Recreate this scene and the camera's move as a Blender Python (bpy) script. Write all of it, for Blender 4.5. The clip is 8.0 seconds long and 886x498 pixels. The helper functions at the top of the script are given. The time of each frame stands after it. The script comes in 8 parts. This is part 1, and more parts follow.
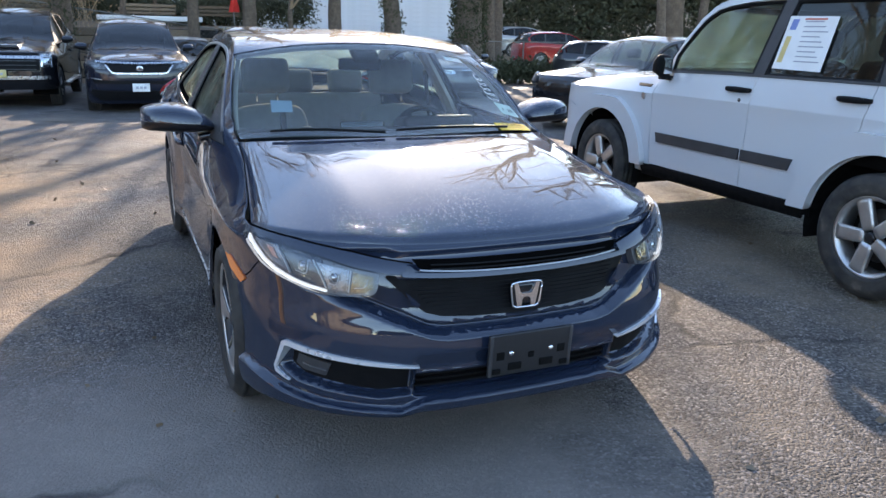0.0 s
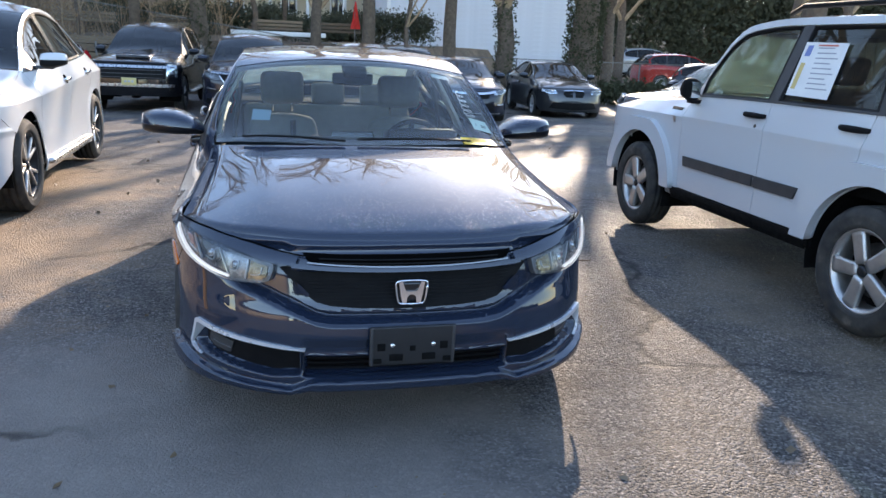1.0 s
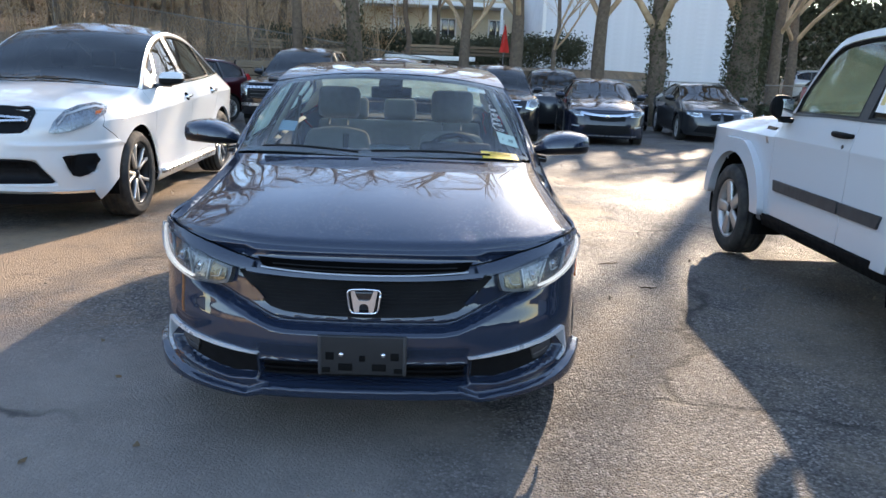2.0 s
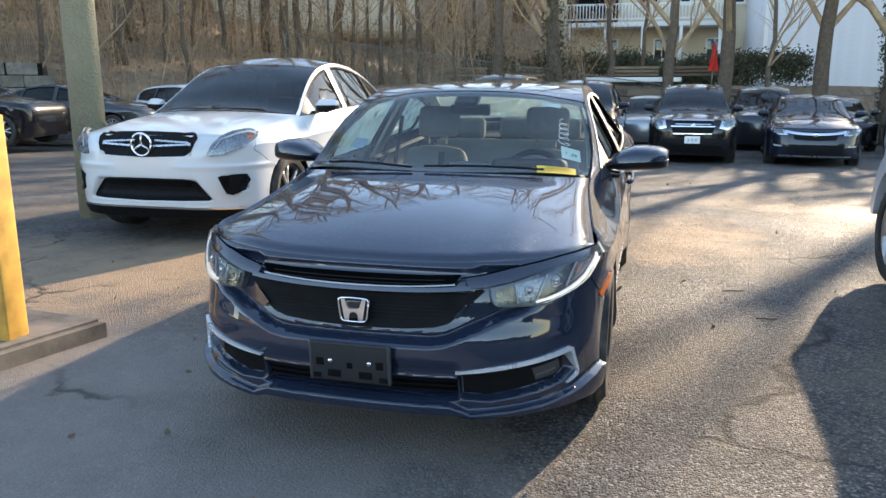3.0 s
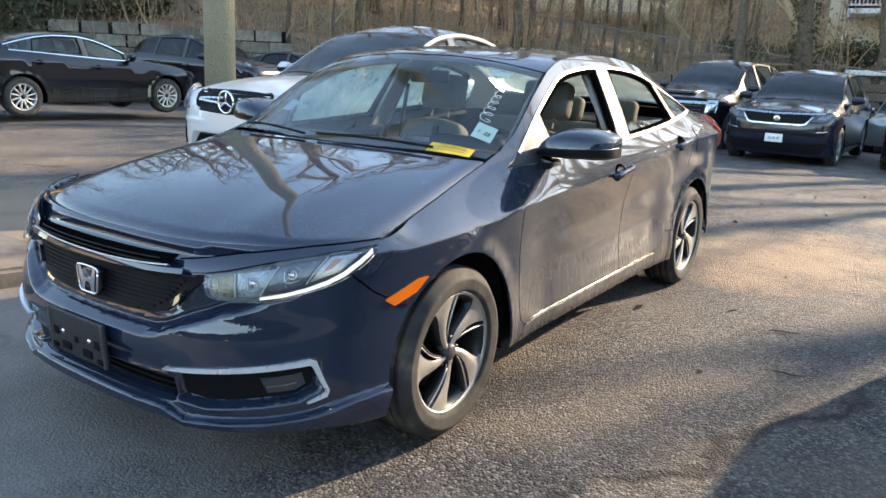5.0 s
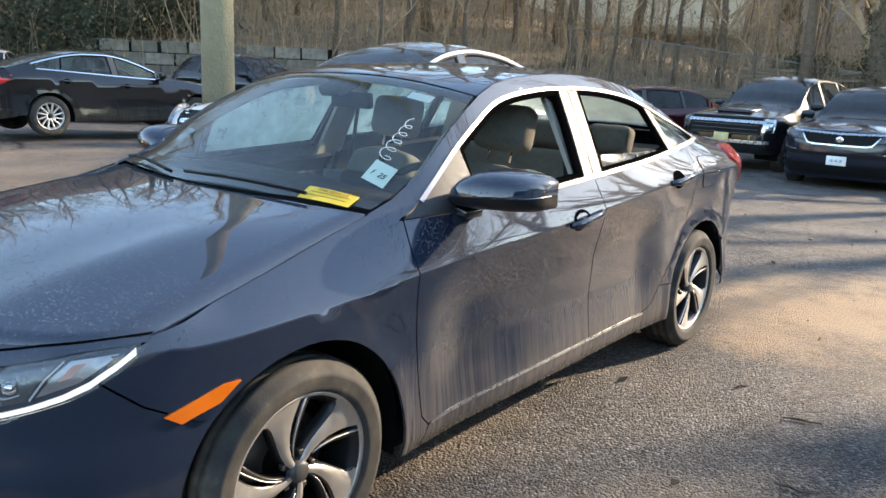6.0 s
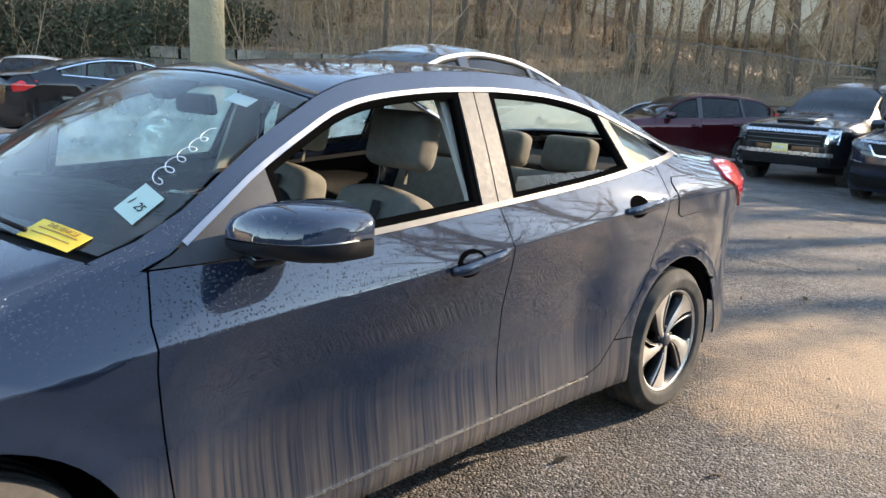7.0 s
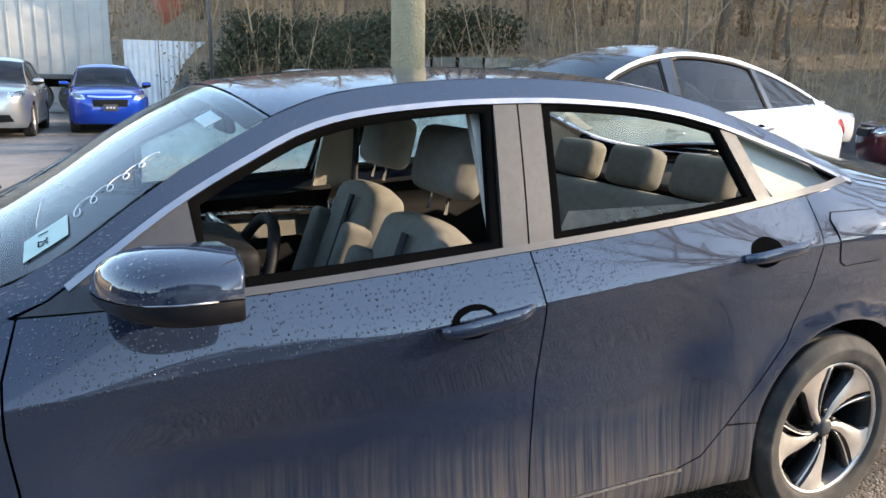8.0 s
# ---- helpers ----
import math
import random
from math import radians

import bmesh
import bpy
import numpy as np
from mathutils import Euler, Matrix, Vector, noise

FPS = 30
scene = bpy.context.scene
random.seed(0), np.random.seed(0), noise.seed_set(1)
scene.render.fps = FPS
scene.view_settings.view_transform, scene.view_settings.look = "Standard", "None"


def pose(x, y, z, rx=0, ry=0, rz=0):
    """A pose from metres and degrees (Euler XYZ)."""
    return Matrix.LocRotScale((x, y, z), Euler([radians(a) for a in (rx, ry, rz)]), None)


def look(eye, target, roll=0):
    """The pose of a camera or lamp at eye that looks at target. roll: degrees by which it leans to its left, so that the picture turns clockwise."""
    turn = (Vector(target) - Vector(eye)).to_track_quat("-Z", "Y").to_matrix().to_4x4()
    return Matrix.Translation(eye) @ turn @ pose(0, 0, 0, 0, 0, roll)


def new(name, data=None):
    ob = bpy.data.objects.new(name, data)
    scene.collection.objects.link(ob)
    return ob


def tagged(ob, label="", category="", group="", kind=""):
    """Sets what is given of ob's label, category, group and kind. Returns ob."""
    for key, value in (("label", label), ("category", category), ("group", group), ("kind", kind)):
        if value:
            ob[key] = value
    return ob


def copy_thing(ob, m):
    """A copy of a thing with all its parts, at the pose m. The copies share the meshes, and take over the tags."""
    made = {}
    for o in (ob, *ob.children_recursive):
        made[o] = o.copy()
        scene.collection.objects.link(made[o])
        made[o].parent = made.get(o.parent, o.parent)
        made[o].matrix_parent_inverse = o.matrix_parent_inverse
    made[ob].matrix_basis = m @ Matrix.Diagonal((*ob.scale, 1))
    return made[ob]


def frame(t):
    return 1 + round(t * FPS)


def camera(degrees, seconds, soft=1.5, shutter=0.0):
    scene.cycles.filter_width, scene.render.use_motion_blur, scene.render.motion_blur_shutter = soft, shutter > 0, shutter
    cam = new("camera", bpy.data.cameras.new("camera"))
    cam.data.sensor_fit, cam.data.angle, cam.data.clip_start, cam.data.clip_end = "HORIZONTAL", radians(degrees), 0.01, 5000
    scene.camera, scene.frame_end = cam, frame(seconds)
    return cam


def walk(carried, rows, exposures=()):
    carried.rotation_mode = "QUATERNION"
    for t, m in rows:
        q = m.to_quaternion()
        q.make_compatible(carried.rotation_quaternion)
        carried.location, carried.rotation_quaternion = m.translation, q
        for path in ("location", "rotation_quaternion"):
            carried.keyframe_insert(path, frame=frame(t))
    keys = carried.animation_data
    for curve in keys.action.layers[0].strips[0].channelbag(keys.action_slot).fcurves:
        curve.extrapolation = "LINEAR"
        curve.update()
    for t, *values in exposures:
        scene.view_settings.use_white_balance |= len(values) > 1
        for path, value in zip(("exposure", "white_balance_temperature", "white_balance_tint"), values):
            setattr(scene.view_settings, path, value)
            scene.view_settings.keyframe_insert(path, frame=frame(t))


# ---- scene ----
cam = camera(60.6, 8.0)
PATH = [
    (0, (-1.217, -4.293, 1.443), (-0.446, -2.532, 0.89), 1.4),
    (0.5, (-0.899, -4.556, 1.453), (-0.267, -2.737, 0.914), 1.9),
    (1, (-0.529, -4.766, 1.472), (-0.06, -2.892, 0.953), 2.5),
    (2.5, (0.585, -4.791, 1.416), (0.364, -2.855, 0.965), 1.1),
    (3, (1.0, -4.675, 1.399), (0.49, -2.788, 0.978), 0.0),
    (3.5, (1.386, -4.447, 1.368), (0.724, -2.605, 0.957), 0.6),
    (4, (1.751, -4.216, 1.333), (0.923, -2.453, 0.878), 2.2),
    (5.5, (2.33, -3.058, 1.344), (1.161, -1.502, 0.884), 2.5),
    (6, (2.296, -2.569, 1.374), (1.068, -1.054, 0.93), 2.5),
    (6.5, (2.314, -2.087, 1.364), (1.021, -0.623, 0.935), 2.3),
    (7, (2.326, -1.584, 1.368), (0.964, -0.184, 0.937), 2.5),
    (7.5, (2.353, -1.136, 1.374), (0.822, 0.07, 0.926), 2.0),
    (8, (2.349, -0.776, 1.4), (0.595, 0.079, 0.961), 1.1),
]
EXPOSURES = [(0.0, 2.08, 6500, 14), (1.0, 2.03, 6500, 14), (2.5, 2.02, 6800, 11), (3.5, 2.1, 7050, 9), (6.5, 2.26, 7000, 9), (8.0, 2.34, 6850, 11)]
walk(cam, [(t, look(eye, target, roll)) for t, eye, target, roll in PATH], EXPOSURES)


# ---- daylight: low winter sun beyond the car, clear sky ----
SUN_AZ, SUN_EL = 22.0, 21.5  # degrees clockwise from +y, and above the horizon
world = bpy.data.worlds.new("world")
scene.world = world
world.use_nodes = True
wn = world.node_tree
sky = wn.nodes.new("ShaderNodeTexSky")
sky.sky_type = "NISHITA"
sky.sun_disc = False
sky.sun_elevation = radians(SUN_EL)
sky.sun_rotation = radians(SUN_AZ)
sky.air_density, sky.dust_density = 1.0, 0.15
bgn = wn.nodes["Background"]
bgn.inputs["Strength"].default_value = 0.15
wn.links.new(sky.outputs["Color"], bgn.inputs["Color"])

sun_data = bpy.data.lights.new("sun", "SUN")
sun_data.energy, sun_data.angle, sun_data.color = 2.6, radians(0.8), (1.0, 0.82, 0.62)
sun_ob = new("sun", sun_data)
sun_dir = Vector((math.sin(radians(SUN_AZ)) * math.cos(radians(SUN_EL)), math.cos(radians(SUN_AZ)) * math.cos(radians(SUN_EL)), math.sin(radians(SUN_EL))))
sun_ob.matrix_world = look(sun_dir * 60, (0, 0, 0))


# ---- materials ----
def material(name):
    m = bpy.data.materials.new(name)
    m.use_nodes = True
    nt = m.node_tree
    return m, nt, nt.nodes["Principled BSDF"]


def link(nt, a, b):
    nt.links.new(a, b)


def node(nt, kind, **inputs):
    n = nt.nodes.new(kind)
    for key, value in inputs.items():
        n.inputs[key.replace("_", " ")].default_value = value
    return n


def coords(nt, scale=(1, 1, 1)):
    tc = nt.nodes.new("ShaderNodeTexCoord")
    mp = nt.nodes.new("ShaderNodeMapping")
    mp.inputs["Scale"].default_value = scale
    link(nt, tc.outputs["Object"], mp.inputs["Vector"])
    return mp.outputs["Vector"]


def noise_of(nt, vec, scale, detail=4.0, rough=0.55):
    n = node(nt, "ShaderNodeTexNoise", Scale=scale, Detail=detail, Roughness=rough)
    link(nt, vec, n.inputs["Vector"])
    return n.outputs["Fac"]


def ramp(nt, fac, stops):
    r = nt.nodes.new("ShaderNodeValToRGB")
    els = r.color_ramp.elements
    while len(els) < len(stops):
        els.new(0.5)
    for e, (p, c) in zip(els, stops):
        e.position = p
        e.color = (*c, 1) if len(c) == 3 else c
    link(nt, fac, r.inputs["Fac"])
    return r.outputs["Color"]


def grey(v):
    return (v, v, v)


def mix(nt, fac, a, b):
    m = nt.nodes.new("ShaderNodeMix")
    m.data_type = "RGBA"
    if isinstance(fac, float):
        m.inputs["Factor"].default_value = fac
    else:
        link(nt, fac, m.inputs["Factor"])
    for key, v in (("A", a), ("B", b)):
        s = [i for i in m.inputs if i.name == key and i.type == "RGBA"][0]
        if isinstance(v, tuple):
            s.default_value = (*v, 1)
        else:
            link(nt, v, s)
    return [o for o in m.outputs if o.type == "RGBA"][0]


def calc(nt, op, a, b=None, clamp=False):
    m = nt.nodes.new("ShaderNodeMath")
    m.operation, m.use_clamp = op, clamp
    for i, v in enumerate((a, b)):
        if v is None:
            continue
        if isinstance(v, (int, float)):
            m.inputs[i].default_value = v
        else:
            link(nt, v, m.inputs[i])
    return m.outputs[0]


def bump(nt, height, bsdf, strength=0.3, distance=0.01):
    b = node(nt, "ShaderNodeBump", Strength=strength, Distance=distance)
    link(nt, height, b.inputs["Height"])
    link(nt, b.outputs["Normal"], bsdf.inputs["Normal"])
    return b


def simple(name, color, rough=0.5, metal=0.0, var=0.15, scale=8.0, bump_amount=0.0, bump_scale=60.0, coat=0.0):
    m, nt, p = material(name)
    v = coords(nt)
    f = noise_of(nt, v, scale, 5)
    c = ramp(nt, f, [(0.3, tuple(x * (1 - var) for x in color)), (0.7, tuple(min(1, x * (1 + var)) for x in color))])
    link(nt, c, p.inputs["Base Color"])
    r = ramp(nt, noise_of(nt, v, scale * 2.7, 3), [(0.3, grey(max(0.02, rough * 0.85))), (0.7, grey(min(1, rough * 1.15)))])
    link(nt, r, p.inputs["Roughness"])
    p.inputs["Metallic"].default_value = metal
    p.inputs["Coat Weight"].default_value = coat
    if bump_amount:
        bump(nt, noise_of(nt, v, bump_scale, 3), p, bump_amount, 0.005)
    return m


def paint(name, color, metal=0.5, rough=0.35, dirt=0.5, drops=True, dirt_top=0.6, dirt_color=(0.17, 0.145, 0.12)):
    """Car paint under clear coat, with road film low down, run-off streaks and rain beads."""
    m, nt, p = material(name)
    v = coords(nt)
    sep = nt.nodes.new("ShaderNodeSeparateXYZ")
    link(nt, v, sep.inputs[0])
    flake = noise_of(nt, v, 900, 1)
    base = mix(nt, calc(nt, "MULTIPLY", flake, 0.5), tuple(c * 0.85 for c in color), tuple(min(1, c * 1.2) for c in color))
    # road film: streaks running down, thickest low on the sides
    streak = noise_of(nt, coords(nt, (0, 85, 1.5)), 1.0, 5, 0.6)
    cloud = noise_of(nt, v, 3.0, 4)
    high = calc(nt, "ADD", dirt_top, calc(nt, "MULTIPLY", calc(nt, "SUBTRACT", cloud, 0.5), 0.35))
    low = calc(nt, "MULTIPLY", calc(nt, "SUBTRACT", high, sep.outputs["Z"]), 2.3, True)
    film = calc(nt, "MULTIPLY", low, ramp(nt, streak, [(0.36, grey(0.1)), (0.62, grey(1.0))]))
    flank = calc(nt, "MULTIPLY", calc(nt, "SUBTRACT", calc(nt, "ABSOLUTE", sep.outputs["X"]), 0.78), 25.0, True)
    flank = calc(nt, "MULTIPLY", flank, calc(nt, "MULTIPLY", calc(nt, "ADD", sep.outputs["Y"], 1.35), 6.0, True))
    film = calc(nt, "MULTIPLY", calc(nt, "MULTIPLY", film, flank), dirt, True)
    haze = calc(nt, "MULTIPLY", cloud, 0.008 * dirt, True)
    film = calc(nt, "MAXIMUM", film, haze)
    link(nt, mix(nt, film, base, dirt_color), p.inputs["Base Color"])
    p.inputs["Metallic"].default_value = metal
    if metal:
        link(nt, calc(nt, "MULTIPLY", calc(nt, "SUBTRACT", 1.0, film), metal), p.inputs["Metallic"])
    link(nt, calc(nt, "ADD", rough, calc(nt, "MULTIPLY", film, 0.4)), p.inputs["Roughness"])
    link(nt, calc(nt, "SUBTRACT", 1.0, calc(nt, "MULTIPLY", film, 0.9), True), p.inputs["Coat Weight"])
    p.inputs["Coat Roughness"].default_value = 0.035
    p.inputs["Coat IOR"].default_value = 1.72 if drops else 1.55
    p.inputs["Specular IOR Level"].default_value = 0.02
    if not drops:
        p.inputs["Coat Roughness"].default_value = 0.09
    if drops:
        vo = node(nt, "ShaderNodeTexVoronoi", Scale=190.0, Randomness=1.0)
        link(nt, v, vo.inputs["Vector"])
        sc = nt.nodes.new("ShaderNodeSeparateColor")
        link(nt, vo.outputs["Color"], sc.inputs[0])
        patch = noise_of(nt, v, 2.2, 3)
        size = calc(nt, "MULTIPLY", calc(nt, "POWER", sc.outputs[0], 2.2), calc(nt, "MULTIPLY", patch, 1.05))
        bead = calc(nt, "SUBTRACT", size, vo.outputs["Distance"], True)
        bead = calc(nt, "MULTIPLY", bead, calc(nt, "MULTIPLY", calc(nt, "SUBTRACT", sep.outputs["Z"], 0.74), 9.0, True))
        b = node(nt, "ShaderNodeBump", Strength=0.75, Distance=0.006)
        link(nt, bead, b.inputs["Height"])
        link(nt, b.outputs["Normal"], p.inputs["Coat Normal"])
        link(nt, b.outputs["Normal"], p.inputs["Normal"])
    return m


def glass(name, tint=(0.8, 0.88, 0.84), drops=False, film=0.04, dew=0.0):
    """A thin pane: light goes straight through it, tinted, with a gloss that grows at grazing angles."""
    m = bpy.data.materials.new(name)
    m.use_nodes = True
    nt = m.node_tree
    nt.nodes.remove(nt.nodes["Principled BSDF"])
    out = nt.nodes["Material Output"]
    tr = nt.nodes.new("ShaderNodeBsdfTransparent")
    tr.inputs["Color"].default_value = (*tint, 1)
    gl = node(nt, "ShaderNodeBsdfGlossy", Roughness=0.015)
    fr = node(nt, "ShaderNodeFresnel", IOR=1.52)
    mx = nt.nodes.new("ShaderNodeMixShader")
    link(nt, calc(nt, "MULTIPLY", fr.outputs[0], 0.85, True), mx.inputs[0])
    link(nt, tr.outputs[0], mx.inputs[1])
    link(nt, gl.outputs[0], mx.inputs[2])
    v = coords(nt)
    # pale diffuse film: dust, and on the sedan's windscreen painted haze as well
    dust = node(nt, "ShaderNodeBsdfDiffuse", Color=(0.55, 0.55, 0.52, 1))
    mx2 = nt.nodes.new("ShaderNodeMixShader")
    link(nt, ramp(nt, noise_of(nt, v, 4.0, 5), [(0.35, grey(film * 0.3)), (0.7, grey(film * 1.6))]), mx2.inputs[0])
    link(nt, mx.outputs[0], mx2.inputs[1])
    link(nt, dust.outputs[0], mx2.inputs[2])
    link(nt, mx2.outputs[0], out.inputs["Surface"])
    if dew:
        # misted pane: scattered droplets let light through softly
        mist = node(nt, "ShaderNodeBsdfTranslucent", Color=(0.66, 0.8, 0.7, 1))
        mx3 = nt.nodes.new("ShaderNodeMixShader")
        link(nt, ramp(nt, noise_of(nt, v, 7.0, 6, 0.7), [(0.3, grey(dew * 0.35)), (0.65, grey(dew))]), mx3.inputs[0])
        link(nt, mx2.outputs[0], mx3.inputs[1])
        link(nt, mist.outputs[0], mx3.inputs[2])
        link(nt, mx3.outputs[0], out.inputs["Surface"])
    if drops:
        vo = node(nt, "ShaderNodeTexVoronoi", Scale=80.0)
        link(nt, v, vo.inputs["Vector"])
        sc = nt.nodes.new("ShaderNodeSeparateColor")
        link(nt, vo.outputs["Color"], sc.inputs[0])
        bead = calc(nt, "SUBTRACT", calc(nt, "MULTIPLY", calc(nt, "POWER", sc.outputs[0], 2.0), 0.4), vo.outputs["Distance"], True)
        b = node(nt, "ShaderNodeBump", Strength=0.9, Distance=0.01)
        link(nt, bead, b.inputs["Height"])
        link(nt, b.outputs["Normal"], gl.inputs["Normal"])
    return m


def emitter(name, color, strength):
    m, nt, p = material(name)
    p.inputs["Base Color"].default_value = (0.9, 0.9, 0.9, 1)
    p.inputs["Emission Color"].default_value = (*color, 1)
    p.inputs["Emission Strength"].default_value = strength
    return m


P_SEDAN = paint("steel_blue_paint", (0.014, 0.022, 0.042), 0.0, 0.6, 0.8)
P_WHITE = paint("white_paint", (0.6, 0.61, 0.62), 0.0, 0.3, 0.35, False, 0.45, (0.45, 0.4, 0.34))
P_PEARL = paint("pearl_white_paint", (0.66, 0.66, 0.65), 0.0, 0.3, 0.4, False, 0.45, (0.5, 0.46, 0.4))
P_BLACK = paint("black_paint", (0.012, 0.012, 0.014), 0.2, 0.3, 0.45, False, 0.5)
P_NAVY = paint("dark_blue_paint", (0.011, 0.014, 0.026), 0.1, 0.5, 0.4, False)
P_GREY = paint("dark_grey_paint", (0.05, 0.052, 0.056), 0.6, 0.32, 0.4, False)
P_SILVER = paint("silver_paint", (0.42, 0.42, 0.41), 0.7, 0.32, 0.3, False)
P_MAROON = paint("maroon_paint", (0.06, 0.008, 0.012), 0.5, 0.3, 0.3, False)
P_BLUE = paint("bright_blue_paint", (0.01, 0.06, 0.42), 0.4, 0.3, 0.2, False)
P_RED = paint("red_paint", (0.35, 0.02, 0.015), 0.2, 0.3, 0.2, False)
M_BLACK = simple("black_plastic", (0.006, 0.006, 0.0065), 0.62, bump_amount=0.1, bump_scale=300)
M_GLOSSBLACK = simple("gloss_black", (0.008, 0.008, 0.01), 0.15, coat=0.6)
M_TRIM = simple("dark_trim", (0.045, 0.045, 0.047), 0.45, bump_amount=0.08, bump_scale=250)
M_UNDER = simple("underbody_black", (0.004, 0.004, 0.004), 0.9)
M_CHROME = simple("chrome", (0.86, 0.86, 0.87), 0.08, 1.0, 0.03)
M_SATIN = simple("satin_metal", (0.6, 0.6, 0.6), 0.28, 1.0, 0.06)
M_ALLOY = simple("machined_alloy", (0.6, 0.58, 0.55), 0.42, 0.9, 0.12, 14)
M_ALLOYDARK = simple("dark_alloy", (0.03, 0.03, 0.032), 0.35, 0.5, 0.2)
M_DISC = simple("brake_iron", (0.12, 0.11, 0.1), 0.5, 0.8, 0.3)
# denser film paints the haze of mirrored sky over the windscreen
M_GLASS = glass("clear_glass", (0.82, 0.94, 0.91), film=0.05)
M_GLASSDROP = glass("wet_glass", (0.82, 0.92, 0.88), True, 0.02)
M_TINT = glass("tinted_glass", (0.09, 0.11, 0.11), film=0.02)
M_SEMI = glass("green_glass", (0.4, 0.54, 0.46), True, 0.05, 0.1)
M_DEW = glass("misted_glass", (0.8, 0.92, 0.86), True, 0.04, 0.45)
M_DEWLIGHT = glass("lightly_misted_glass", (0.8, 0.92, 0.86), True, 0.04, 0.22)
M_LENS = glass("lamp_lens", (0.93, 0.95, 0.95), film=0.02)
M_LAMPDARK = simple("lamp_housing", (0.08, 0.083, 0.09), 0.3, 0.4)
M_REFLECTOR = simple("lamp_reflector", (0.75, 0.75, 0.76), 0.12, 1.0, 0.05)
M_BOWL = simple("lamp_bowl", (0.26, 0.27, 0.29), 0.28, 0.7, 0.35, scale=20)
M_BOWLWARM = simple("lamp_bowl_warm", (0.2, 0.16, 0.1), 0.28, 0.7, 0.35, scale=20)
M_LAMPGREY = simple("lamp_inner_grey", (0.13, 0.135, 0.145), 0.3, 0.5, 0.2, scale=20)
M_BOWLDARK = simple("lamp_bowl_dark", (0.12, 0.125, 0.14), 0.25, 0.7, 0.3, scale=20)
M_BOWLPALE = simple("lamp_bowl_pale", (0.34, 0.34, 0.37), 0.22, 0.7, 0.2, scale=20)
M_AMBERPALE = simple("pale_amber_bulb", (0.55, 0.3, 0.24), 0.25, var=0.1)
M_BRIGHT = simple("bright_moulding", (0.8, 0.81, 0.83), 0.3, 0.55, 0.04)
M_DRL = emitter("running_light", (1.0, 0.98, 0.94), 0.16)
M_DRLSOFT = simple("clear_strip", (0.45, 0.46, 0.48), 0.2, var=0.05)
M_AMBER = simple("amber_lens", (0.75, 0.16, 0.01), 0.15, coat=1.0, var=0.1)
M_REDLENS = simple("red_lens", (0.5, 0.012, 0.015), 0.12, coat=1.0, var=0.1)
M_FABRIC = simple("grey_fabric", (0.145, 0.138, 0.12), 0.95, var=0.12, scale=30, bump_amount=0.25, bump_scale=700)
M_FABRICDARK = simple("dark_fabric", (0.03, 0.03, 0.032), 0.95, var=0.2, scale=30, bump_amount=0.2, bump_scale=700)
M_LINER = simple("light_headliner", (0.45, 0.42, 0.36), 0.95, var=0.06, scale=30)
M_PLATE = simple("plate_white", (0.75, 0.75, 0.72), 0.45)
# glossless black: shade of slots and handle cups put into colour; black seals too
M_VOID = simple("recess_shade_seal_black", (0.003, 0.003, 0.003), 1.0)
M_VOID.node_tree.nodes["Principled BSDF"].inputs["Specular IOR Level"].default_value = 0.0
M_TEAL = simple("pale_teal_sticker", (0.42, 0.52, 0.44), 0.6, var=0.05)
M_SATINDARK = simple("dull_bright_metal", (0.32, 0.32, 0.33), 0.38, 1.0, 0.06)
M_PLATEBAR = simple("plate_bars", (0.42, 0.43, 0.47), 0.5)
M_PAPER = simple("paper", (0.8, 0.79, 0.76), 0.7, var=0.04)
M_PLATEYEL = simple("plate_buff", (0.6, 0.5, 0.2), 0.45)


def rubber():
    m, nt, p = material("tyre_rubber")
    v = coords(nt)
    f = noise_of(nt, v, 9, 5)
    link(nt, ramp(nt, f, [(0.35, (0.016, 0.016, 0.016)), (0.6, (0.05, 0.045, 0.038)), (0.75, (0.13, 0.11, 0.085))]), p.inputs["Base Color"])
    p.inputs["Roughness"].default_value = 0.82
    bump(nt, noise_of(nt, v, 160, 3), p, 0.2, 0.004)
    return m


M_MIRRORBLACK = simple("mirror_shell_black", (0.006, 0.006, 0.008), 0.35)
M_PILLAR = simple("matt_pillar_film", (0.036, 0.035, 0.035), 0.55, var=0.15, scale=30, bump_amount=0.12, bump_scale=400)
M_TYRE = rubber()

for m_ in (M_BLACK, M_UNDER, M_FABRICDARK):
    m_.node_tree.nodes["Principled BSDF"].inputs["Specular IOR Level"].default_value = 0.15


# ---- mesh helpers ----
def thing(name, label, category, m=None, group="", kind=""):
    """An Empty at the base of a thing, which parents its parts."""
    ob = new(name)
    ob.empty_display_size = 0.2
    tagged(ob, label, category, group, kind)
    if m is not None:
        ob.matrix_world = m
    return ob


def finish(name, me, mat, parent, label=""):
    for m in mat if isinstance(mat, (list, tuple)) else [mat]:
        me.materials.append(m)
    ob = new(name, me)
    if parent is not None:
        ob.parent = parent
    return tagged(ob, label)


def part(name, bm, mat, parent=None, label="", smooth=True):
    me = bpy.data.meshes.new(name)
    bm.to_mesh(me)
    bm.free()
    if smooth:
        me.shade_smooth()
    return finish(name, me, mat, parent, label)


def raw(name, verts, faces, mat, parent=None, label="", smooth=True):
    me = bpy.data.meshes.new(name)
    me.from_pydata([tuple(v) for v in verts], [], faces)
    if smooth:
        me.shade_smooth()
    me.update()
    return finish(name, me, mat, parent, label)


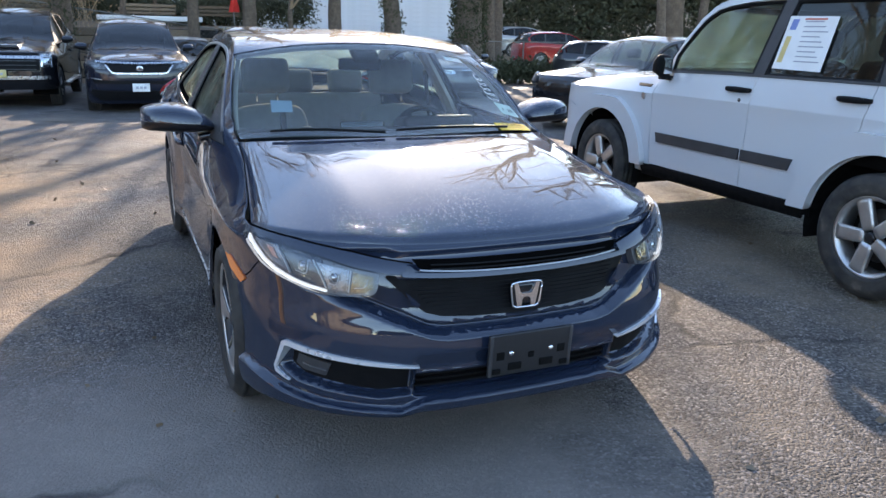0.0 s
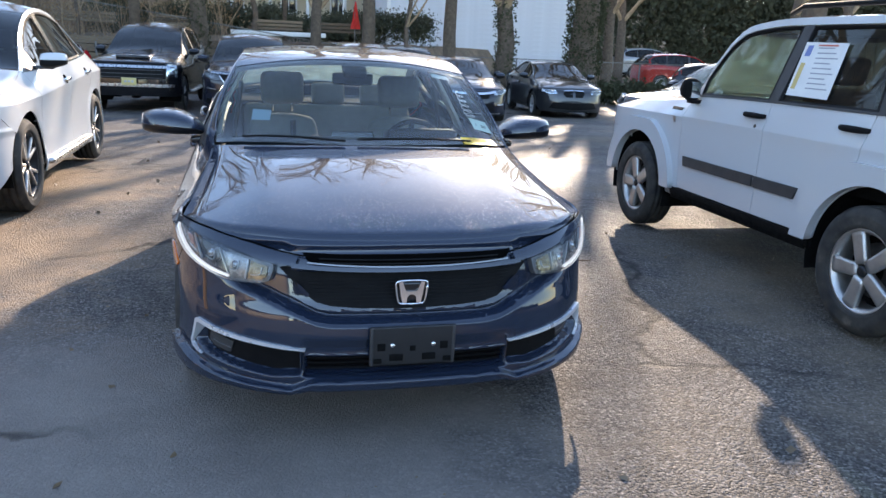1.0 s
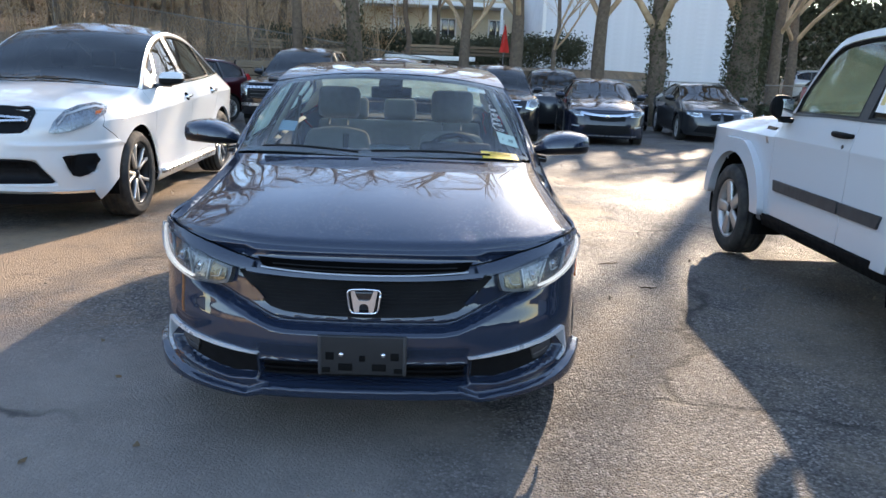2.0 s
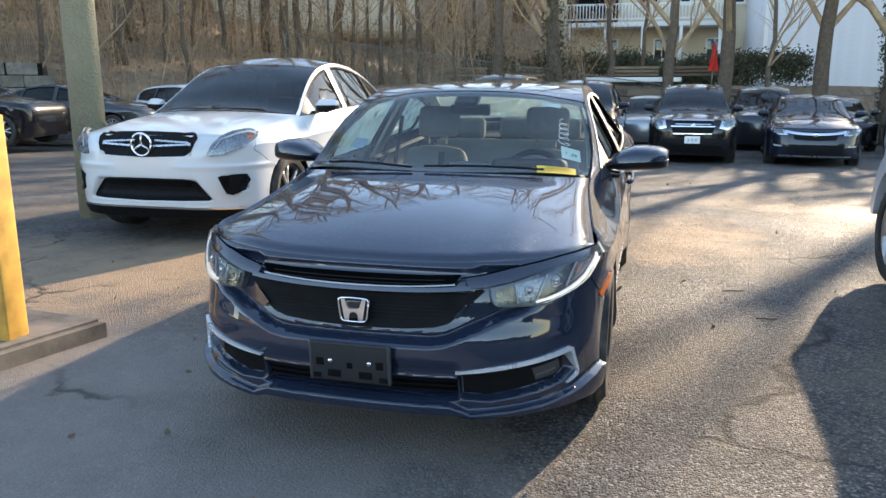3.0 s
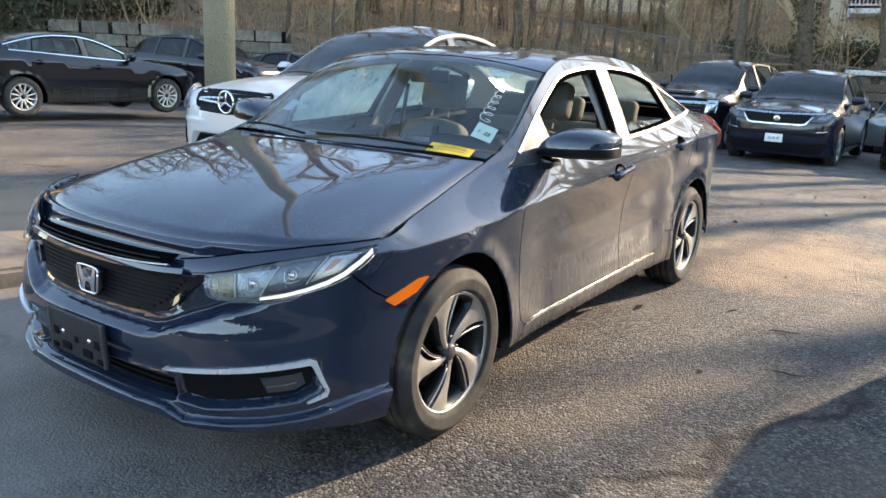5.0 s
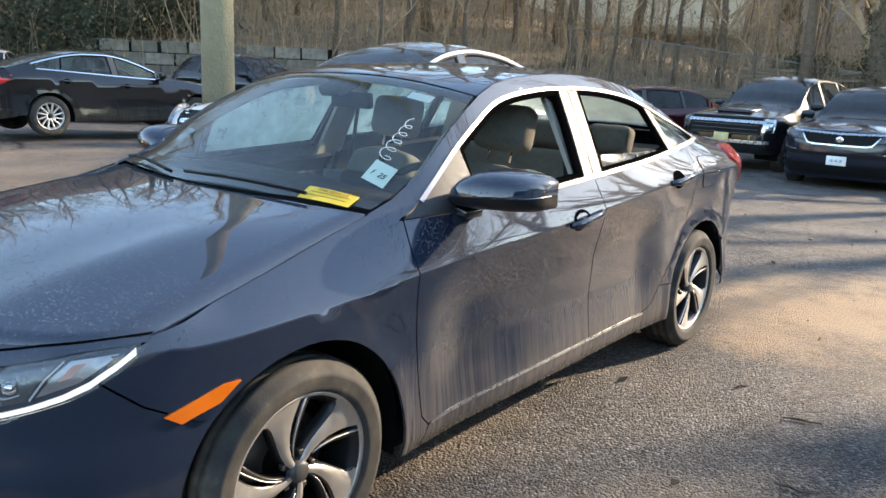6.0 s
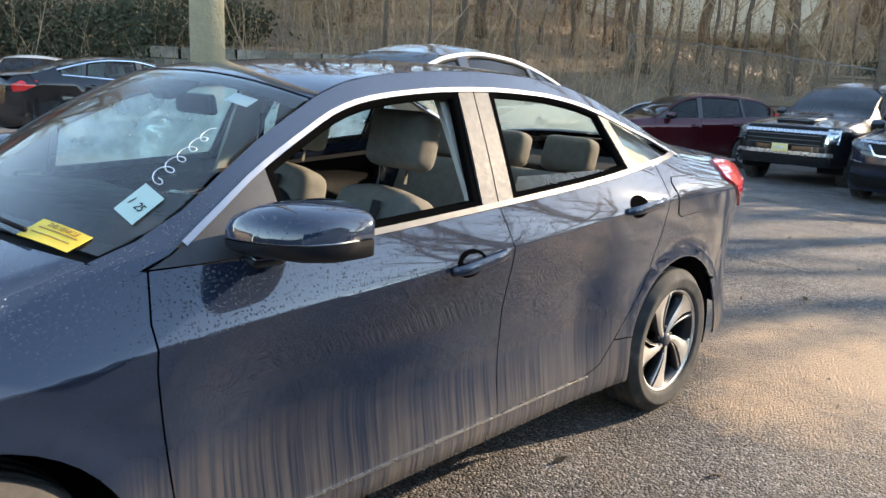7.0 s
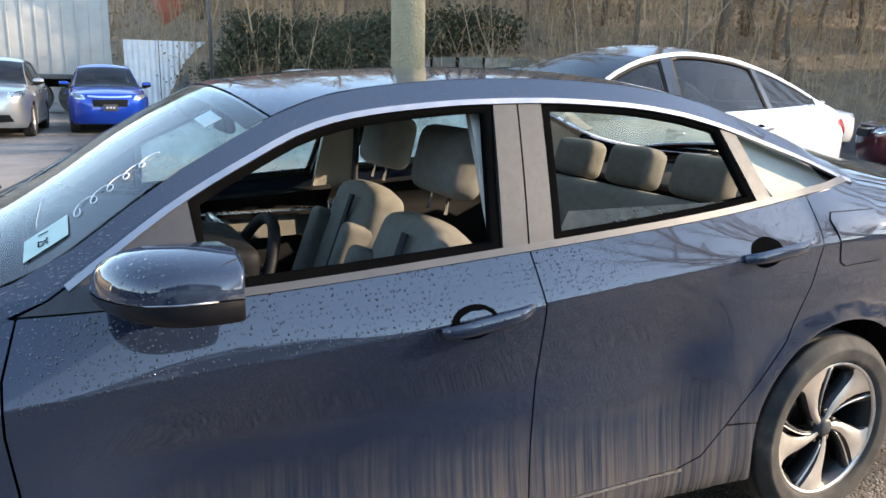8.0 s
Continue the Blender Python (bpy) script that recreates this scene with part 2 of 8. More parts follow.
def add_box(bm, size, m=None, bevel=0.0, segs=2):
    r = bmesh.ops.create_cube(bm, size=1.0)
    vs = r["verts"]
    bmesh.ops.scale(bm, verts=vs, vec=size)
    if bevel:
        es = list({e for v in vs for e in v.link_edges})
        out = bmesh.ops.bevel(bm, geom=es, offset=bevel, segments=segs, profile=0.6, affect="EDGES")
        vs = list({v for f in out["faces"] for v in f.verts} | {v for v in vs if v.is_valid})
    if m is not None:
        bmesh.ops.transform(bm, matrix=m, verts=vs)
    return vs


def box(name, size, m, mat, parent=None, bevel=0.01, label="", segs=2):
    bm = bmesh.new()
    add_box(bm, size, m, bevel, segs)
    return part(name, bm, mat, parent, label)


def lathe(name, profile, mat, parent, m=None, n=40, label="", close=False):
    """Turns a profile of (radius, along x) round the x axis."""
    vs, fs, k = [], [], len(profile)
    for i in range(n):
        a = 2 * math.pi * i / n
        for r, x in profile:
            vs.append((x, r * math.cos(a), r * math.sin(a)))
    for i in range(n):
        j = (i + 1) % n
        for q in range(k - 1):
            fs.append((i * k + q, i * k + q + 1, j * k + q + 1, j * k + q))
    if m is not None:
        vs = [m @ Vector(v) for v in vs]
    return raw(name, vs, fs, mat, parent, label)


def tube(name, pts, radius, mat, parent=None, n=8, label="", taper=None):
    """A tube along a line of points; taper gives a radius for each point."""
    vs, fs = [], []
    pts = [Vector(p) for p in pts]
    for i, p in enumerate(pts):
        d = (pts[min(i + 1, len(pts) - 1)] - pts[max(i - 1, 0)]).normalized()
        up = Vector((0, 0, 1)) if abs(d.z) < 0.9 else Vector((1, 0, 0))
        a = d.cross(up).normalized()
        b = a.cross(d)
        r = taper[i] if taper else radius
        for k in range(n):
            t = 2 * math.pi * k / n
            vs.append(p + r * (math.cos(t) * a + math.sin(t) * b))
    for i in range(len(pts) - 1):
        for k in range(n):
            l = (k + 1) % n
            fs.append((i * n + k, i * n + l, (i + 1) * n + l, (i + 1) * n + k))
    fs.append(tuple(range(n - 1, -1, -1)))
    fs.append(tuple((len(pts) - 1) * n + k for k in range(n)))
    return raw(name, vs, fs, mat, parent, label)


def pchip(pts):
    """A smooth function through (x, y) points that does not overshoot; takes arrays."""
    xs, ys = np.array(sorted(pts), float).T
    h, d = np.diff(xs), np.diff(ys) / np.diff(xs)
    m = np.zeros(len(xs))
    m[0], m[-1] = d[0], d[-1]
    for i in range(1, len(xs) - 1):
        if d[i - 1] * d[i] > 0:
            w1, w2 = 2 * h[i] + h[i - 1], h[i] + 2 * h[i - 1]
            m[i] = (w1 + w2) / (w1 / d[i - 1] + w2 / d[i])

    def f(x):
        x = np.clip(np.asarray(x, float), xs[0], xs[-1])
        i = np.clip(np.searchsorted(xs, x) - 1, 0, len(h) - 1)
        t = (x - xs[i]) / h[i]
        return ((1 + 2 * t) * (1 - t) ** 2 * ys[i] + t * (1 - t) ** 2 * h[i] * m[i] + t * t * (3 - 2 * t) * ys[i + 1] + t * t * (t - 1) * h[i] * m[i + 1])

    return f


def curve_pts(pts, n=6):
    """A smooth line through 2D or 3D points (Catmull-Rom)."""
    p = [np.array(q, float) for q in pts]
    out = []
    for i in range(len(p) - 1):
        a, b, c, d = p[max(i - 1, 0)], p[i], p[i + 1], p[min(i + 2, len(p) - 1)]
        for k in range(n):
            t = k / n
            out.append(tuple(0.5 * (2 * b + (c - a) * t + (2 * a - 5 * b + 4 * c - d) * t * t + (3 * b - a - 3 * c + d) * t**3)))
    out.append(tuple(p[-1]))
    return out


def arc(cy, cz, r, a0, a1, n=18):
    return [(cy + r * math.cos(radians(a0 + (a1 - a0) * i / n)), cz + r * math.sin(radians(a0 + (a1 - a0) * i / n))) for i in range(n + 1)]


def shrink(poly, g):
    """The polygon moved inwards by g."""
    p = np.array(poly, float)
    keep = [i for i in range(len(p)) if np.linalg.norm(p[i] - p[i - 1]) > 1e-5]
    p = p[keep]
    area = 0.5 * np.sum(p[:, 0] * np.roll(p[:, 1], -1) - np.roll(p[:, 0], -1) * p[:, 1])
    if area < 0:
        p = p[::-1]
    if g == 0:
        return p
    e = np.roll(p, -1, 0) - p
    e /= np.linalg.norm(e, axis=1)[:, None]
    nrm = np.stack([-e[:, 1], e[:, 0]], 1)
    a, b = np.roll(nrm, 1, 0), nrm
    m = a + b
    m /= np.maximum(1.0, (m * m).sum(1))[:, None] / 1.0
    k = 2.0 / np.maximum((np.square(a + b)).sum(1), 0.5)
    return p + (a + b) * (g * k)[:, None]


def panel(name, poly, at, mat, parent, step=0.05, gap=0.0025, offset=0.0, thick=0.01, mirror=False, label="", flip=False, lines=(), eps=1e-4):
    """A sheet with the outline poly, laid on the surface at(u, v) and moved out from it; its rim is folded inwards."""
    p = shrink(poly, gap)
    bm = bmesh.new()
    bm.faces.new([bm.verts.new((u, v, 0)) for u, v in p])
    for axis in (0, 1):
        lo, hi = p[:, axis].min(), p[:, axis].max()
        n = max(1, int((hi - lo) / step))
        for i in range(1, n):
            co, no = [0, 0, 0], [0, 0, 0]
            co[axis], no[axis] = lo + (hi - lo) * (i + 0.0137) / n, 1
            bmesh.ops.bisect_plane(bm, geom=bm.verts[:] + bm.edges[:] + bm.faces[:], plane_co=co, plane_no=no, dist=1e-5)
    for u0, v0, u1, v1 in lines:
        bmesh.ops.bisect_plane(bm, geom=bm.verts[:] + bm.edges[:] + bm.faces[:], plane_co=(u0, v0, 0), plane_no=(v0 - v1, u1 - u0, 0), dist=1e-5)
    bmesh.ops.triangulate(bm, faces=[f for f in bm.faces if len(f.verts) > 4])
    bm.verts.index_update()
    uv = np.array([v.co[:2] for v in bm.verts])
    faces = [[v.index for v in f.verts] for f in bm.faces]
    rim = [(e.verts[0].index, e.verts[1].index, e.link_faces[0]) for e in bm.edges if len(e.link_faces) == 1]
    rims = []
    for a, b, f in rim:
        loop = [v.index for v in f.verts]
        i = loop.index(a)
        rims.append((a, b) if loop[(i + 1) % len(loop)] == b else (b, a))
    bm.free()
    u, v = uv[:, 0], uv[:, 1]
    h = eps
    P = np.stack(at(u, v), 1)
    N = np.cross(np.stack(at(u + h, v), 1) - np.stack(at(u - h, v), 1), np.stack(at(u, v + h), 1) - np.stack(at(u, v - h), 1))
    N /= np.maximum(np.linalg.norm(N, axis=1), 1e-12)[:, None]
    if flip:
        N = -N
        faces = [f[::-1] for f in faces]
        rims = [(b, a) for a, b in rims]
    P = P + N * offset
    n0 = len(P)
    verts, norms = [P], [N]
    if thick:
        Q = P - N * thick
        verts += [P, Q]
        norms += [np.zeros_like(N)] * 2
        faces = faces + [[b + n0, a + n0, a + 2 * n0, b + 2 * n0] for a, b in rims]
    V, NN = np.concatenate(verts), np.concatenate(norms)
    if mirror:
        V, NN = V * (-1, 1, 1), NN * (-1, 1, 1)
        faces = [f[::-1] for f in faces]
    used = sorted({i for f in faces for i in f})
    ren = {o: k for k, o in enumerate(used)}
    me = bpy.data.meshes.new(name)
    me.from_pydata(V[used].tolist(), [], [[ren[i] for i in f] for f in faces])
    me.shade_smooth()
    me.normals_split_custom_set_from_vertices(NN[used].tolist())
    me.update()
    return finish(name, me, mat, parent, label)


def strip(pts, w):
    """A band of width w along a 2D line."""
    p = np.array(pts, float)
    d = np.gradient(p, axis=0)
    d /= np.linalg.norm(d, axis=1)[:, None]
    n = np.stack([-d[:, 1], d[:, 0]], 1) * w / 2
    return np.concatenate([p + n, (p - n)[::-1]]).tolist()


# ---- cars: one shape made of smooth curves, panels cut out of it ----
# A car stands with its wheels on z = 0, its middle at the origin, and faces -y; its own left side is +x.
class Shape:
    def __init__(self, edge, centre, nose, tail, crease, belt, a, axf, axr, nf=3.0, nr=3.4, rise=1.1, lamp_y=-1.75, hollow=0.02, flare=0.012, arch=0.375, hubz=0.315, sill=0.2, relief=None, waist=0.0):
        self.relief, self.waist = relief, waist
        self.ze = pchip([(y, z) for y, x, z in edge])
        self.zc = pchip(centre)
        self.nose, self.tail = pchip(nose), pchip(tail)
        self.crease, self.belt = pchip(crease), pchip(belt)
        self.a, self.axf, self.axr, self.nf, self.nr, self.rise = a, axf, axr, nf, nr, rise
        self.lamp_y, self.flare, self.arch, self.hubz, self.sill = lamp_y, flare, arch, hubz, sill
        self.side_form = pchip([(0, 1.0), (0.1, 0.993), (0.35, 1 - hollow), (0.62, 1 - hollow * 0.9), (0.85, 0.992), (0.94, 0.985), (1.0, 0.95)])
        self.up_form = pchip([(0, 1.0), (0.5, 0.975), (1.0, 0.92), (3.0, 0.8)])
        first = float(self.width(np.array(lamp_y), np.array(edge[0][2])) * self.taper(np.array(lamp_y), np.array(edge[0][2])))
        self.xe = pchip([(edge[0][0], first)] + [(y, x) for y, x, z in edge[1:]])

    def width(self, y, z):
        """Half-width before the ends are rounded off."""
        zc = self.crease(y)
        t = np.clip((zc - z) / np.maximum(zc - self.sill, 0.05), 0, 1)
        below = self.side_form(t)
        if self.waist:
            # the doors turn under below the crease, between the arches
            d = np.minimum(np.abs(y - self.axf), np.abs(y - self.axr))
            b = np.clip((d - 0.42) / 0.3, 0, 1)
            below = below - self.waist * b * b * (3 - 2 * b) * np.interp(t, [0, 0.08, 0.3, 0.55, 0.8, 1.0], [0, 0.18, 0.8, 1.0, 0.55, 0.35])
        above = self.up_form(np.clip((z - zc) / 0.12, 0, 3))
        return self.a * np.where(z < zc, below, above)

    def taper(self, y, z):
        f = np.clip((self.axf - y) / (self.axf - self.nose(z)), 0, 0.9999)
        r = np.clip((y - self.axr) / (self.tail(z) - self.axr), 0, 0.9999)
        return (1 - f**self.nf) ** (1 / self.nf) * (1 - r**self.nr) ** (1 / self.nr)

    def x(self, y, z):
        wide = self.width(y, z) * self.taper(y, z)
        zs, ze = self.crease(y), self.ze(y)
        t = np.clip((z - zs) / np.maximum(ze - zs, 0.02), 0, 1.2)
        xs = self.width(y, zs) * self.taper(y, zs)
        rise = self.rise + (np.clip((y - 1.15) / 0.3, 0, 1) * 0.5 if self.waist else 0.0)
        up = xs + (self.xe(y) - xs) * t**rise
        k = np.clip((y - self.lamp_y) / 0.2, 0, 1)
        k = k * k * (3 - 2 * k)
        out = np.where(z > zs, wide + (up - wide) * k, wide)
        for ya in (self.axf, self.axr):
            d = np.hypot(y - ya, z - self.hubz)
            out = out + self.flare * np.exp(-(((d - self.arch) / 0.045) ** 2)) * (z < zs + 0.1)
        return out

    def side(self, y, z):
        y, z = np.asarray(y, float), np.asarray(z, float)
        return self.x(y, z), y, z

    def s_of(self, y, z):
        return float(self.x(np.array(y), np.array(z)) + (y - self.nose(z)))

    def end(self, s, z, y0, yend, n, sign):
        s, z = np.asarray(s, float), np.asarray(z, float)
        a = self.width(np.full_like(z, y0), z)
        b = np.abs(yend - y0)
        lo, hi = np.zeros_like(s), np.full_like(s, math.pi / 2)
        q = np.abs(s)
        for _ in range(34):
            m = (lo + hi) / 2
            v = a * np.sin(m) ** (2 / n) + b * (1 - np.cos(m) ** (2 / n))
            lo, hi = np.where(v < q, m, lo), np.where(v < q, hi, m)
        m = (lo + hi) / 2
        near = q < 0.05
        xx = np.where(near, q, a * np.sin(m) ** (2 / n))
        yy = np.where(near, b, b * np.cos(m) ** (2 / n))
        if sign < 0 and self.relief is not None:
            d = self.relief(q, z)
            nx, ny = (xx / a) ** (n - 1) / a, (yy / b) ** (n - 1) / b
            ln = np.hypot(nx, ny)
            xx, yy = xx - d * nx / ln, yy - d * ny / ln
        return np.sign(s) * xx, y0 + sign * yy, z

    def face(self, s, z):
        """The nose without its relief."""
        keep, self.relief = self.relief, None
        p = self.front(s, z)
        self.relief = keep
        return p

    def front(self, s, z):
        return self.end(s, z, self.axf, self.nose(z), self.nf, -1)

    def rear(self, s, z):
        return self.end(s, z, self.axr, self.tail(z), self.nr, 1)

    def top(self, x, y):
        x, y = np.asarray(x, float), np.asarray(y, float)
        xe = self.xe(y)
        u = np.clip(np.abs(x) / xe, 0, 1.3)
        return x, y, self.ze(y) + (self.zc(y) - self.ze(y)) * (1 - u**2.3)


def tyre(R, rim, w, m, parent):
    """Tyre with a rounded shoulder and tread grooves; x outwards."""
    h = w / 2
    prof = [(rim, -h * 0.8), (rim + 0.02, -h * 0.97), ((rim + R) / 2, -h * 1.04), (R - 0.03, -h * 0.95), (R - 0.008, -h * 0.8)]
    for g in (-0.5, -0.17, 0.17, 0.5):
        prof += [(R, h * (g - 0.06) * 1.2), (R - 0.008, h * (g - 0.045) * 1.2), (R - 0.008, h * (g + 0.045) * 1.2), (R, h * (g + 0.06) * 1.2)]
    prof += [(R - 0.008, h * 0.8), (R - 0.03, h * 0.95), ((rim + R) / 2 + 0.012, h * 1.03), ((rim + R) / 2, h * 1.045), (rim + 0.022, h * 0.98), (rim + 0.012, h * 0.99), (rim, h * 0.86)]
    ob = lathe("tyre", prof, M_TYRE, parent, m, 56)
    return ob


def blade(bm, rim, x0, x1, a_in, a_out, w_in, w_out, r0=0.05, depth=0.03, curve=0.0):
    """One spoke: a curved, thick bar from the hub to the rim; x is outwards."""
    n = 6
    rings = []
    for i in range(n + 1):
        t = i / n
        r = r0 + (rim - r0) * t
        a = a_in + (a_out - a_in) * t + curve * math.sin(math.pi * t)
        w = w_in + (w_out - w_in) * t
        x = x0 + (x1 - x0) * t
        c, s = math.cos(a), math.sin(a)
        ring = []
        for dx, dw in ((0, -0.5), (0.004, -0.3), (0.004, 0.3), (0, 0.5), (-depth, 0.42), (-depth, -0.42)):
            ring.append(bm.verts.new((x + dx, r * c - dw * w * s, r * s + dw * w * c)))
        rings.append(ring)
    for q, k in zip(rings, rings[1:]):
        for i in range(6):
            j = (i + 1) % 6
            bm.faces.new((q[i], q[j], k[j], k[i]))
    bm.faces.new(rings[0][::-1])
    bm.faces.new(rings[-1])


def wheel_set(style, R, rim, w):
    """Builds one wheel at the origin, outer face towards +x; returns it."""
    ob = new("wheel")
    tyre(R, rim, w, None, ob)
    h = w / 2
    face = h * 0.86
    bright = M_ALLOY if style not in ("dark", "swirl", "star") else M_ALLOYDARK
    r = lathe("rim", [(rim - 0.045, -h * 0.8), (rim - 0.012, -h * 0.75), (rim - 0.03, -h * 0.2), (rim - 0.03, face - 0.035), (rim - 0.012, face - 0.006), (rim + 0.003, face), (rim + 0.004, face - 0.012)], bright, ob, None, 48)
    lathe("brake_disc", [(0.06, face - 0.1), (rim * 0.66, face - 0.1), (rim * 0.66, face - 0.12), (0.06, face - 0.12)], M_DISC, ob, None, 32)
    lathe("hub_plate", [(0.001, face - 0.125), (rim - 0.03, face - 0.125)], M_UNDER, ob, None, 24)
    if style == "swirl":
        for i in range(5):
            a = 2 * math.pi * i / 5 + radians(34)
            # machined blade, broad at the rim and swept; its flanks are dark
            rows = [(0.03, -0.3, 0.3, 0.012), (0.058, -0.2, 0.22, 0.011), (0.09, -0.17, 0.19, 0.009), (0.122, -0.17, 0.185, 0.007), (0.154, -0.19, 0.2, 0.005), (0.18, -0.215, 0.23, 0.003), (0.2, -0.24, 0.28, 0.0015), (0.212, -0.25, 0.36, 0.0005), (rim - 0.004, -0.26, 0.5, 0.0)]
            rows = [(r_, lo + 0.5 * (1 - (r_ - 0.03) / 0.19) ** 1.4, hi + 0.5 * (1 - (r_ - 0.03) / 0.19) ** 1.4, dx) if r_ < 0.21 else (r_, lo, hi, dx) for r_, lo, hi, dx in rows]
            for nm, drop, grow, mt in (("spoke", 0.0, 0.0, M_ALLOY), ("spoke_flank", 0.004, 0.003, M_ALLOYDARK)):
                bm = bmesh.new()
                top, bot = [], []
                for r_, lo, hi, dx in rows:
                    e = grow / r_
                    line, under = [], []
                    for f in (0, 0.33, 0.67, 1):
                        t = a + lo - e + (hi - lo + 2 * e) * f
                        crown = 0.003 * math.sin(math.pi * f) - 0.004 * (f > 0.9)
                        line.append(bm.verts.new((face - 0.004 - dx - drop + crown, r_ * math.cos(t), r_ * math.sin(t))))
                        under.append(bm.verts.new((face - 0.05 - dx, r_ * math.cos(t), r_ * math.sin(t))))
                    top.append(line)
                    bot.append(under)
                for q in range(len(rows) - 1):
                    for f in range(3):
                        bm.faces.new((top[q][f], top[q + 1][f], top[q + 1][f + 1], top[q][f + 1]))
                    if drop:
                        bm.faces.new((top[q][0], bot[q][0], bot[q + 1][0], top[q + 1][0]))
                        bm.faces.new((top[q][3], top[q + 1][3], bot[q + 1][3], bot[q][3]))
                bmesh.ops.recalc_face_normals(bm, faces=bm.faces[:])
                if bm.faces[0].normal.x < 0:
                    bmesh.ops.reverse_faces(bm, faces=bm.faces[:])
                part(nm, bm, mt, r)
            # slim spoke that runs beside the blade
            bm = bmesh.new()
            blade(bm, rim - 0.008, face - 0.022, face - 0.012, a + 0.12, a - 0.4, 0.008, 0.022, 0.045, 0.045, -0.06)
            part("dark_spoke", bm, M_ALLOYDARK, r)
            bm = bmesh.new()
            blade(bm, rim - 0.006, face - 0.018, face - 0.008, a + 0.1, a - 0.355, 0.003, 0.007, 0.06, 0.01, -0.06)
            part("thin_spoke", bm, M_ALLOY, r)
        lathe("rim_edge", [(rim - 0.012, face - 0.012), (rim - 0.009, face - 0.002), (rim + 0.001, face + 0.003), (rim + 0.005, face - 0.006)], M_ALLOY, r, None, 56)
    elif style in ("star", "dark"):
        for i in range(5):
            a = 2 * math.pi * i / 5 + 0.3
            for sgn in (-1, 1):
                bm = bmesh.new()
                blade(bm, rim - 0.01, face - 0.02, face - 0.008, a + sgn * 0.1, a + sgn * 0.24, 0.03, 0.03, 0.05, 0.035)
                part("spoke", bm, M_ALLOY, r)
            bm = bmesh.new()
            blade(bm, rim - 0.02, face - 0.04, face - 0.04, a, a, 0.05, 0.14, 0.05, 0.02)
            part("dark_spoke", bm, M_ALLOYDARK, r)
    elif style == "five":
        for i in range(5):
            a = 2 * math.pi * i / 5 + 0.3
            bm = bmesh.new()
            blade(bm, rim - 0.01, face - 0.012, face - 0.012, a, a, 0.075, 0.095, 0.04, 0.04)
            part("spoke", bm, M_ALLOY, r)
    else:
        for i in range(12):
            a = 2 * math.pi * i / 12
            bm = bmesh.new()
            blade(bm, rim - 0.01, face - 0.02, face - 0.01, a, a + 0.08, 0.028, 0.03, 0.04, 0.03)
            part("spoke", bm, M_ALLOY, r)
    lathe("hub_cap", [(0.0005, face - 0.004), (0.022, face - 0.005), (0.03, face - 0.01), (0.034, face - 0.03)], M_TRIM if style == "swirl" else M_ALLOYDARK, r, None, 24)
    if style in ("swirl", "star", "five"):
        for i in range(5):
            a = 2 * math.pi * i / 5 + 0.1
            box("lug_nut", (0.02, 0.016, 0.016), Matrix.Translation((face - 0.03, 0.052 * math.cos(a), 0.052 * math.sin(a))), M_DISC, r, 0.003)
    return ob


def put_wheels(car, sh, style, rim, w, xface, steer=0.0, R=None):
    R = R or sh.hubz + 0.003
    first = wheel_set(style, R, rim, w)
    xc = xface - w / 2
    spots = [(xc, sh.axf, steer, 0), (-xc, sh.axf, steer, 180), (xc, sh.axr, 0, 0), (-xc, sh.axr, 0, 180)]
    for k, (x, y, rz, turn) in enumerate(spots):
        m = pose(x, y, R - 0.002, 0, 0, rz + turn) @ pose(0, 0, 0, (4 * k if style == "swirl" else 20 + 37 * k), 0, 0)
        ob = copy_thing(first, m) if k else first
        ob.parent = car
        ob.matrix_basis = m
    # liners of the wheel arches and the floor between them
    for ya in (sh.axf, sh.axr):
        for sgn in (1, -1):
            vs, fs = [], []
            n = 20
            for i in range(n + 1):
                a = math.pi * (i / n) * 1.16 - 0.08 * math.pi
                c, s = math.cos(a) * (sh.arch + 0.015), math.sin(a) * (sh.arch + 0.015)
                vs += [(sgn * (xface - 0.035), ya + c, sh.hubz + s), (sgn * 0.5, ya + c, sh.hubz + s), (sgn * 0.5, ya, sh.hubz)]
            for i in range(n):
                fs += [(3 * i, 3 * i + 1, 3 * i + 4, 3 * i + 3), (3 * i + 1, 3 * i + 2, 3 * i + 5, 3 * i + 4)]
            raw("wheel_arch_liner", vs, fs, M_UNDER, car)
    floor_len = sh.tail(np.array(0.4)) - sh.nose(np.array(0.4)) - 0.35
    mid = float(sh.tail(np.array(0.4)) + sh.nose(np.array(0.4))) / 2
    box("underbody", (1.04, float(floor_len), 0.1), pose(0, mid, sh.sill + 0.06), M_UNDER, car, 0.02)
    box("underbody", (sh.a * 1.84, sh.axr - sh.axf - 2 * sh.arch - 0.06, 0.09), pose(0, (sh.axf + sh.axr) / 2, sh.sill + 0.06), M_UNDER, car, 0.02)


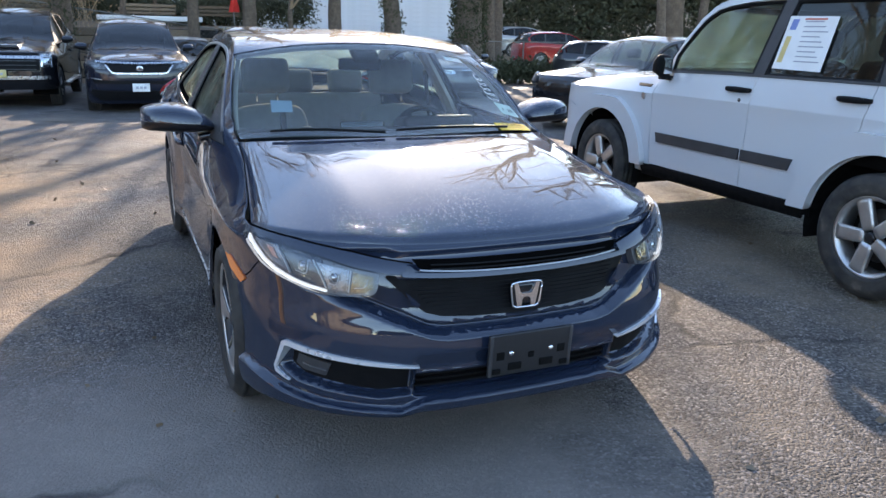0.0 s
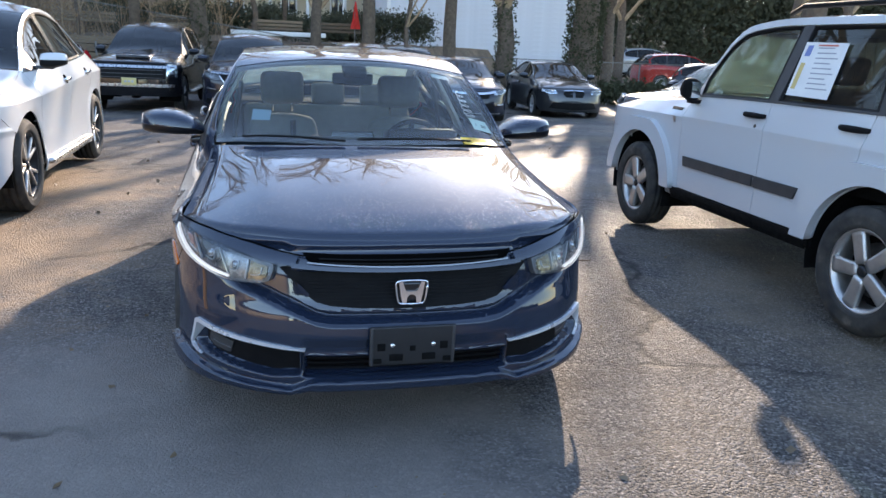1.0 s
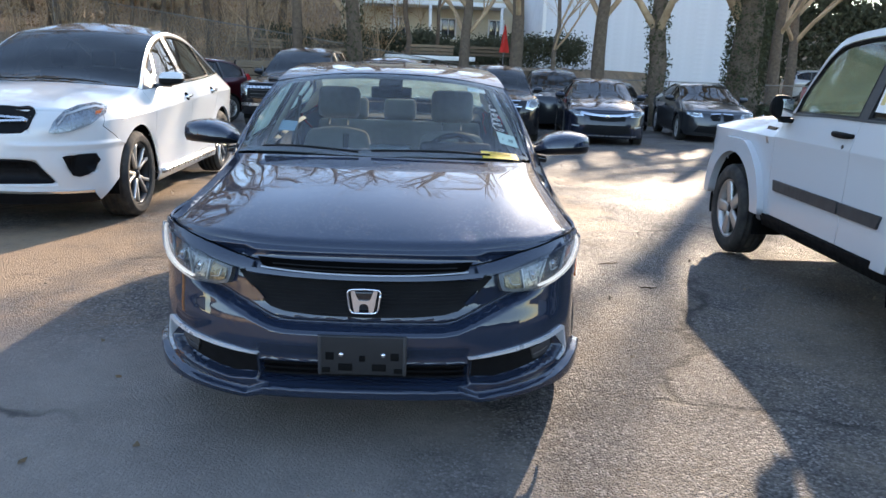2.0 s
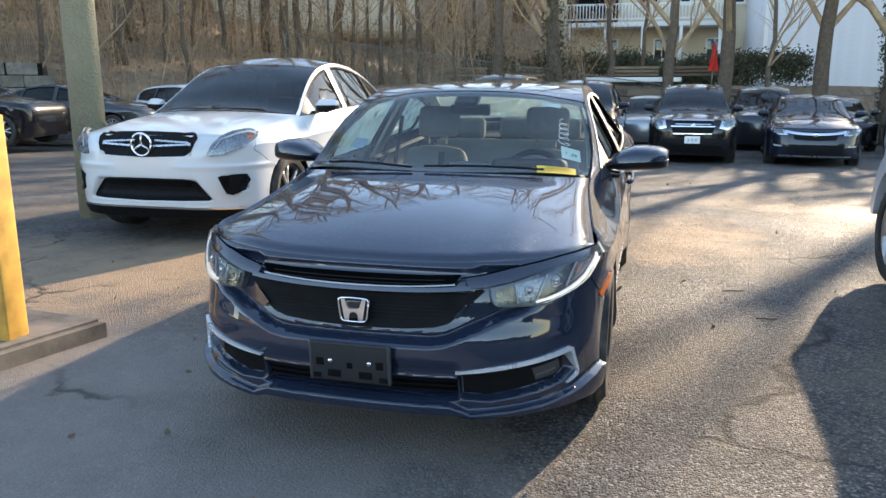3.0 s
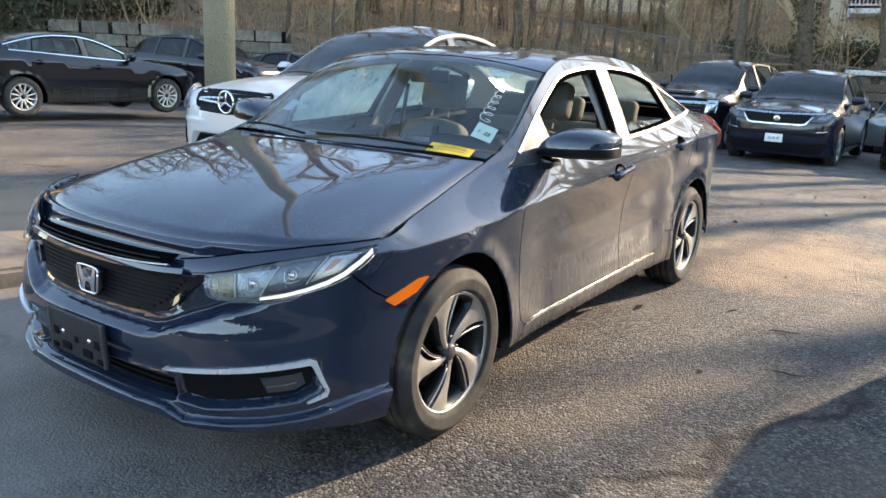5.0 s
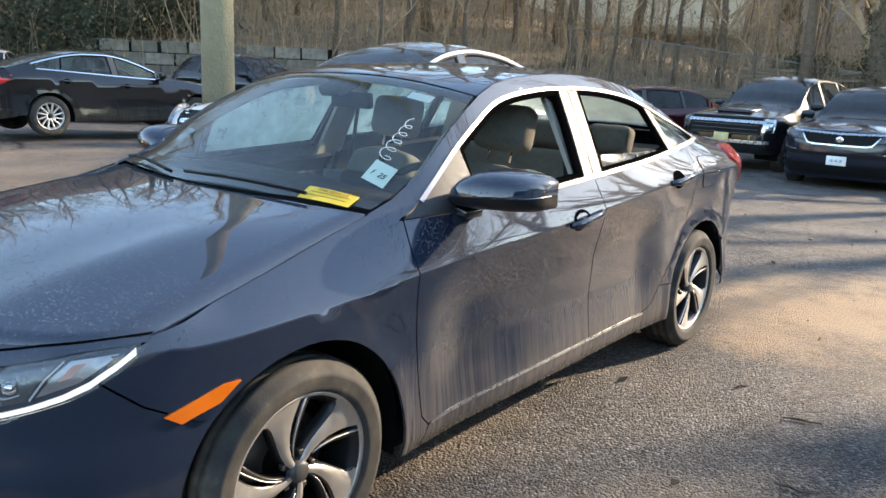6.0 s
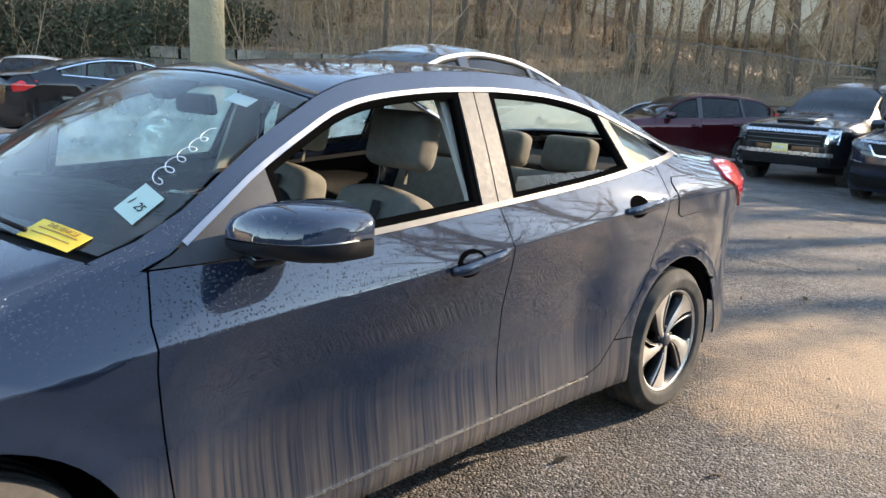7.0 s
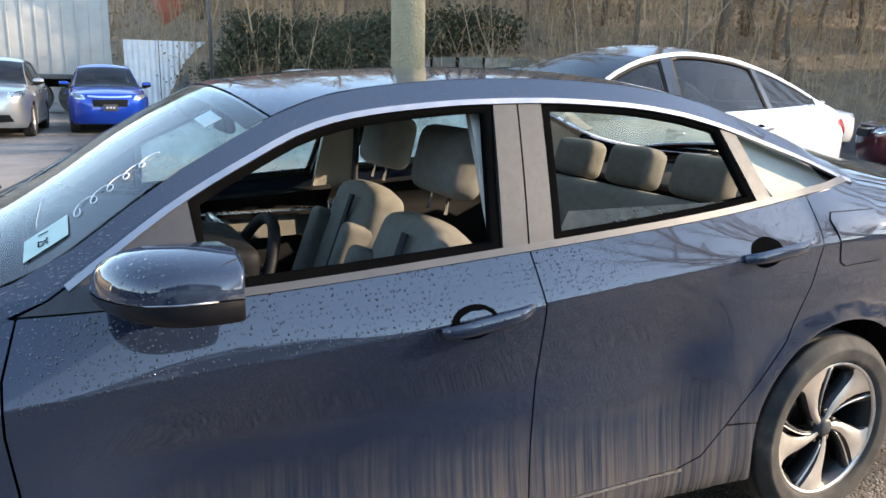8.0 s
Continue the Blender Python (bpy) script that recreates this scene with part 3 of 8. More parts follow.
def mirror_pod(car, sh, y, z, mat, size=(0.2, 0.13, 0.13), black=None, reach=None):
    """Door mirrors: rounded shell on a foot, with a looking-glass on its rear face."""
    for sgn in (1, -1):
        x0 = float(sh.x(np.array(y), np.array(z - 0.05)))
        xo = reach or x0 + 0.2
        cx = xo - size[0] / 2
        bm = bmesh.new()
        bmesh.ops.create_uvsphere(bm, u_segments=24, v_segments=16, radius=0.5)
        for v in bm.verts:
            p = v.co
            q = [math.copysign(abs(c * 2) ** 0.42, c) * 0.5 for c in p]
            front = max(0.0, -q[1])
            squeeze = 1 - 1.0 * front
            inner = max(0.0, -q[0])
            outer = max(0.0, q[0] + 0.15)
            low = 1 - 0.62 * outer * 1.4 if q[2] < 0 else 1 - 0.12 * outer
            v.co = (q[0] * size[0], q[1] * size[1] + 0.07 * q[0] * (1 if q[1] < 0.3 else 0.5), q[2] * size[2] * squeeze * low * (1 - 0.25 * inner) - 0.028 * front)
        m = Matrix.Translation((sgn * cx, y, z)) @ Matrix.Diagonal((sgn, 1, 1, 1))
        bmesh.ops.transform(bm, matrix=m, verts=bm.verts[:])
        if sgn < 0:
            bmesh.ops.reverse_faces(bm, faces=bm.faces[:])
        under = bm.copy()
        split = z + 0.06 * size[2]
        for b_, below in ((bm, True), (under, False)):
            cut = bmesh.ops.bisect_plane(b_, geom=b_.verts[:] + b_.edges[:] + b_.faces[:], plane_co=(0, 0, split), plane_no=(0.0, 0, 1), clear_inner=below, clear_outer=not below)
        shell = part("door_mirror", bm, mat, car)
        part("mirror_base", under, M_BLACK, shell)
        box("mirror_glass", (size[0] * 0.7, 0.004, size[2] * 0.62), Matrix.Translation((sgn * (cx - 0.01), y + size[1] * 0.492, z + 0.008)), M_CHROME, shell, 0.001)
        bm = bmesh.new()
        add_box(bm, (max(0.06, cx - x0 + 0.03), 0.085, 0.03), Matrix.Translation((sgn * (x0 + cx) / 2 - sgn * 0.02, y + 0.005, z - size[2] * 0.42)), 0.012)
        part("mirror_foot", bm, black or M_GLOSSBLACK, shell)


def handle(car, sh, y, z, mat, length=0.21, cup=True, slope=0.06):
    for sgn in (1, -1):
        x0 = float(sh.x(np.array(y), np.array(z)))
        dy = (float(sh.x(np.array(y + 0.1), np.array(z))) - float(sh.x(np.array(y - 0.1), np.array(z)))) / 0.2
        bm = bmesh.new()
        rings = []
        for t in np.linspace(-0.5, 0.5, 13):
            bow = 0.024 * (1 - abs(2 * t) ** 5)
            hh = 0.019 - 0.006 * abs(2 * t) ** 3
            c = (sgn * (x0 + 0.008 + bow + dy * t * length), y + t * length, z + t * length * slope)
            rings.append([bm.verts.new((c[0] + sgn * 0.011 * math.cos(q), c[1], c[2] + hh * math.sin(q))) for q in np.linspace(0, 2 * math.pi, 13)[:-1]])
        for q, w in zip(rings, rings[1:]):
            for i in range(12):
                bm.faces.new((q[i], q[(i + 1) % 12], w[(i + 1) % 12], w[i]))
        bm.faces.new(rings[0])
        bm.faces.new(rings[-1])
        bmesh.ops.recalc_face_normals(bm, faces=bm.faces[:])
        bar = part("door_handle", bm, mat, car)
        if cup:
            # flat black oval painting the shade of a body-coloured hollow
            k = [(y - 0.03 + 0.062 * math.cos(q), z - 0.004 + 0.042 * math.sin(q)) for q in np.linspace(0, 2 * math.pi, 25)[:-1]]
            panel("handle_cup", k, sh.side, M_VOID, bar, 0.03, 0, 0.002, 0.003, sgn < 0)


def car_body(car, sh, k, mat, step=0.06, roof_mat=None):
    """Cuts hood, wings, doors, sills, bumpers, roof, pillars and glass out of the shape. k holds the seams."""
    ax, r, hz, sill = (sh.axf, sh.axr), sh.arch, sh.hubz, sh.sill
    k = dict(k)
    for key in ("nose_seam", "tail_edge"):
        pts = k[key]
        k[key] = [tuple(np.array(a) + (np.array(b) - np.array(a)) * i / 6) for a, b in zip(pts, pts[1:]) for i in range(6)] + [pts[-1]]
    ly = sh.lamp_y
    zl, xl = float(sh.ze(np.array(ly))), float(sh.xe(np.array(ly)))
    zn = k["hood_z"]
    E = lambda a, b, n=14: [(y, float(sh.ze(np.array(y)))) for y in np.linspace(a, b, n)]
    belt = lambda a, b, n=8: [(y, float(sh.belt(np.array(y)))) for y in np.linspace(a, b, n)]
    rail = lambda a, b, n=12, d=0.0: [(y, float(sh.ze(np.array(y))) - k.get("rail", 0.03) - d) for y in np.linspace(a, b, n)]
    dA, dB, dC = k["door_a"], k["door_b"], k["door_c"]
    cy = k["cowl"]

    def arch_cut(ya, a0, a1):
        return arc(ya, hz, r, a0, a1, 20)

    for mir in (False, True):
        def P(name, poly, m, **o):
            ya, yb = min(q[0] for q in poly), max(q[0] for q in poly)
            za, zb = float(sh.crease(np.array(ya))), float(sh.crease(np.array(yb)))
            lines = [(ya, za + d, yb, zb + d) for d in (-0.018, -0.007, 0.0, 0.007, 0.018)] if step < 0.08 else []
            return panel(name, poly, sh.side, m, car, step, mirror=mir, lines=lines, **o)

        a_lo = math.degrees(math.asin(max(-1, (sill + 0.03 - hz) / r)))
        seam = k["nose_seam"]
        P("front_wing", E(ly, cy) + [dA[0]] + list(dA[1:]) + [(dA[-1][0] - 0.03, sill + 0.02)] + arch_cut(ax[0], a_lo, k["nose_arch"]) + seam, mat)
        P("front_door", belt(dA[0][0], dB[0][0]) + list(dB[1:]) + list(dA[1:])[::-1], mat)
        P("rear_door", belt(dB[0][0], dC[0][0]) + list(dC[1:]) + list(dB[1:])[::-1], mat)
        low = [dA[-1], dB[-1], dC[-1]]
        P("sill", low + [q for q in dC[::-1][1:] if q[1] < k.get("sill_rear", 0.42)] + arch_cut(ax[1], k.get("sill_arch", 165), 180 - a_lo) + [(dA[-1][0] - 0.03, sill + 0.02)], k.get("sill_mat", mat))
        tip = k["tail_edge"]
        P("rear_quarter", belt(dC[0][0], k["win_r"]) + E(k["win_r"] + 0.04, tip[0][0]) + list(tip) + arch_cut(ax[1], k["tail_arch"], k.get("sill_arch", 165)) + [[q for q in dC if q[1] < k.get("sill_rear", 0.42)][0]] + [q for q in dC if q[1] >= k.get("sill_rear", 0.42)][::-1], mat)
        wf, wr = k["win_f"], k["win_r"]
        P("cant_rail", E(cy, wr + 0.04, 24) + rail(wr, cy + 0.06, 24), k.get("rail_mat", mat), gap=0.001)
        b0, b1 = dB[0][0] - k.get("pillar", 0.055), dB[0][0] + k.get("pillar", 0.055)
        q0 = k["win_q"]
        bl = k.get("blean", 0.0)
        t0, t1, bm_ = b0 + bl, b1 + bl, dB[0][0]
        if k.get("split_pillar"):
            P("pillar_trim", rail(t0, bm_ + bl, 3, 0.002) + belt(bm_, b0, 3), k["pillar_mat"], gap=0.0025)
            P("pillar_trim", rail(bm_ + bl, t1, 3, 0.002) + belt(b1, bm_, 3), k["pillar_mat"], gap=0.0025)
        else:
            P("pillar_trim", rail(t0, t1, 3, 0.002) + belt(b1, b0, 3), k.get("pillar_mat", M_TRIM), gap=0.0)
        P("pillar_trim", rail(q0 - 0.03, q0 + 0.03, 3, 0.002) + belt(q0 + 0.06 + k.get("qlean", 0.0), q0 + k.get("qlean", 0.0), 3), k.get("quarter_mat", k.get("pillar_mat", M_TRIM)), gap=0.0)
        P("mirror_sail", rail(cy + 0.06, wf, 8, 0.002) + belt(wf + 0.02, dA[0][0], 6), k.get("sail_mat", M_TRIM), gap=0.001)
        glass_f, glass_r = k["glass"]
        F = rail(wf, t0, 14, 0.006) + belt(b0, wf, 8)
        R_ = rail(t1, q0 - 0.03, 12, 0.006) + belt(q0 + k.get("qlean", 0.0), b1, 8)
        Q = rail(q0 + 0.03, wr - 0.02, 8, 0.006) + belt(wr - 0.02, q0 + 0.06 + k.get("qlean", 0.0), 6)
        for nm, poly, g in (("front_window", F, glass_f), ("rear_window", R_, glass_r), ("quarter_window", Q, k.get("glass_q", glass_r))):
            op = k.get("open", {}).get(nm) if not mir else None
            if op is not None:
                poly = [(y, min(z, op)) for y, z in poly]
            if op != 0:
                g_ob = panel(nm, poly, sh.side, k.get("glass_right", g) if mir else g, car, 0.12, 0.0, -0.012, 0.0, mir)
                g_ob.visible_shadow = k.get("pane_shadow", False)
            if nm != "quarter_window":
                full = F if nm == "front_window" else R_
                ring = shrink(full, 0.0)
                inn = shrink(full, k.get("seal", 0.022))
                vs, fs = [], []
                n = len(ring)
                for off, pl in ((-0.004, ring), (-0.004, inn), (-0.03, inn)):
                    X, Y, Z = sh.side(pl[:, 0], pl[:, 1])
                    vs += [((-1 if mir else 1) * (x + off), y, z) for x, y, z in zip(X, Y, Z)]
                for i in range(n):
                    j = (i + 1) % n
                    fs += [(i, j, n + j, n + i), (n + i, n + j, 2 * n + j, 2 * n + i)]
                if mir:
                    fs = [f[::-1] for f in fs]
                raw("window_seal", vs, fs, k.get("seal_mat", M_BLACK), car)
            # belt moulding
        line = belt(wf - 0.05, wr - 0.01, 16)
        panel("belt_moulding", strip([(y, z + 0.002) for y, z in line], 0.016), sh.side, k.get("belt_mat", M_TRIM), car, 0.1, 0, 0.006, 0.008, mir)

    # nose: one bumper skin from arch to arch, up to the hood's edge
    hood_x = [u * xl for u in np.linspace(0, 1, 12)]
    def hood_edge(u):
        z = zn + (zl - zn) * u**2
        x = u * xl
        a = float(sh.width(np.array(sh.axf), np.array(z)))
        nz = float(sh.nose(np.array(z)))
        y = sh.axf - (sh.axf - nz) * (1 - min(0.999, x / a) ** sh.nf) ** (1 / sh.nf)
        return x, y, z
    left = []
    for u in np.linspace(0, 1, 14):
        x, y, z = hood_edge(u)
        left.append((x + y - float(sh.nose(np.array(z))), z))
    for y, z in k["nose_seam"][::-1]:
        left.append((sh.s_of(y, z), z))
    for y, z in arc(ax[0], hz, r, k["nose_arch"], 176, 8):
        left.append((sh.s_of(y, z), z))
    left += k.get("chin", [(1.2, sill + 0.03), (0.8, sill + 0.03), (0.4, sill + 0.03), (0.0, sill + 0.03)])
    poly = left + [(-s, z) for s, z in left[::-1][1:-1]]
    panel("front_bumper", poly, sh.front, mat, car, step if sh.relief is None else 0.022, lines=k.get("nose_lines", ()), eps=1e-4 if sh.relief is None else 0.004)
    # hood, from its front edge to the cowl
    nu, nw = 25, 19
    vs, fs = [], []
    for i in range(nu):
        u = -1 + 2 * i / (nu - 1)
        x0, y0, z0 = hood_edge(abs(u))
        for j in range(nw):
            w = j / (nw - 1)
            yc_u = cy - k.get("cowl_bow", 0.12) * (1 - u * u)
            y = y0 + 0.006 + (yc_u - y0 - 0.006) * w
            ye = ly + (cy - ly) * w
            x = u * (float(sh.xe(np.array(ye))) - k.get("hood_gap", 0.003))
            zce = zn + (float(sh.zc(np.array(cy - 0.12))) - zn) * float(k["hood_curve"](w))
            ze = float(sh.ze(np.array(ye)))
            z = ze + (zce - ze) * (1 - abs(u) ** 2.3)
            rib = k.get("hood_rib", 0.0) * math.exp(-(((abs(u) - 0.62 - 0.1 * w) / 0.1) ** 2)) * math.sin(math.pi * min(1, w * 1.1 + 0.05)) ** 0.5 if w < 0.95 else 0
            vs.append((x, y, z + rib))
    for i in range(nu - 1):
        for j in range(nw - 1):
            fs.append((i * nw + j, (i + 1) * nw + j, (i + 1) * nw + j + 1, i * nw + j + 1))
    n0 = len(vs)
    rimv = [j for j in range(nw)][::-1] + [i * nw for i in range(1, nu)] + [(nu - 1) * nw + j for j in range(1, nw)]
    for q in rimv:
        x, y, z = vs[q]
        vs.append((x * 0.997, y + 0.003, z - 0.02))
    for a, b in zip(range(len(rimv)), range(1, len(rimv))):
        fs.append((rimv[b], rimv[a], n0 + a, n0 + b))
    raw("hood", vs, fs, mat, car)

    # top: windscreen, roof, rear glass, deck
    def top_panel(name, ya, yb, bow_a, bow_b, m, inset=0.004, offset=0.0, thick=0.01, st=step):
        pts = []
        us = np.linspace(-1, 1, 17)
        for u in us:
            y = ya - bow_a * (1 - u * u)
            pts.append((u * (float(sh.xe(np.array(y))) - inset), y))
        for y in np.linspace(ya, yb, 10)[1:-1]:
            pts.append((float(sh.xe(np.array(y))) - inset, y))
        for u in us[::-1]:
            y = yb - bow_b * (1 - u * u)
            pts.append((u * (float(sh.xe(np.array(y))) - inset), y))
        for y in np.linspace(yb, ya, 10)[1:-1]:
            pts.append((-float(sh.xe(np.array(y))) + inset, y))
        return panel(name, pts, sh.top, m, car, st, 0.0, offset, thick)

    wt, rb, gb, te = k["ws_top"], k["roof_end"], k["bl_base"], k["deck_end"]
    bow = k.get("cowl_bow", 0.12)
    g1 = top_panel("windscreen", cy + 0.03, wt, bow, 0.05, k.get("ws_mat", M_GLASS), 0.012, -0.002, 0.0, 0.1)
    g1.visible_shadow = k.get("pane_shadow", False)
    top_panel("roof", wt + 0.008, rb, 0.05, -0.05, roof_mat or mat, 0.004)
    g2 = top_panel("backlight", rb + 0.008, gb, -0.05, -0.08, k.get("bl_mat", glass_r), 0.012, -0.002, 0.0, 0.1)
    g2.visible_shadow = k.get("pane_shadow", False)
    if te - gb > 0.05:
        top_panel("boot_lid", gb + 0.01, te, -0.08, -0.06, mat)
    # dark band printed round the screens, and the scuttle
    for ya, yb, b1_, b2_ in ((cy + 0.03, cy + 0.075, bow, bow * 0.94), (wt - 0.05, wt + 0.004, 0.05, 0.05)):
        top_panel("screen_band", ya, yb, b1_, b2_, M_GLOSSBLACK, 0.014, -0.0045, 0.0, 0.2)
    top_panel("scuttle", cy - 0.02, cy + 0.035, bow, bow, M_BLACK, 0.004, -0.018, 0.0, 0.2)
    # tail: bumper skin
    left = []
    zt = float(sh.ze(np.array(te)))
    for u in np.linspace(0, 1, 8):
        left.append((u * float(sh.xe(np.array(te))) * 0.98, float(sh.zc(np.array(te))) * (1 - u * u) + zt * u * u - 0.004))
    def s_rear(y, z):
        return float(sh.x(np.array(y), np.array(z)) + (sh.tail(z) - y))
    if "tail_skin" in k:
        left = [(u * 0.45, zt + dz) for u, dz in ((0, 0.03), (0.5, 0.025), (1, 0.01))]
        left += [(s_rear(y - 0.02, z), z) for y, z in k["tail_skin"]] + [(0.3, 0.27), (0.0, 0.27)]
    else:
        for y, z in k["tail_edge"]:
            left.append((s_rear(y - 0.014, z), z))
        for y, z in arc(ax[1], hz, r, k["tail_arch"], 4, 8):
            left.append((s_rear(y, z), z))
        left += [(0.8, sill + 0.05), (0.0, sill + 0.05)]
    panel("rear_bumper", left + [(-s, z) for s, z in left[::-1][1:-1]], sh.rear, mat, car, step, offset=-0.002)


def wipers(car, sh, cy, bow):
    for x0, x1 in ((0.52, -0.06), (-0.12, -0.6)):
        pts = []
        for t in np.linspace(0, 1, 7):
            x = x0 + (x1 - x0) * t
            u = x / float(sh.xe(np.array(cy)))
            y = cy - bow * (1 - u * u) + 0.025 + 0.028 * math.sin(t * 2.4)
            z = float(sh.top(np.array(x), np.array(y))[2]) + 0.018
            pts.append((x, y, z))
        tube("wiper", pts, 0.006, M_BLACK, car, 6)


def seat(name, m, mat, parent=None, wide=0.5, strap=True):
    """Front seat: cushion, backrest with side bolsters, headrest on two posts."""
    ob = new(name) if parent is None else parent
    def soft(nm, size, mm, bulge=0.02, bevel=0.06):
        bm = bmesh.new()
        add_box(bm, size, None, bevel, 4)
        bmesh.ops.subdivide_edges(bm, edges=[e for e in bm.edges if e.calc_length() > 0.12], cuts=3, use_grid_fill=True)
        for v in bm.verts:
            u, w = v.co.x / size[0] * 2, v.co.z / size[2] * 2
            if abs(v.co.y) > size[1] * 0.3:
                v.co.y += math.copysign(bulge, v.co.y) * (1 - u * u) * (1 - w * w)
            if nm == "seat_back":
                v.co.x *= 1.0 - 0.16 * max(0.0, w) ** 1.5
                v.co.z -= 0.03 * u * u * max(0.0, w)
        bmesh.ops.transform(bm, matrix=m @ mm, verts=bm.verts[:])
        return part(nm, bm, mat, ob)
    soft("seat_back", (wide, 0.14, 0.56), pose(0, 0.13, 0.42, -20), 0.02, 0.055)
    for sgn in (-1, 1):
        soft("seat_bolster", (0.08, 0.2, 0.42), pose(sgn * (wide / 2 - 0.05), 0.06, 0.35, -20), 0.0, 0.035)
    soft("seat_cushion", (wide, 0.5, 0.16), pose(0, -0.17, 0.08, 6), 0.0, 0.06)
    soft("headrest", (0.27, 0.12, 0.2), pose(0, 0.275, 0.845, -14), 0.02, 0.05)
    for sgn in (-1, 1):
        a = m @ Vector((sgn * 0.06, 0.235, 0.70))
        b = m @ Vector((sgn * 0.06, 0.265, 0.82))
        tube("headrest_post", [a, b], 0.006, M_CHROME, ob, 8)
    return ob


# ---- the steel-blue compact sedan ----
def step01(t):
    t = np.clip(t, 0, 1)
    return t * t * (3 - 2 * t)


# gap under the grille surround, climbing to the lamps; and the lip above the chin
NOSE_LINE = [(0.0, 0.508), (0.30, 0.51), (0.36, 0.519), (0.46, 0.556), (0.62, 0.604), (0.79, 0.632), (0.95, 0.65), (1.3, 0.66)]
LIP_LINE = [(0.0, 0.283), (0.37, 0.283), (0.46, 0.25), (0.8, 0.272), (1.0, 0.29), (1.18, 0.318), (1.3, 0.325)]


POCKET_LOW = [(0.40, 0.29), (0.55, 0.28), (0.95, 0.318), (1.08, 0.36)]


def along(line, s):
    return np.interp(s, [q[0] for q in line], [q[1] for q in line])


def sedan_relief(s, z):
    # surround set back behind a shoulder; slot, mask, intake and fog pockets sunk; lip pushed out
    line = along(NOSE_LINE, s)
    inward = step01((0.86 - s) / 0.3)
    d = 0.034 * step01((z - line + 0.028) / 0.032) * step01((0.775 - z) / 0.03) * inward
    d = d + 0.012 * step01((z - line + 0.002) / 0.006) * step01((line + 0.018 - z) / 0.006) * step01((1.0 - s) / 0.2)
    d = d - 0.02 * step01((z - 0.665) / 0.016) * step01((0.775 - z) / 0.02) * step01((0.5 - s) / 0.08)
    top = 0.398 + 0.078 * (s - 0.4)
    low = along(POCKET_LOW, s)
    pocket = step01((s - 0.405) / 0.03) * step01((1.075 - s) / 0.05) * step01((z - low) / 0.02) * step01((top - z) / 0.014)
    mouth = step01((0.425 - s) / 0.03) * step01((z - 0.284) / 0.012) * step01((0.375 - z) / 0.016)
    under = step01((0.45 - z) / 0.05) * step01((z - 0.36) / 0.03) * step01((0.44 - s) / 0.05)
    lip = step01((along(LIP_LINE, s) - z) / 0.014)
    return d + np.maximum(0.045 * pocket, 0.055 * mouth) + 0.014 * under - 0.03 * lip


NOSE_CUTS = [(sg * a[0], a[1] + o, sg * b[0], b[1] + o) for sg in (1, -1) for a, b in zip(NOSE_LINE[1:5], NOSE_LINE[2:6]) for o in (-0.028, -0.014, -0.002, 0.006, 0.018)]
NOSE_CUTS += [(sg * a[0], a[1] + o, sg * b[0], b[1] + o) for sg in (1, -1) for a, b in zip(LIP_LINE[1:5], LIP_LINE[2:6]) for o in (0.0, -0.007, -0.014)]
NOSE_CUTS += [(sg * a[0], a[1] + o, sg * b[0], b[1] + o) for sg in (1, -1) for a, b in zip(POCKET_LOW, POCKET_LOW[1:]) for o in (0.0, 0.01, 0.02)]
NOSE_CUTS += [(0.0, z, 1.0, z) for z in (0.48, 0.494, 0.508, 0.514, 0.526, 0.269, 0.276, 0.283, 0.29, 0.296, 0.36, 0.367, 0.375, 0.665, 0.672, 0.681, 0.755, 0.765, 0.775)]
NOSE_CUTS += [(sg * q, 0.0, sg * q, 1.0) for sg in (1, -1) for q in (0.395, 0.403, 0.41, 0.418, 0.425, 0.44, 0.455, 0.47, 0.485, 0.5, 1.025, 1.04, 1.06, 1.075)]
NOSE_CUTS += [(sg * 0.4, 0.398 + o, sg * 1.0, 0.445 + o) for sg in (1, -1) for o in (0.0, -0.007, -0.014)]


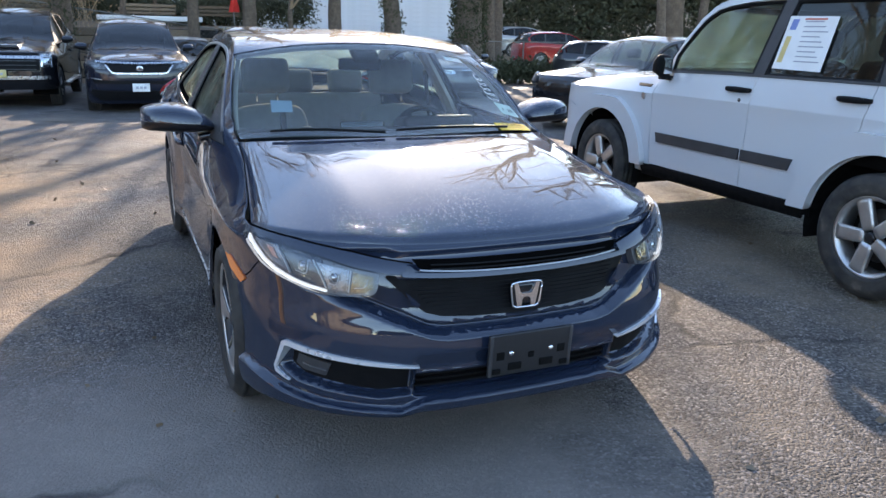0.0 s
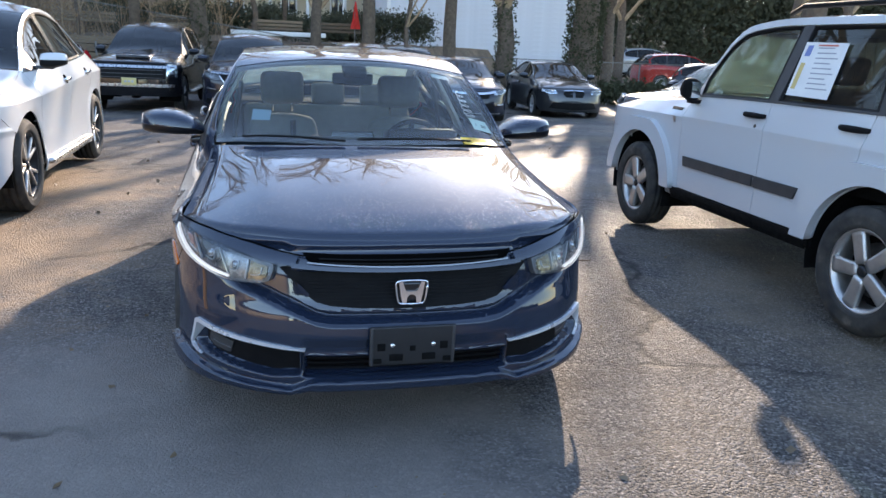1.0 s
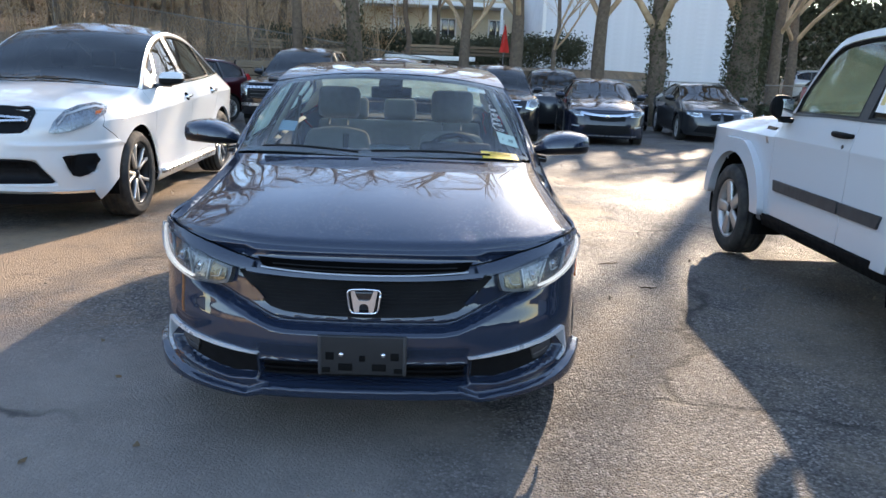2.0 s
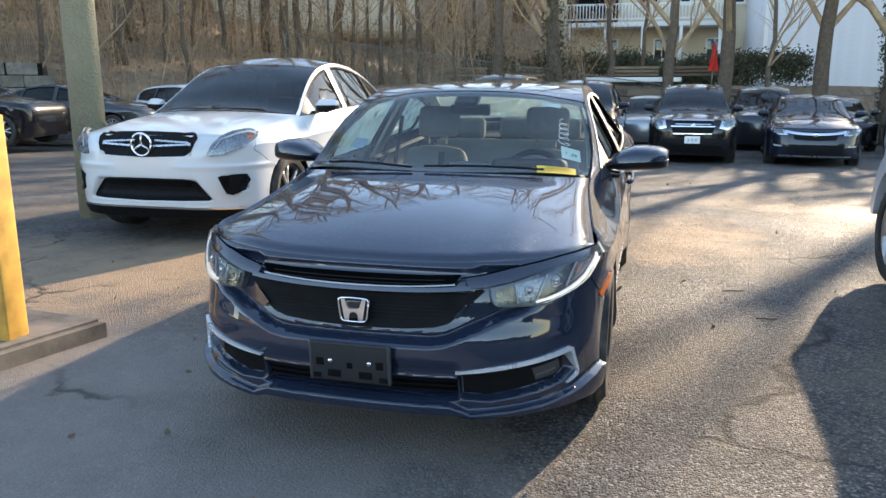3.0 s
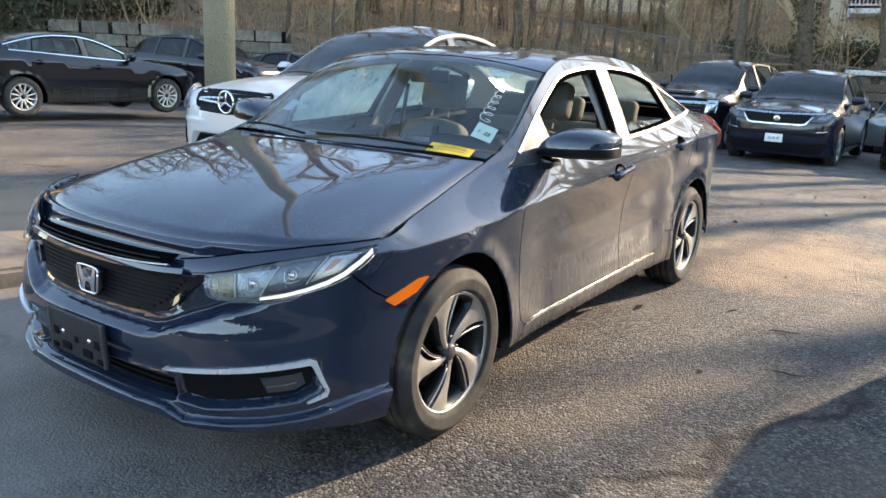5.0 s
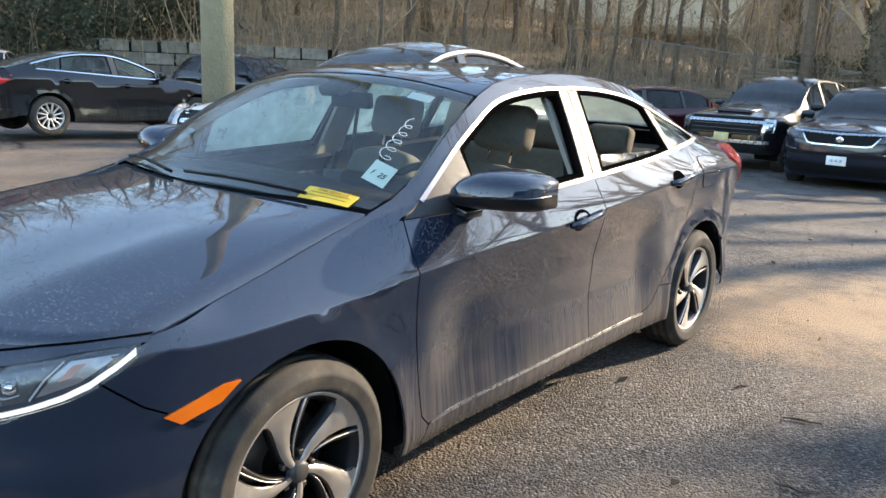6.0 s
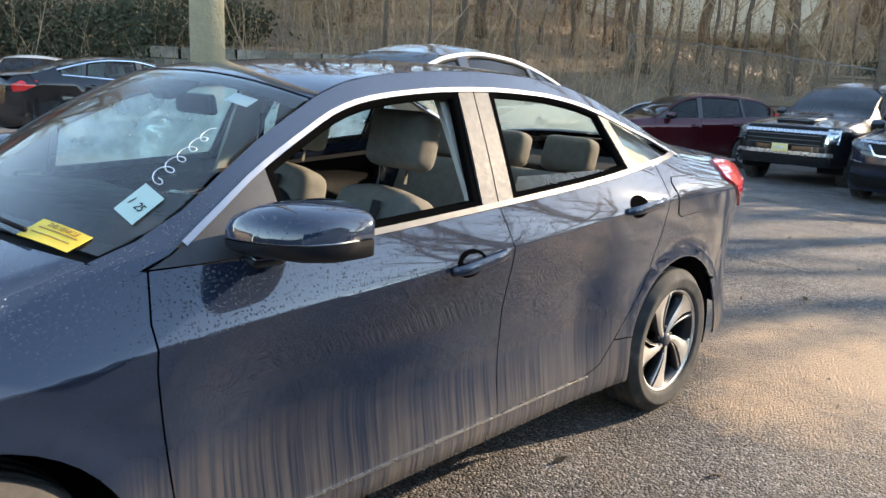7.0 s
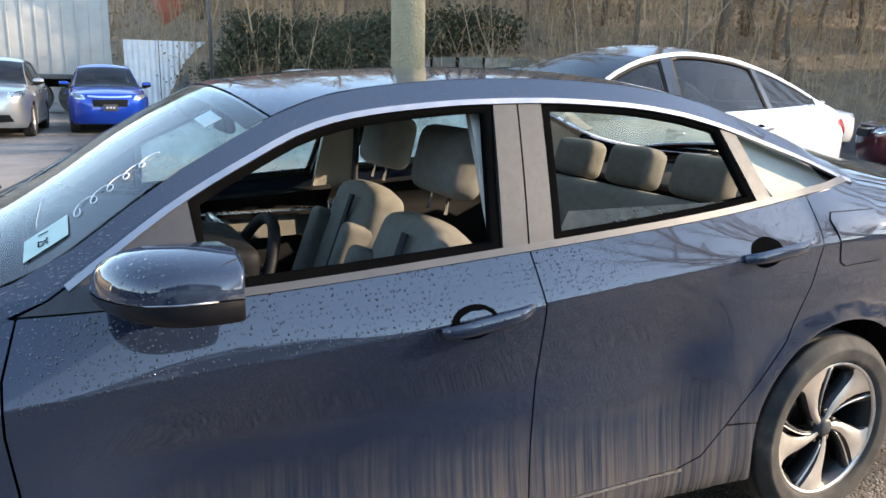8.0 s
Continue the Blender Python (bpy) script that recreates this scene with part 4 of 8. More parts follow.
SEDAN = Shape(
    relief=sedan_relief,
    edge=[(-1.75, 0.79, 0.798), (-1.4, 0.775, 0.872), (-1.1, 0.742, 0.945), (-1.0, 0.738, 0.972), (-0.85, 0.736, 1.026), (-0.74, 0.724, 1.1), (-0.6, 0.697, 1.195), (-0.45, 0.664, 1.275), (-0.3, 0.63, 1.342), (-0.2, 0.616, 1.367), (-0.05, 0.602, 1.386), (0.15, 0.592, 1.4), (0.35, 0.588, 1.404), (0.6, 0.59, 1.394), (0.8, 0.596, 1.37), (0.95, 0.605, 1.336), (1.1, 0.618, 1.29), (1.29, 0.642, 1.222), (1.4, 0.656, 1.175), (1.55, 0.668, 1.13), (1.8, 0.68, 1.085), (2.05, 0.685, 1.06), (2.3, 0.64, 1.04)],
    centre=[(-1.25, 0.968), (-1.15, 0.984), (-0.95, 1.072), (-0.7, 1.222), (-0.5, 1.338), (-0.4, 1.381), (-0.2, 1.408), (0, 1.425), (0.3, 1.437), (0.6, 1.432), (0.95, 1.398), (1.2, 1.345), (1.5, 1.255), (1.75, 1.175), (1.85, 1.145), (2.1, 1.11), (2.32, 1.075)],
    nose=[(0.15, -2.15), (0.22, -2.2), (0.3, -2.215), (0.42, -2.24), (0.5, -2.235), (0.58, -2.21), (0.66, -2.19), (0.72, -2.165), (0.785, -2.1), (0.83, -2.05)],
    tail=[(0.2, 2.28), (0.35, 2.36), (0.6, 2.37), (0.8, 2.36), (1.0, 2.33), (1.1, 2.3)],
    crease=[(-2.3, 0.755), (-1.35, 0.765), (-0.9, 0.803), (0.07, 0.862), (1.0, 0.935), (1.35, 0.95), (2.3, 0.95)],
    belt=[(-0.95, 0.945), (-0.45, 0.963), (0.24, 1.003), (0.75, 1.04), (1.085, 1.072), (1.5, 1.115), (1.8, 1.12)],
    a=0.885, axf=-1.35, axr=1.35, rise=1.12, waist=0.04)
SEDAN_CUTS = dict(
    hood_z=0.774, hood_curve=pchip([(0, 0), (0.15, 0.28), (0.4, 0.6), (0.7, 0.85), (1, 1)]), hood_rib=0.014, hood_gap=0.0075,
    cowl=-1.01, cowl_bow=0.14, rail=0.055, blean=0.07, split_pillar=True, seal=0.024, seal_mat=M_VOID,
    door_a=[(-0.9, 0.945), (-0.928, 0.85), (-0.93, 0.75), (-0.905, 0.5), (-0.885, 0.33), (-0.85, 0.292)],
    door_b=[(0.2, 1.0), (0.222, 0.85), (0.228, 0.7), (0.225, 0.5), (0.21, 0.312)],
    door_c=[(1.19, 1.083), (1.185, 0.98), (1.16, 0.82), (1.09, 0.657), (0.98, 0.53), (0.876, 0.425), (0.79, 0.345), (0.7, 0.318)],
    sill_rear=0.44, sill_arch=164, nose_arch=137, nose_seam=[(-1.665, 0.575), (-1.78, 0.64), (-1.86, 0.71), (-1.79, 0.765)],
    tail_edge=[(1.9, 1.07), (1.86, 0.95), (1.84, 0.87), (1.76, 0.7), (1.69, 0.55)], tail_arch=43,
    win_f=-0.575, win_r=1.42, win_q=0.985, qlean=0.0, quarter_mat=M_PILLAR, glass=(M_GLASSDROP, M_DEW), glass_q=M_GLASSDROP, bl_mat=M_DEWLIGHT, glass_right=M_DEW, open=dict(front_window=0, rear_window=1.082),
    ws_top=-0.385, roof_end=0.98, bl_base=1.78, deck_end=2.3, pillar=0.075, pillar_mat=M_PILLAR, sail_mat=M_PILLAR,
    tail_skin=[(2.27, 1.03), (2.3, 0.95), (2.3, 0.8), (2.3, 0.6), (2.27, 0.42), (2.2, 0.29)],
    nose_lines=NOSE_CUTS, chin=[(1.3, 0.215), (1.05, 0.232), (0.8, 0.232), (0.46, 0.218), (0.39, 0.236), (0.0, 0.236)])


def sedan_front(car, sh):
    F = lambda name, half, m, off, parent=car, thick=0.012, step=0.05, both=True, label="": [
        panel(name, [(sg * s, z) for s, z in half], sh.face, m, parent, step, 0.0, off, thick, label=label) for sg in ((1, -1) if both else (1,))]
    sym = lambda half: half + [(-s, z) for s, z in half[::-1] if abs(s) > 1e-6]
    # grille: upper slot with thin bars, painted bar with a bright lip, wide black mask below
    mask = [(0.0, 0.674), (0.28, 0.679), (0.40, 0.688), (0.50, 0.697), (0.515, 0.69), (0.455, 0.64), (0.41, 0.6), (0.36, 0.573), (0.30, 0.561), (0.18, 0.553), (0.0, 0.548)]
    F("grille_mask", sym(mask), M_BLACK, -0.026, both=False, thick=0.006)
    # black sheet that colours in the shade inside the slot
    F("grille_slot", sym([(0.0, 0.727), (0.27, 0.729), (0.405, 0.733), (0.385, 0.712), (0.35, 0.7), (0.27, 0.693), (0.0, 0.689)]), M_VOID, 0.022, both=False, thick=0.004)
    for z in (0.7, 0.711):
        F("grille_bar", strip([(s, z + 0.05 * s * s) for s in np.linspace(-0.34, 0.34, 13)], 0.0035), M_BLACK, 0.027, both=False, thick=0.006)
    F("grille_bright_bar", strip([(s, 0.68 + 0.075 * s * s) for s in np.linspace(-0.45, 0.45, 25)], 0.014), P_SEDAN, 0.026, both=False, thick=0.04, label="painted bar over the grille")
    F("grille_lip", strip([(s, 0.6895 + 0.1 * s * s) for s in np.linspace(-0.385, 0.385, 25)], 0.004), M_SATINDARK, 0.03, both=False, thick=0.014, label="worn bright lip")
    for z in np.linspace(0.562, 0.664, 9):
        hw = float(np.interp(z, [0.55, 0.575, 0.6, 0.64, 0.69], [0.2, 0.34, 0.39, 0.43, 0.48])) - 0.03
        F("grille_bar", strip([(s, z + 0.02 * s * s) for s in np.linspace(-hw, hw, 13)], 0.005), M_BLACK, -0.019, both=False, thick=0.008)
    # bright-edged fins at the mask's lower corners
    F("grille_fin", [(0.385, 0.60), (0.425, 0.632), (0.44, 0.642), (0.425, 0.606), (0.40, 0.588)], P_SEDAN, -0.012, thick=0.014, step=0.03)
    # emblem: rounded bright frame round a waisted letter shape, standing proud of the mask
    em = new("emblem")
    em.parent = car
    yo, ze_ = float(sh.nose(np.array(0.607))) - 0.012, 0.607
    ring = [(0.058, 0.026), (0.056, 0.036), (0.045, 0.042), (0.0, 0.044), (-0.045, 0.042), (-0.056, 0.036), (-0.058, 0.026), (-0.05, -0.03), (-0.044, -0.04), (-0.034, -0.044), (0.0, -0.045), (0.034, -0.044), (0.044, -0.04), (0.05, -0.03)]
    tube("emblem_frame", curve_pts([(x, yo, ze_ + z) for x, z in ring + ring[:1]], 4), 0.0042, M_CHROME, em, 8)
    half_ = [(0.0, -0.008), (0.010, -0.010), (0.016, -0.018), (0.018, -0.040), (0.034, -0.041), (0.038, -0.02), (0.048, 0.038), (0.034, 0.040), (0.024, 0.012), (0.018, 0.004), (0.0, 0.003)]
    out_ = half_ + [(-x, z) for x, z in half_[::-1][1:-1]]
    bm = bmesh.new()
    f0 = bm.faces.new([bm.verts.new((x, yo - 0.003, ze_ + z)) for x, z in out_])
    ext = bmesh.ops.extrude_face_region(bm, geom=[f0])
    bmesh.ops.translate(bm, verts=[v for v in ext["geom"] if isinstance(v, bmesh.types.BMVert)], vec=(0, 0.012, 0))
    bmesh.ops.recalc_face_normals(bm, faces=bm.faces[:])
    part("emblem_letter", bm, M_CHROME, em, smooth=False)
    bm = bmesh.new()
    add_box(bm, (0.1, 0.034, 0.076), Matrix.Translation((0, yo + 0.021, ze_)), 0.012, 3)
    part("emblem_back", bm, M_GLOSSBLACK, em)
    # lower intake between the pockets, the shade of its depth coloured in as black
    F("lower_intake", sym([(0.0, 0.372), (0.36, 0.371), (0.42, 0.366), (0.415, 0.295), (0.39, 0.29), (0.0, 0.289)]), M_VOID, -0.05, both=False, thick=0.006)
    for z in (0.302, 0.322, 0.342, 0.36):
        F("intake_bar", strip([(s, z) for s in np.linspace(-0.4, 0.4, 11)], 0.008), M_BLACK, -0.036, both=False, thick=0.012)
    # fog pockets: textured black blanks with a raised lens shape, under a bright L-shaped bar
    F("fog_pocket", [(0.415, 0.39), (0.75, 0.417), (1.065, 0.442), (1.065, 0.36), (0.965, 0.322), (0.8, 0.302), (0.56, 0.285), (0.415, 0.292)], M_BLACK, -0.04, thick=0.006)
    F("fog_blank", [(0.8, 0.385), (0.99, 0.402), (1.0, 0.365), (0.95, 0.345), (0.82, 0.335)], M_TRIM, -0.034, thick=0.008)
    F("fog_blank_line", strip([(0.82, 0.356), (0.9, 0.362), (0.96, 0.37)], 0.005), M_SATINDARK, -0.032, thick=0.004)
    taper = [(0.405, 0.402, 0.003), (0.5, 0.4105, 0.008), (0.7, 0.4265, 0.0105), (0.9, 0.4405, 0.012), (1.015, 0.449, 0.0135), (1.035, 0.442, 0.016), (1.055, 0.408, 0.014), (1.08, 0.352, 0.0125), (1.07, 0.338, 0.01), (1.03, 0.327, 0.006), (0.985, 0.316, 0.002)]
    q = np.array([c[:2] for c in taper])
    dq = np.gradient(q, axis=0)
    dq /= np.linalg.norm(dq, axis=1)[:, None]
    nq = np.stack([-dq[:, 1], dq[:, 0]], 1) * np.array([c[2] * 0.68 for c in taper])[:, None]
    F("fog_trim", np.concatenate([q + nq, (q - nq)[::-1]]).tolist(), M_BRIGHT, 0.01, thick=0.045, step=0.03, label="bright L-shaped bar over a black pocket")
    # lamps: pale housing with bowls, lit guide along the lower and outer edge, clear cover
    lamp = [(0.535, 0.698), (0.55, 0.655), (0.575, 0.636), (0.65, 0.632), (0.78, 0.634), (0.95, 0.661), (1.085, 0.694), (1.155, 0.734), (1.172, 0.765), (1.165, 0.779), (1.0, 0.768), (0.777, 0.738), (0.638, 0.714)]
    lamp = curve_pts(lamp + lamp[:1], 3)[:-1]
    for sg in (1, -1):
        # painted brow over the lamp, parted from the hood by a strip coloured as gap shade
        panel("lamp_brow", [(sg * s, z) for s, z in [(0.425, 0.724), (0.5, 0.736), (0.63, 0.757), (0.875, 0.783), (1.05, 0.793), (1.16, 0.797), (1.165, 0.785), (1.0, 0.774), (0.777, 0.745), (0.638, 0.72), (0.53, 0.702), (0.44, 0.694)]], sh.face, P_SEDAN, car, 0.03, 0.0, 0.008, 0.02, label="painted brow over the headlamp")
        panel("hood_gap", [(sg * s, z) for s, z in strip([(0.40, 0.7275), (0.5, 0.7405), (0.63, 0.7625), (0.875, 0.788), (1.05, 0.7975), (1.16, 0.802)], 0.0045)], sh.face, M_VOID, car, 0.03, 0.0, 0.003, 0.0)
        hl = panel("headlamp", [(sg * s, z) for s, z in lamp], sh.face, M_LAMPGREY, car, 0.05, 0.0, -0.006, 0.04, label="clear headlamp with pale bowls and a lit running light")
        F1 = lambda n, half, m, off, thick=0.006: panel(n, [(sg * s, z) for s, z in half], sh.face, m, hl, 0.03, 0.0, off, thick)
        guide = [(0.77, 0.6425, 0.0045), (0.86, 0.653, 0.006), (0.95, 0.669, 0.0068), (1.03, 0.688, 0.0078), (1.09, 0.71, 0.0095), (1.135, 0.742, 0.012), (1.155, 0.77, 0.013)]
        g = np.array([c[:2] for c in guide])
        dg = np.gradient(g, axis=0)
        dg /= np.linalg.norm(dg, axis=1)[:, None]
        ng = np.stack([-dg[:, 1], dg[:, 0]], 1) * np.array([c[2] * 0.75 for c in guide])[:, None]
        F1("lamp_guide", np.concatenate([g + ng, (g - ng)[::-1]]).tolist(), M_DRL, 0.009, 0.012)
        for bowl, mt in (([(0.56, 0.69), (0.57, 0.653), (0.6, 0.643), (0.665, 0.643), (0.64, 0.704)], M_BOWLWARM), ([(0.68, 0.645), (0.76, 0.649), (0.80, 0.728), (0.655, 0.709)], M_BOWL), ([(0.775, 0.656), (0.93, 0.683), (0.965, 0.755), (0.815, 0.733)], M_BOWLDARK), ([(0.955, 0.69), (1.06, 0.716), (1.1, 0.746), (1.115, 0.769), (0.995, 0.761)], M_BOWLPALE)):
            F1("lamp_bowl", bowl, mt, 0.001)
        for rib in ([(0.672, 0.642), (0.648, 0.708)], [(0.768, 0.652), (0.808, 0.732)], [(0.942, 0.686), (0.98, 0.76)]):
            F1("lamp_rib", strip(rib, 0.006), M_DRLSOFT, 0.008, 0.012)
        for lip in ([(0.585, 0.684), (0.6, 0.66), (0.645, 0.656)], [(0.7, 0.7), (0.72, 0.665), (0.755, 0.668)], [(0.84, 0.72), (0.86, 0.69), (0.91, 0.697)]):
            F1("lamp_edge", strip(curve_pts(lip, 4), 0.003), M_DRLSOFT, 0.006, 0.006)
        F1("lamp_amber", [(1.0, 0.722), (1.03, 0.728), (1.045, 0.757), (1.01, 0.752)], M_AMBERPALE, 0.005)
        for s0, z0 in ((0.725, 0.685), (0.87, 0.712)):
            x, y, z = (float(v) for v in sh.face(np.array(sg * s0), np.array(z0)))
            nrm = Vector((sg * (0.25 + 0.35 * (s0 - 0.6)), -1, 0.25)).normalized()
            qr = Vector((1, 0, 0)).rotation_difference(nrm).to_matrix().to_4x4()
            lathe("bulb_cap", [(0.0005, 0.012), (0.010, 0.01), (0.016, 0.002), (0.018, -0.004)], M_REFLECTOR, hl, Matrix.Translation((x, y, z)) @ qr, 14)
        cov = panel("lamp_cover", [(sg * s, z) for s, z in lamp], sh.face, M_LENS, hl, 0.05, 0.0, 0.016, 0.016)
        cov.visible_shadow = False
        # side marker at the wing's corner
        panel("side_marker", [(-1.70, 0.578), (-1.74, 0.605), (-1.60, 0.655), (-1.555, 0.655), (-1.61, 0.61)], sh.side, M_AMBER, car, 0.05, 0.001, 0.005, 0.008, sg < 0, "amber side marker")
    # bare number-plate bracket
    br = new("plate_bracket")
    br.parent = car
    tagged(br, "empty black number-plate bracket")
    y0 = -2.262
    bm = bmesh.new()
    add_box(bm, (0.315, 0.014, 0.15), pose(0, y0, 0.422, 4), 0.006, 3)
    base = part("bracket_plate", bm, M_BRACKET, br)
    for x, z, w, h in ((0, 0.456, 0.09, 0.026), (-0.125, 0.476, 0.035, 0.018), (0.125, 0.476, 0.035, 0.018), (-0.06, 0.378, 0.05, 0.026), (0.06, 0.378, 0.05, 0.026), (-0.128, 0.366, 0.03, 0.018), (0.128, 0.366, 0.03, 0.018), (0, 0.412, 0.022, 0.022), (-0.115, 0.42, 0.03, 0.03), (0.115, 0.42, 0.03, 0.03)):
        box("bracket_slot", (w, 0.012, h), pose(x, y0 - 0.003, z, 4), M_UNDER if z != 0.456 else M_TRIM, br, 0.003)
    for x in (-0.075, 0.075):
        lathe("bracket_screw", [(0.0005, 0.0), (0.007, -0.001), (0.009, -0.005)], M_CHROME, br, pose(x, y0 - 0.012, 0.425, 0, 0, -90), 12)
    for sg in (-1, 1):
        box("bracket_rib", (0.012, 0.012, 0.15), pose(sg * 0.15, y0 - 0.004, 0.422, 4), M_TRIM, br, 0.004)


def sedan_inside(car, sh):
    for sg in (1, -1):
        s = new("front_seat")
        s.parent = car
        tagged(s, "grey cloth front seat with headrest")
        sy_ = -0.07 if sg > 0 else 0.03
        seat("front_seat", pose(sg * 0.37, sy_, 0.32), M_FABRIC, s, 0.47)
        bm = bmesh.new()
        add_box(bm, (0.035, 0.01, 0.5), pose(sg * 0.37 + 0.06, sy_ + 0.026, 0.74, -20), 0.002)
        part("seat_stripe", bm, M_FABRICDARK, s)
        bm = bmesh.new()
        add_box(bm, (0.03, 0.5, 0.01), pose(sg * 0.37 + 0.06, sy_ - 0.17, 0.485, 6), 0.002)
        part("seat_stripe", bm, M_FABRICDARK, s)
    rs = new("rear_seat")
    rs.parent = car
    tagged(rs, "grey cloth rear bench with three headrests")
    bm = bmesh.new()
    add_box(bm, (1.25, 0.16, 0.62), pose(0, 1.06, 0.7, -24), 0.06, 4)
    part("bench_back", bm, M_FABRIC, rs)
    bm = bmesh.new()
    add_box(bm, (1.28, 0.5, 0.2), pose(0, 0.74, 0.4, 5), 0.07, 4)
    part("bench_cushion", bm, M_FABRIC, rs)
    for x in (-0.37, 0, 0.37):
        bm = bmesh.new()
        add_box(bm, (0.25, 0.11, 0.16), pose(x, 1.2, 1.075, -16), 0.045, 4)
        part("headrest", bm, M_FABRIC, rs)
    bm = bmesh.new()
    add_box(bm, (1.3, 0.42, 0.03), pose(0, 1.56, 1.0, 4), 0.01)
    part("parcel_shelf", bm, M_FABRICDARK, car)
    # dashboard with hood over the dials, wheel, console
    bm = bmesh.new()
    add_box(bm, (1.36, 0.5, 0.3), pose(0, -0.66, 0.82, -6), 0.09, 5)
    dash = part("dashboard", bm, M_BLACK, car)
    bm = bmesh.new()
    add_box(bm, (0.4, 0.22, 0.1), pose(0.37, -0.5, 0.955, -8), 0.04, 4)
    part("dial_hood", bm, M_BLACK, dash)
    bm = bmesh.new()
    add_box(bm, (0.24, 0.03, 0.15), pose(0, -0.42, 0.9, -15), 0.012, 2)
    part("screen", bm, M_GLOSSBLACK, dash)
    sw = new("steering_wheel")
    sw.parent = car
    m = pose(0.37, -0.4, 0.86, 66, 0, 0)
    ring = [m @ Vector((0.185 * math.cos(a), 0.185 * math.sin(a), 0)) for a in np.linspace(0, 2 * math.pi, 33)]
    tube("wheel_rim", ring, 0.016, M_BLACK, sw, 8)
    bm = bmesh.new()
    add_box(bm, (0.14, 0.12, 0.06), m @ pose(0, 0, -0.02), 0.025, 3)
    for a in (0, math.pi, -math.pi / 2):
        add_box(bm, (0.13, 0.03, 0.02), m @ Matrix.Rotation(a, 4, "Z") @ Matrix.Translation((0.11, 0, -0.01)), 0.006)
    part("wheel_boss", bm, M_BLACK, sw)
    bm = bmesh.new()
    add_box(bm, (0.24, 1.0, 0.3), pose(0, 0.0, 0.42), 0.04, 3)
    part("centre_console", bm, M_BLACK, car)
    bm = bmesh.new()
    add_box(bm, (1.4, 2.2, 0.05), pose(0, 0.2, 0.27), 0.01)
    part("cabin_floor", bm, M_FABRICDARK, car)
    bm = bmesh.new()
    add_box(bm, (1.4, 0.05, 0.6), pose(0, -0.98, 0.6), 0.01)
    part("bulkhead", bm, M_UNDER, car)
    bm = bmesh.new()
    add_box(bm, (1.3, 0.05, 0.72), pose(0, 1.42, 0.62), 0.01)
    part("bulkhead", bm, M_UNDER, car)
    # headliner under the roof, door linings, pillar linings
    pts = [(-0.55, -0.34), (0.55, -0.34), (0.54, 0.5), (0.52, 0.98), (-0.52, 0.98), (-0.54, 0.5)]
    panel("headliner", pts, sh.top, M_LINER, car, 0.12, 0, -0.035, 0)
    for mir in (False, True):
        k = SEDAN_CUTS
        b = lambda a, c: [(y, float(sh.belt(np.array(y))) - 0.01) for y in np.linspace(a, c, 6)]
        d1 = panel("door_lining", b(-0.86, 0.19) + [(0.19, 0.32), (-0.84, 0.32)], sh.side, M_BLACK, car, 0.12, 0, -0.085, 0.03, mir)
        panel("door_lining", b(0.24, 1.1) + [(1.0, 0.6), (0.7, 0.34), (0.24, 0.32)], sh.side, M_BLACK, car, 0.12, 0, -0.085, 0.03, mir)
        panel("door_trim_line", strip([(y, 0.90) for y in np.linspace(-0.7, 0.12, 6)], 0.014), sh.side, M_SATIN, d1, 0.1, 0, -0.115, 0.006, mir, flip=False)
        panel("door_armrest", [(-0.6, 0.8), (0.1, 0.8), (0.1, 0.72), (-0.6, 0.7)], sh.side, M_FABRIC, d1, 0.1, 0, -0.125, 0.03, mir)
        rl = lambda a, c, d: [(y, float(sh.ze(np.array(y))) - d) for y in np.linspace(a, c, 10)]
        panel("pillar_lining", rl(-0.85, 1.4, 0.0) + rl(1.4, -0.8, 0.05), sh.side, M_LINER, car, 0.12, 0, -0.04, 0, mir)
        panel("pillar_lining", rl(0.15, 0.28, 0.03) + [(0.3, 0.9), (0.12, 0.9)], sh.side, M_LINER, car, 0.12, 0, -0.045, 0.02, mir)
        panel("pillar_lining", rl(1.02, 1.5, 0.02) + [(1.5, 1.05), (1.15, 1.05)], sh.side, M_LINER, car, 0.12, 0, -0.05, 0.0, mir)
        tube("seat_belt", [( (-1 if mir else 1) * 0.62, 0.27, 1.2), ((-1 if mir else 1) * 0.67, 0.27, 0.9), ((-1 if mir else 1) * 0.7, 0.25, 0.5)], 0.014, M_FABRICDARK, car, 4)
    # inner mirror and the sensor housing behind the screen
    box("inner_mirror", (0.23, 0.03, 0.065), pose(0, -0.37, 1.265, 8), M_BLACK, car, 0.014, segs=3)
    box("sensor_housing", (0.13, 0.12, 0.045), pose(0, -0.44, 1.32, 26), M_BLACK, car, 0.015)


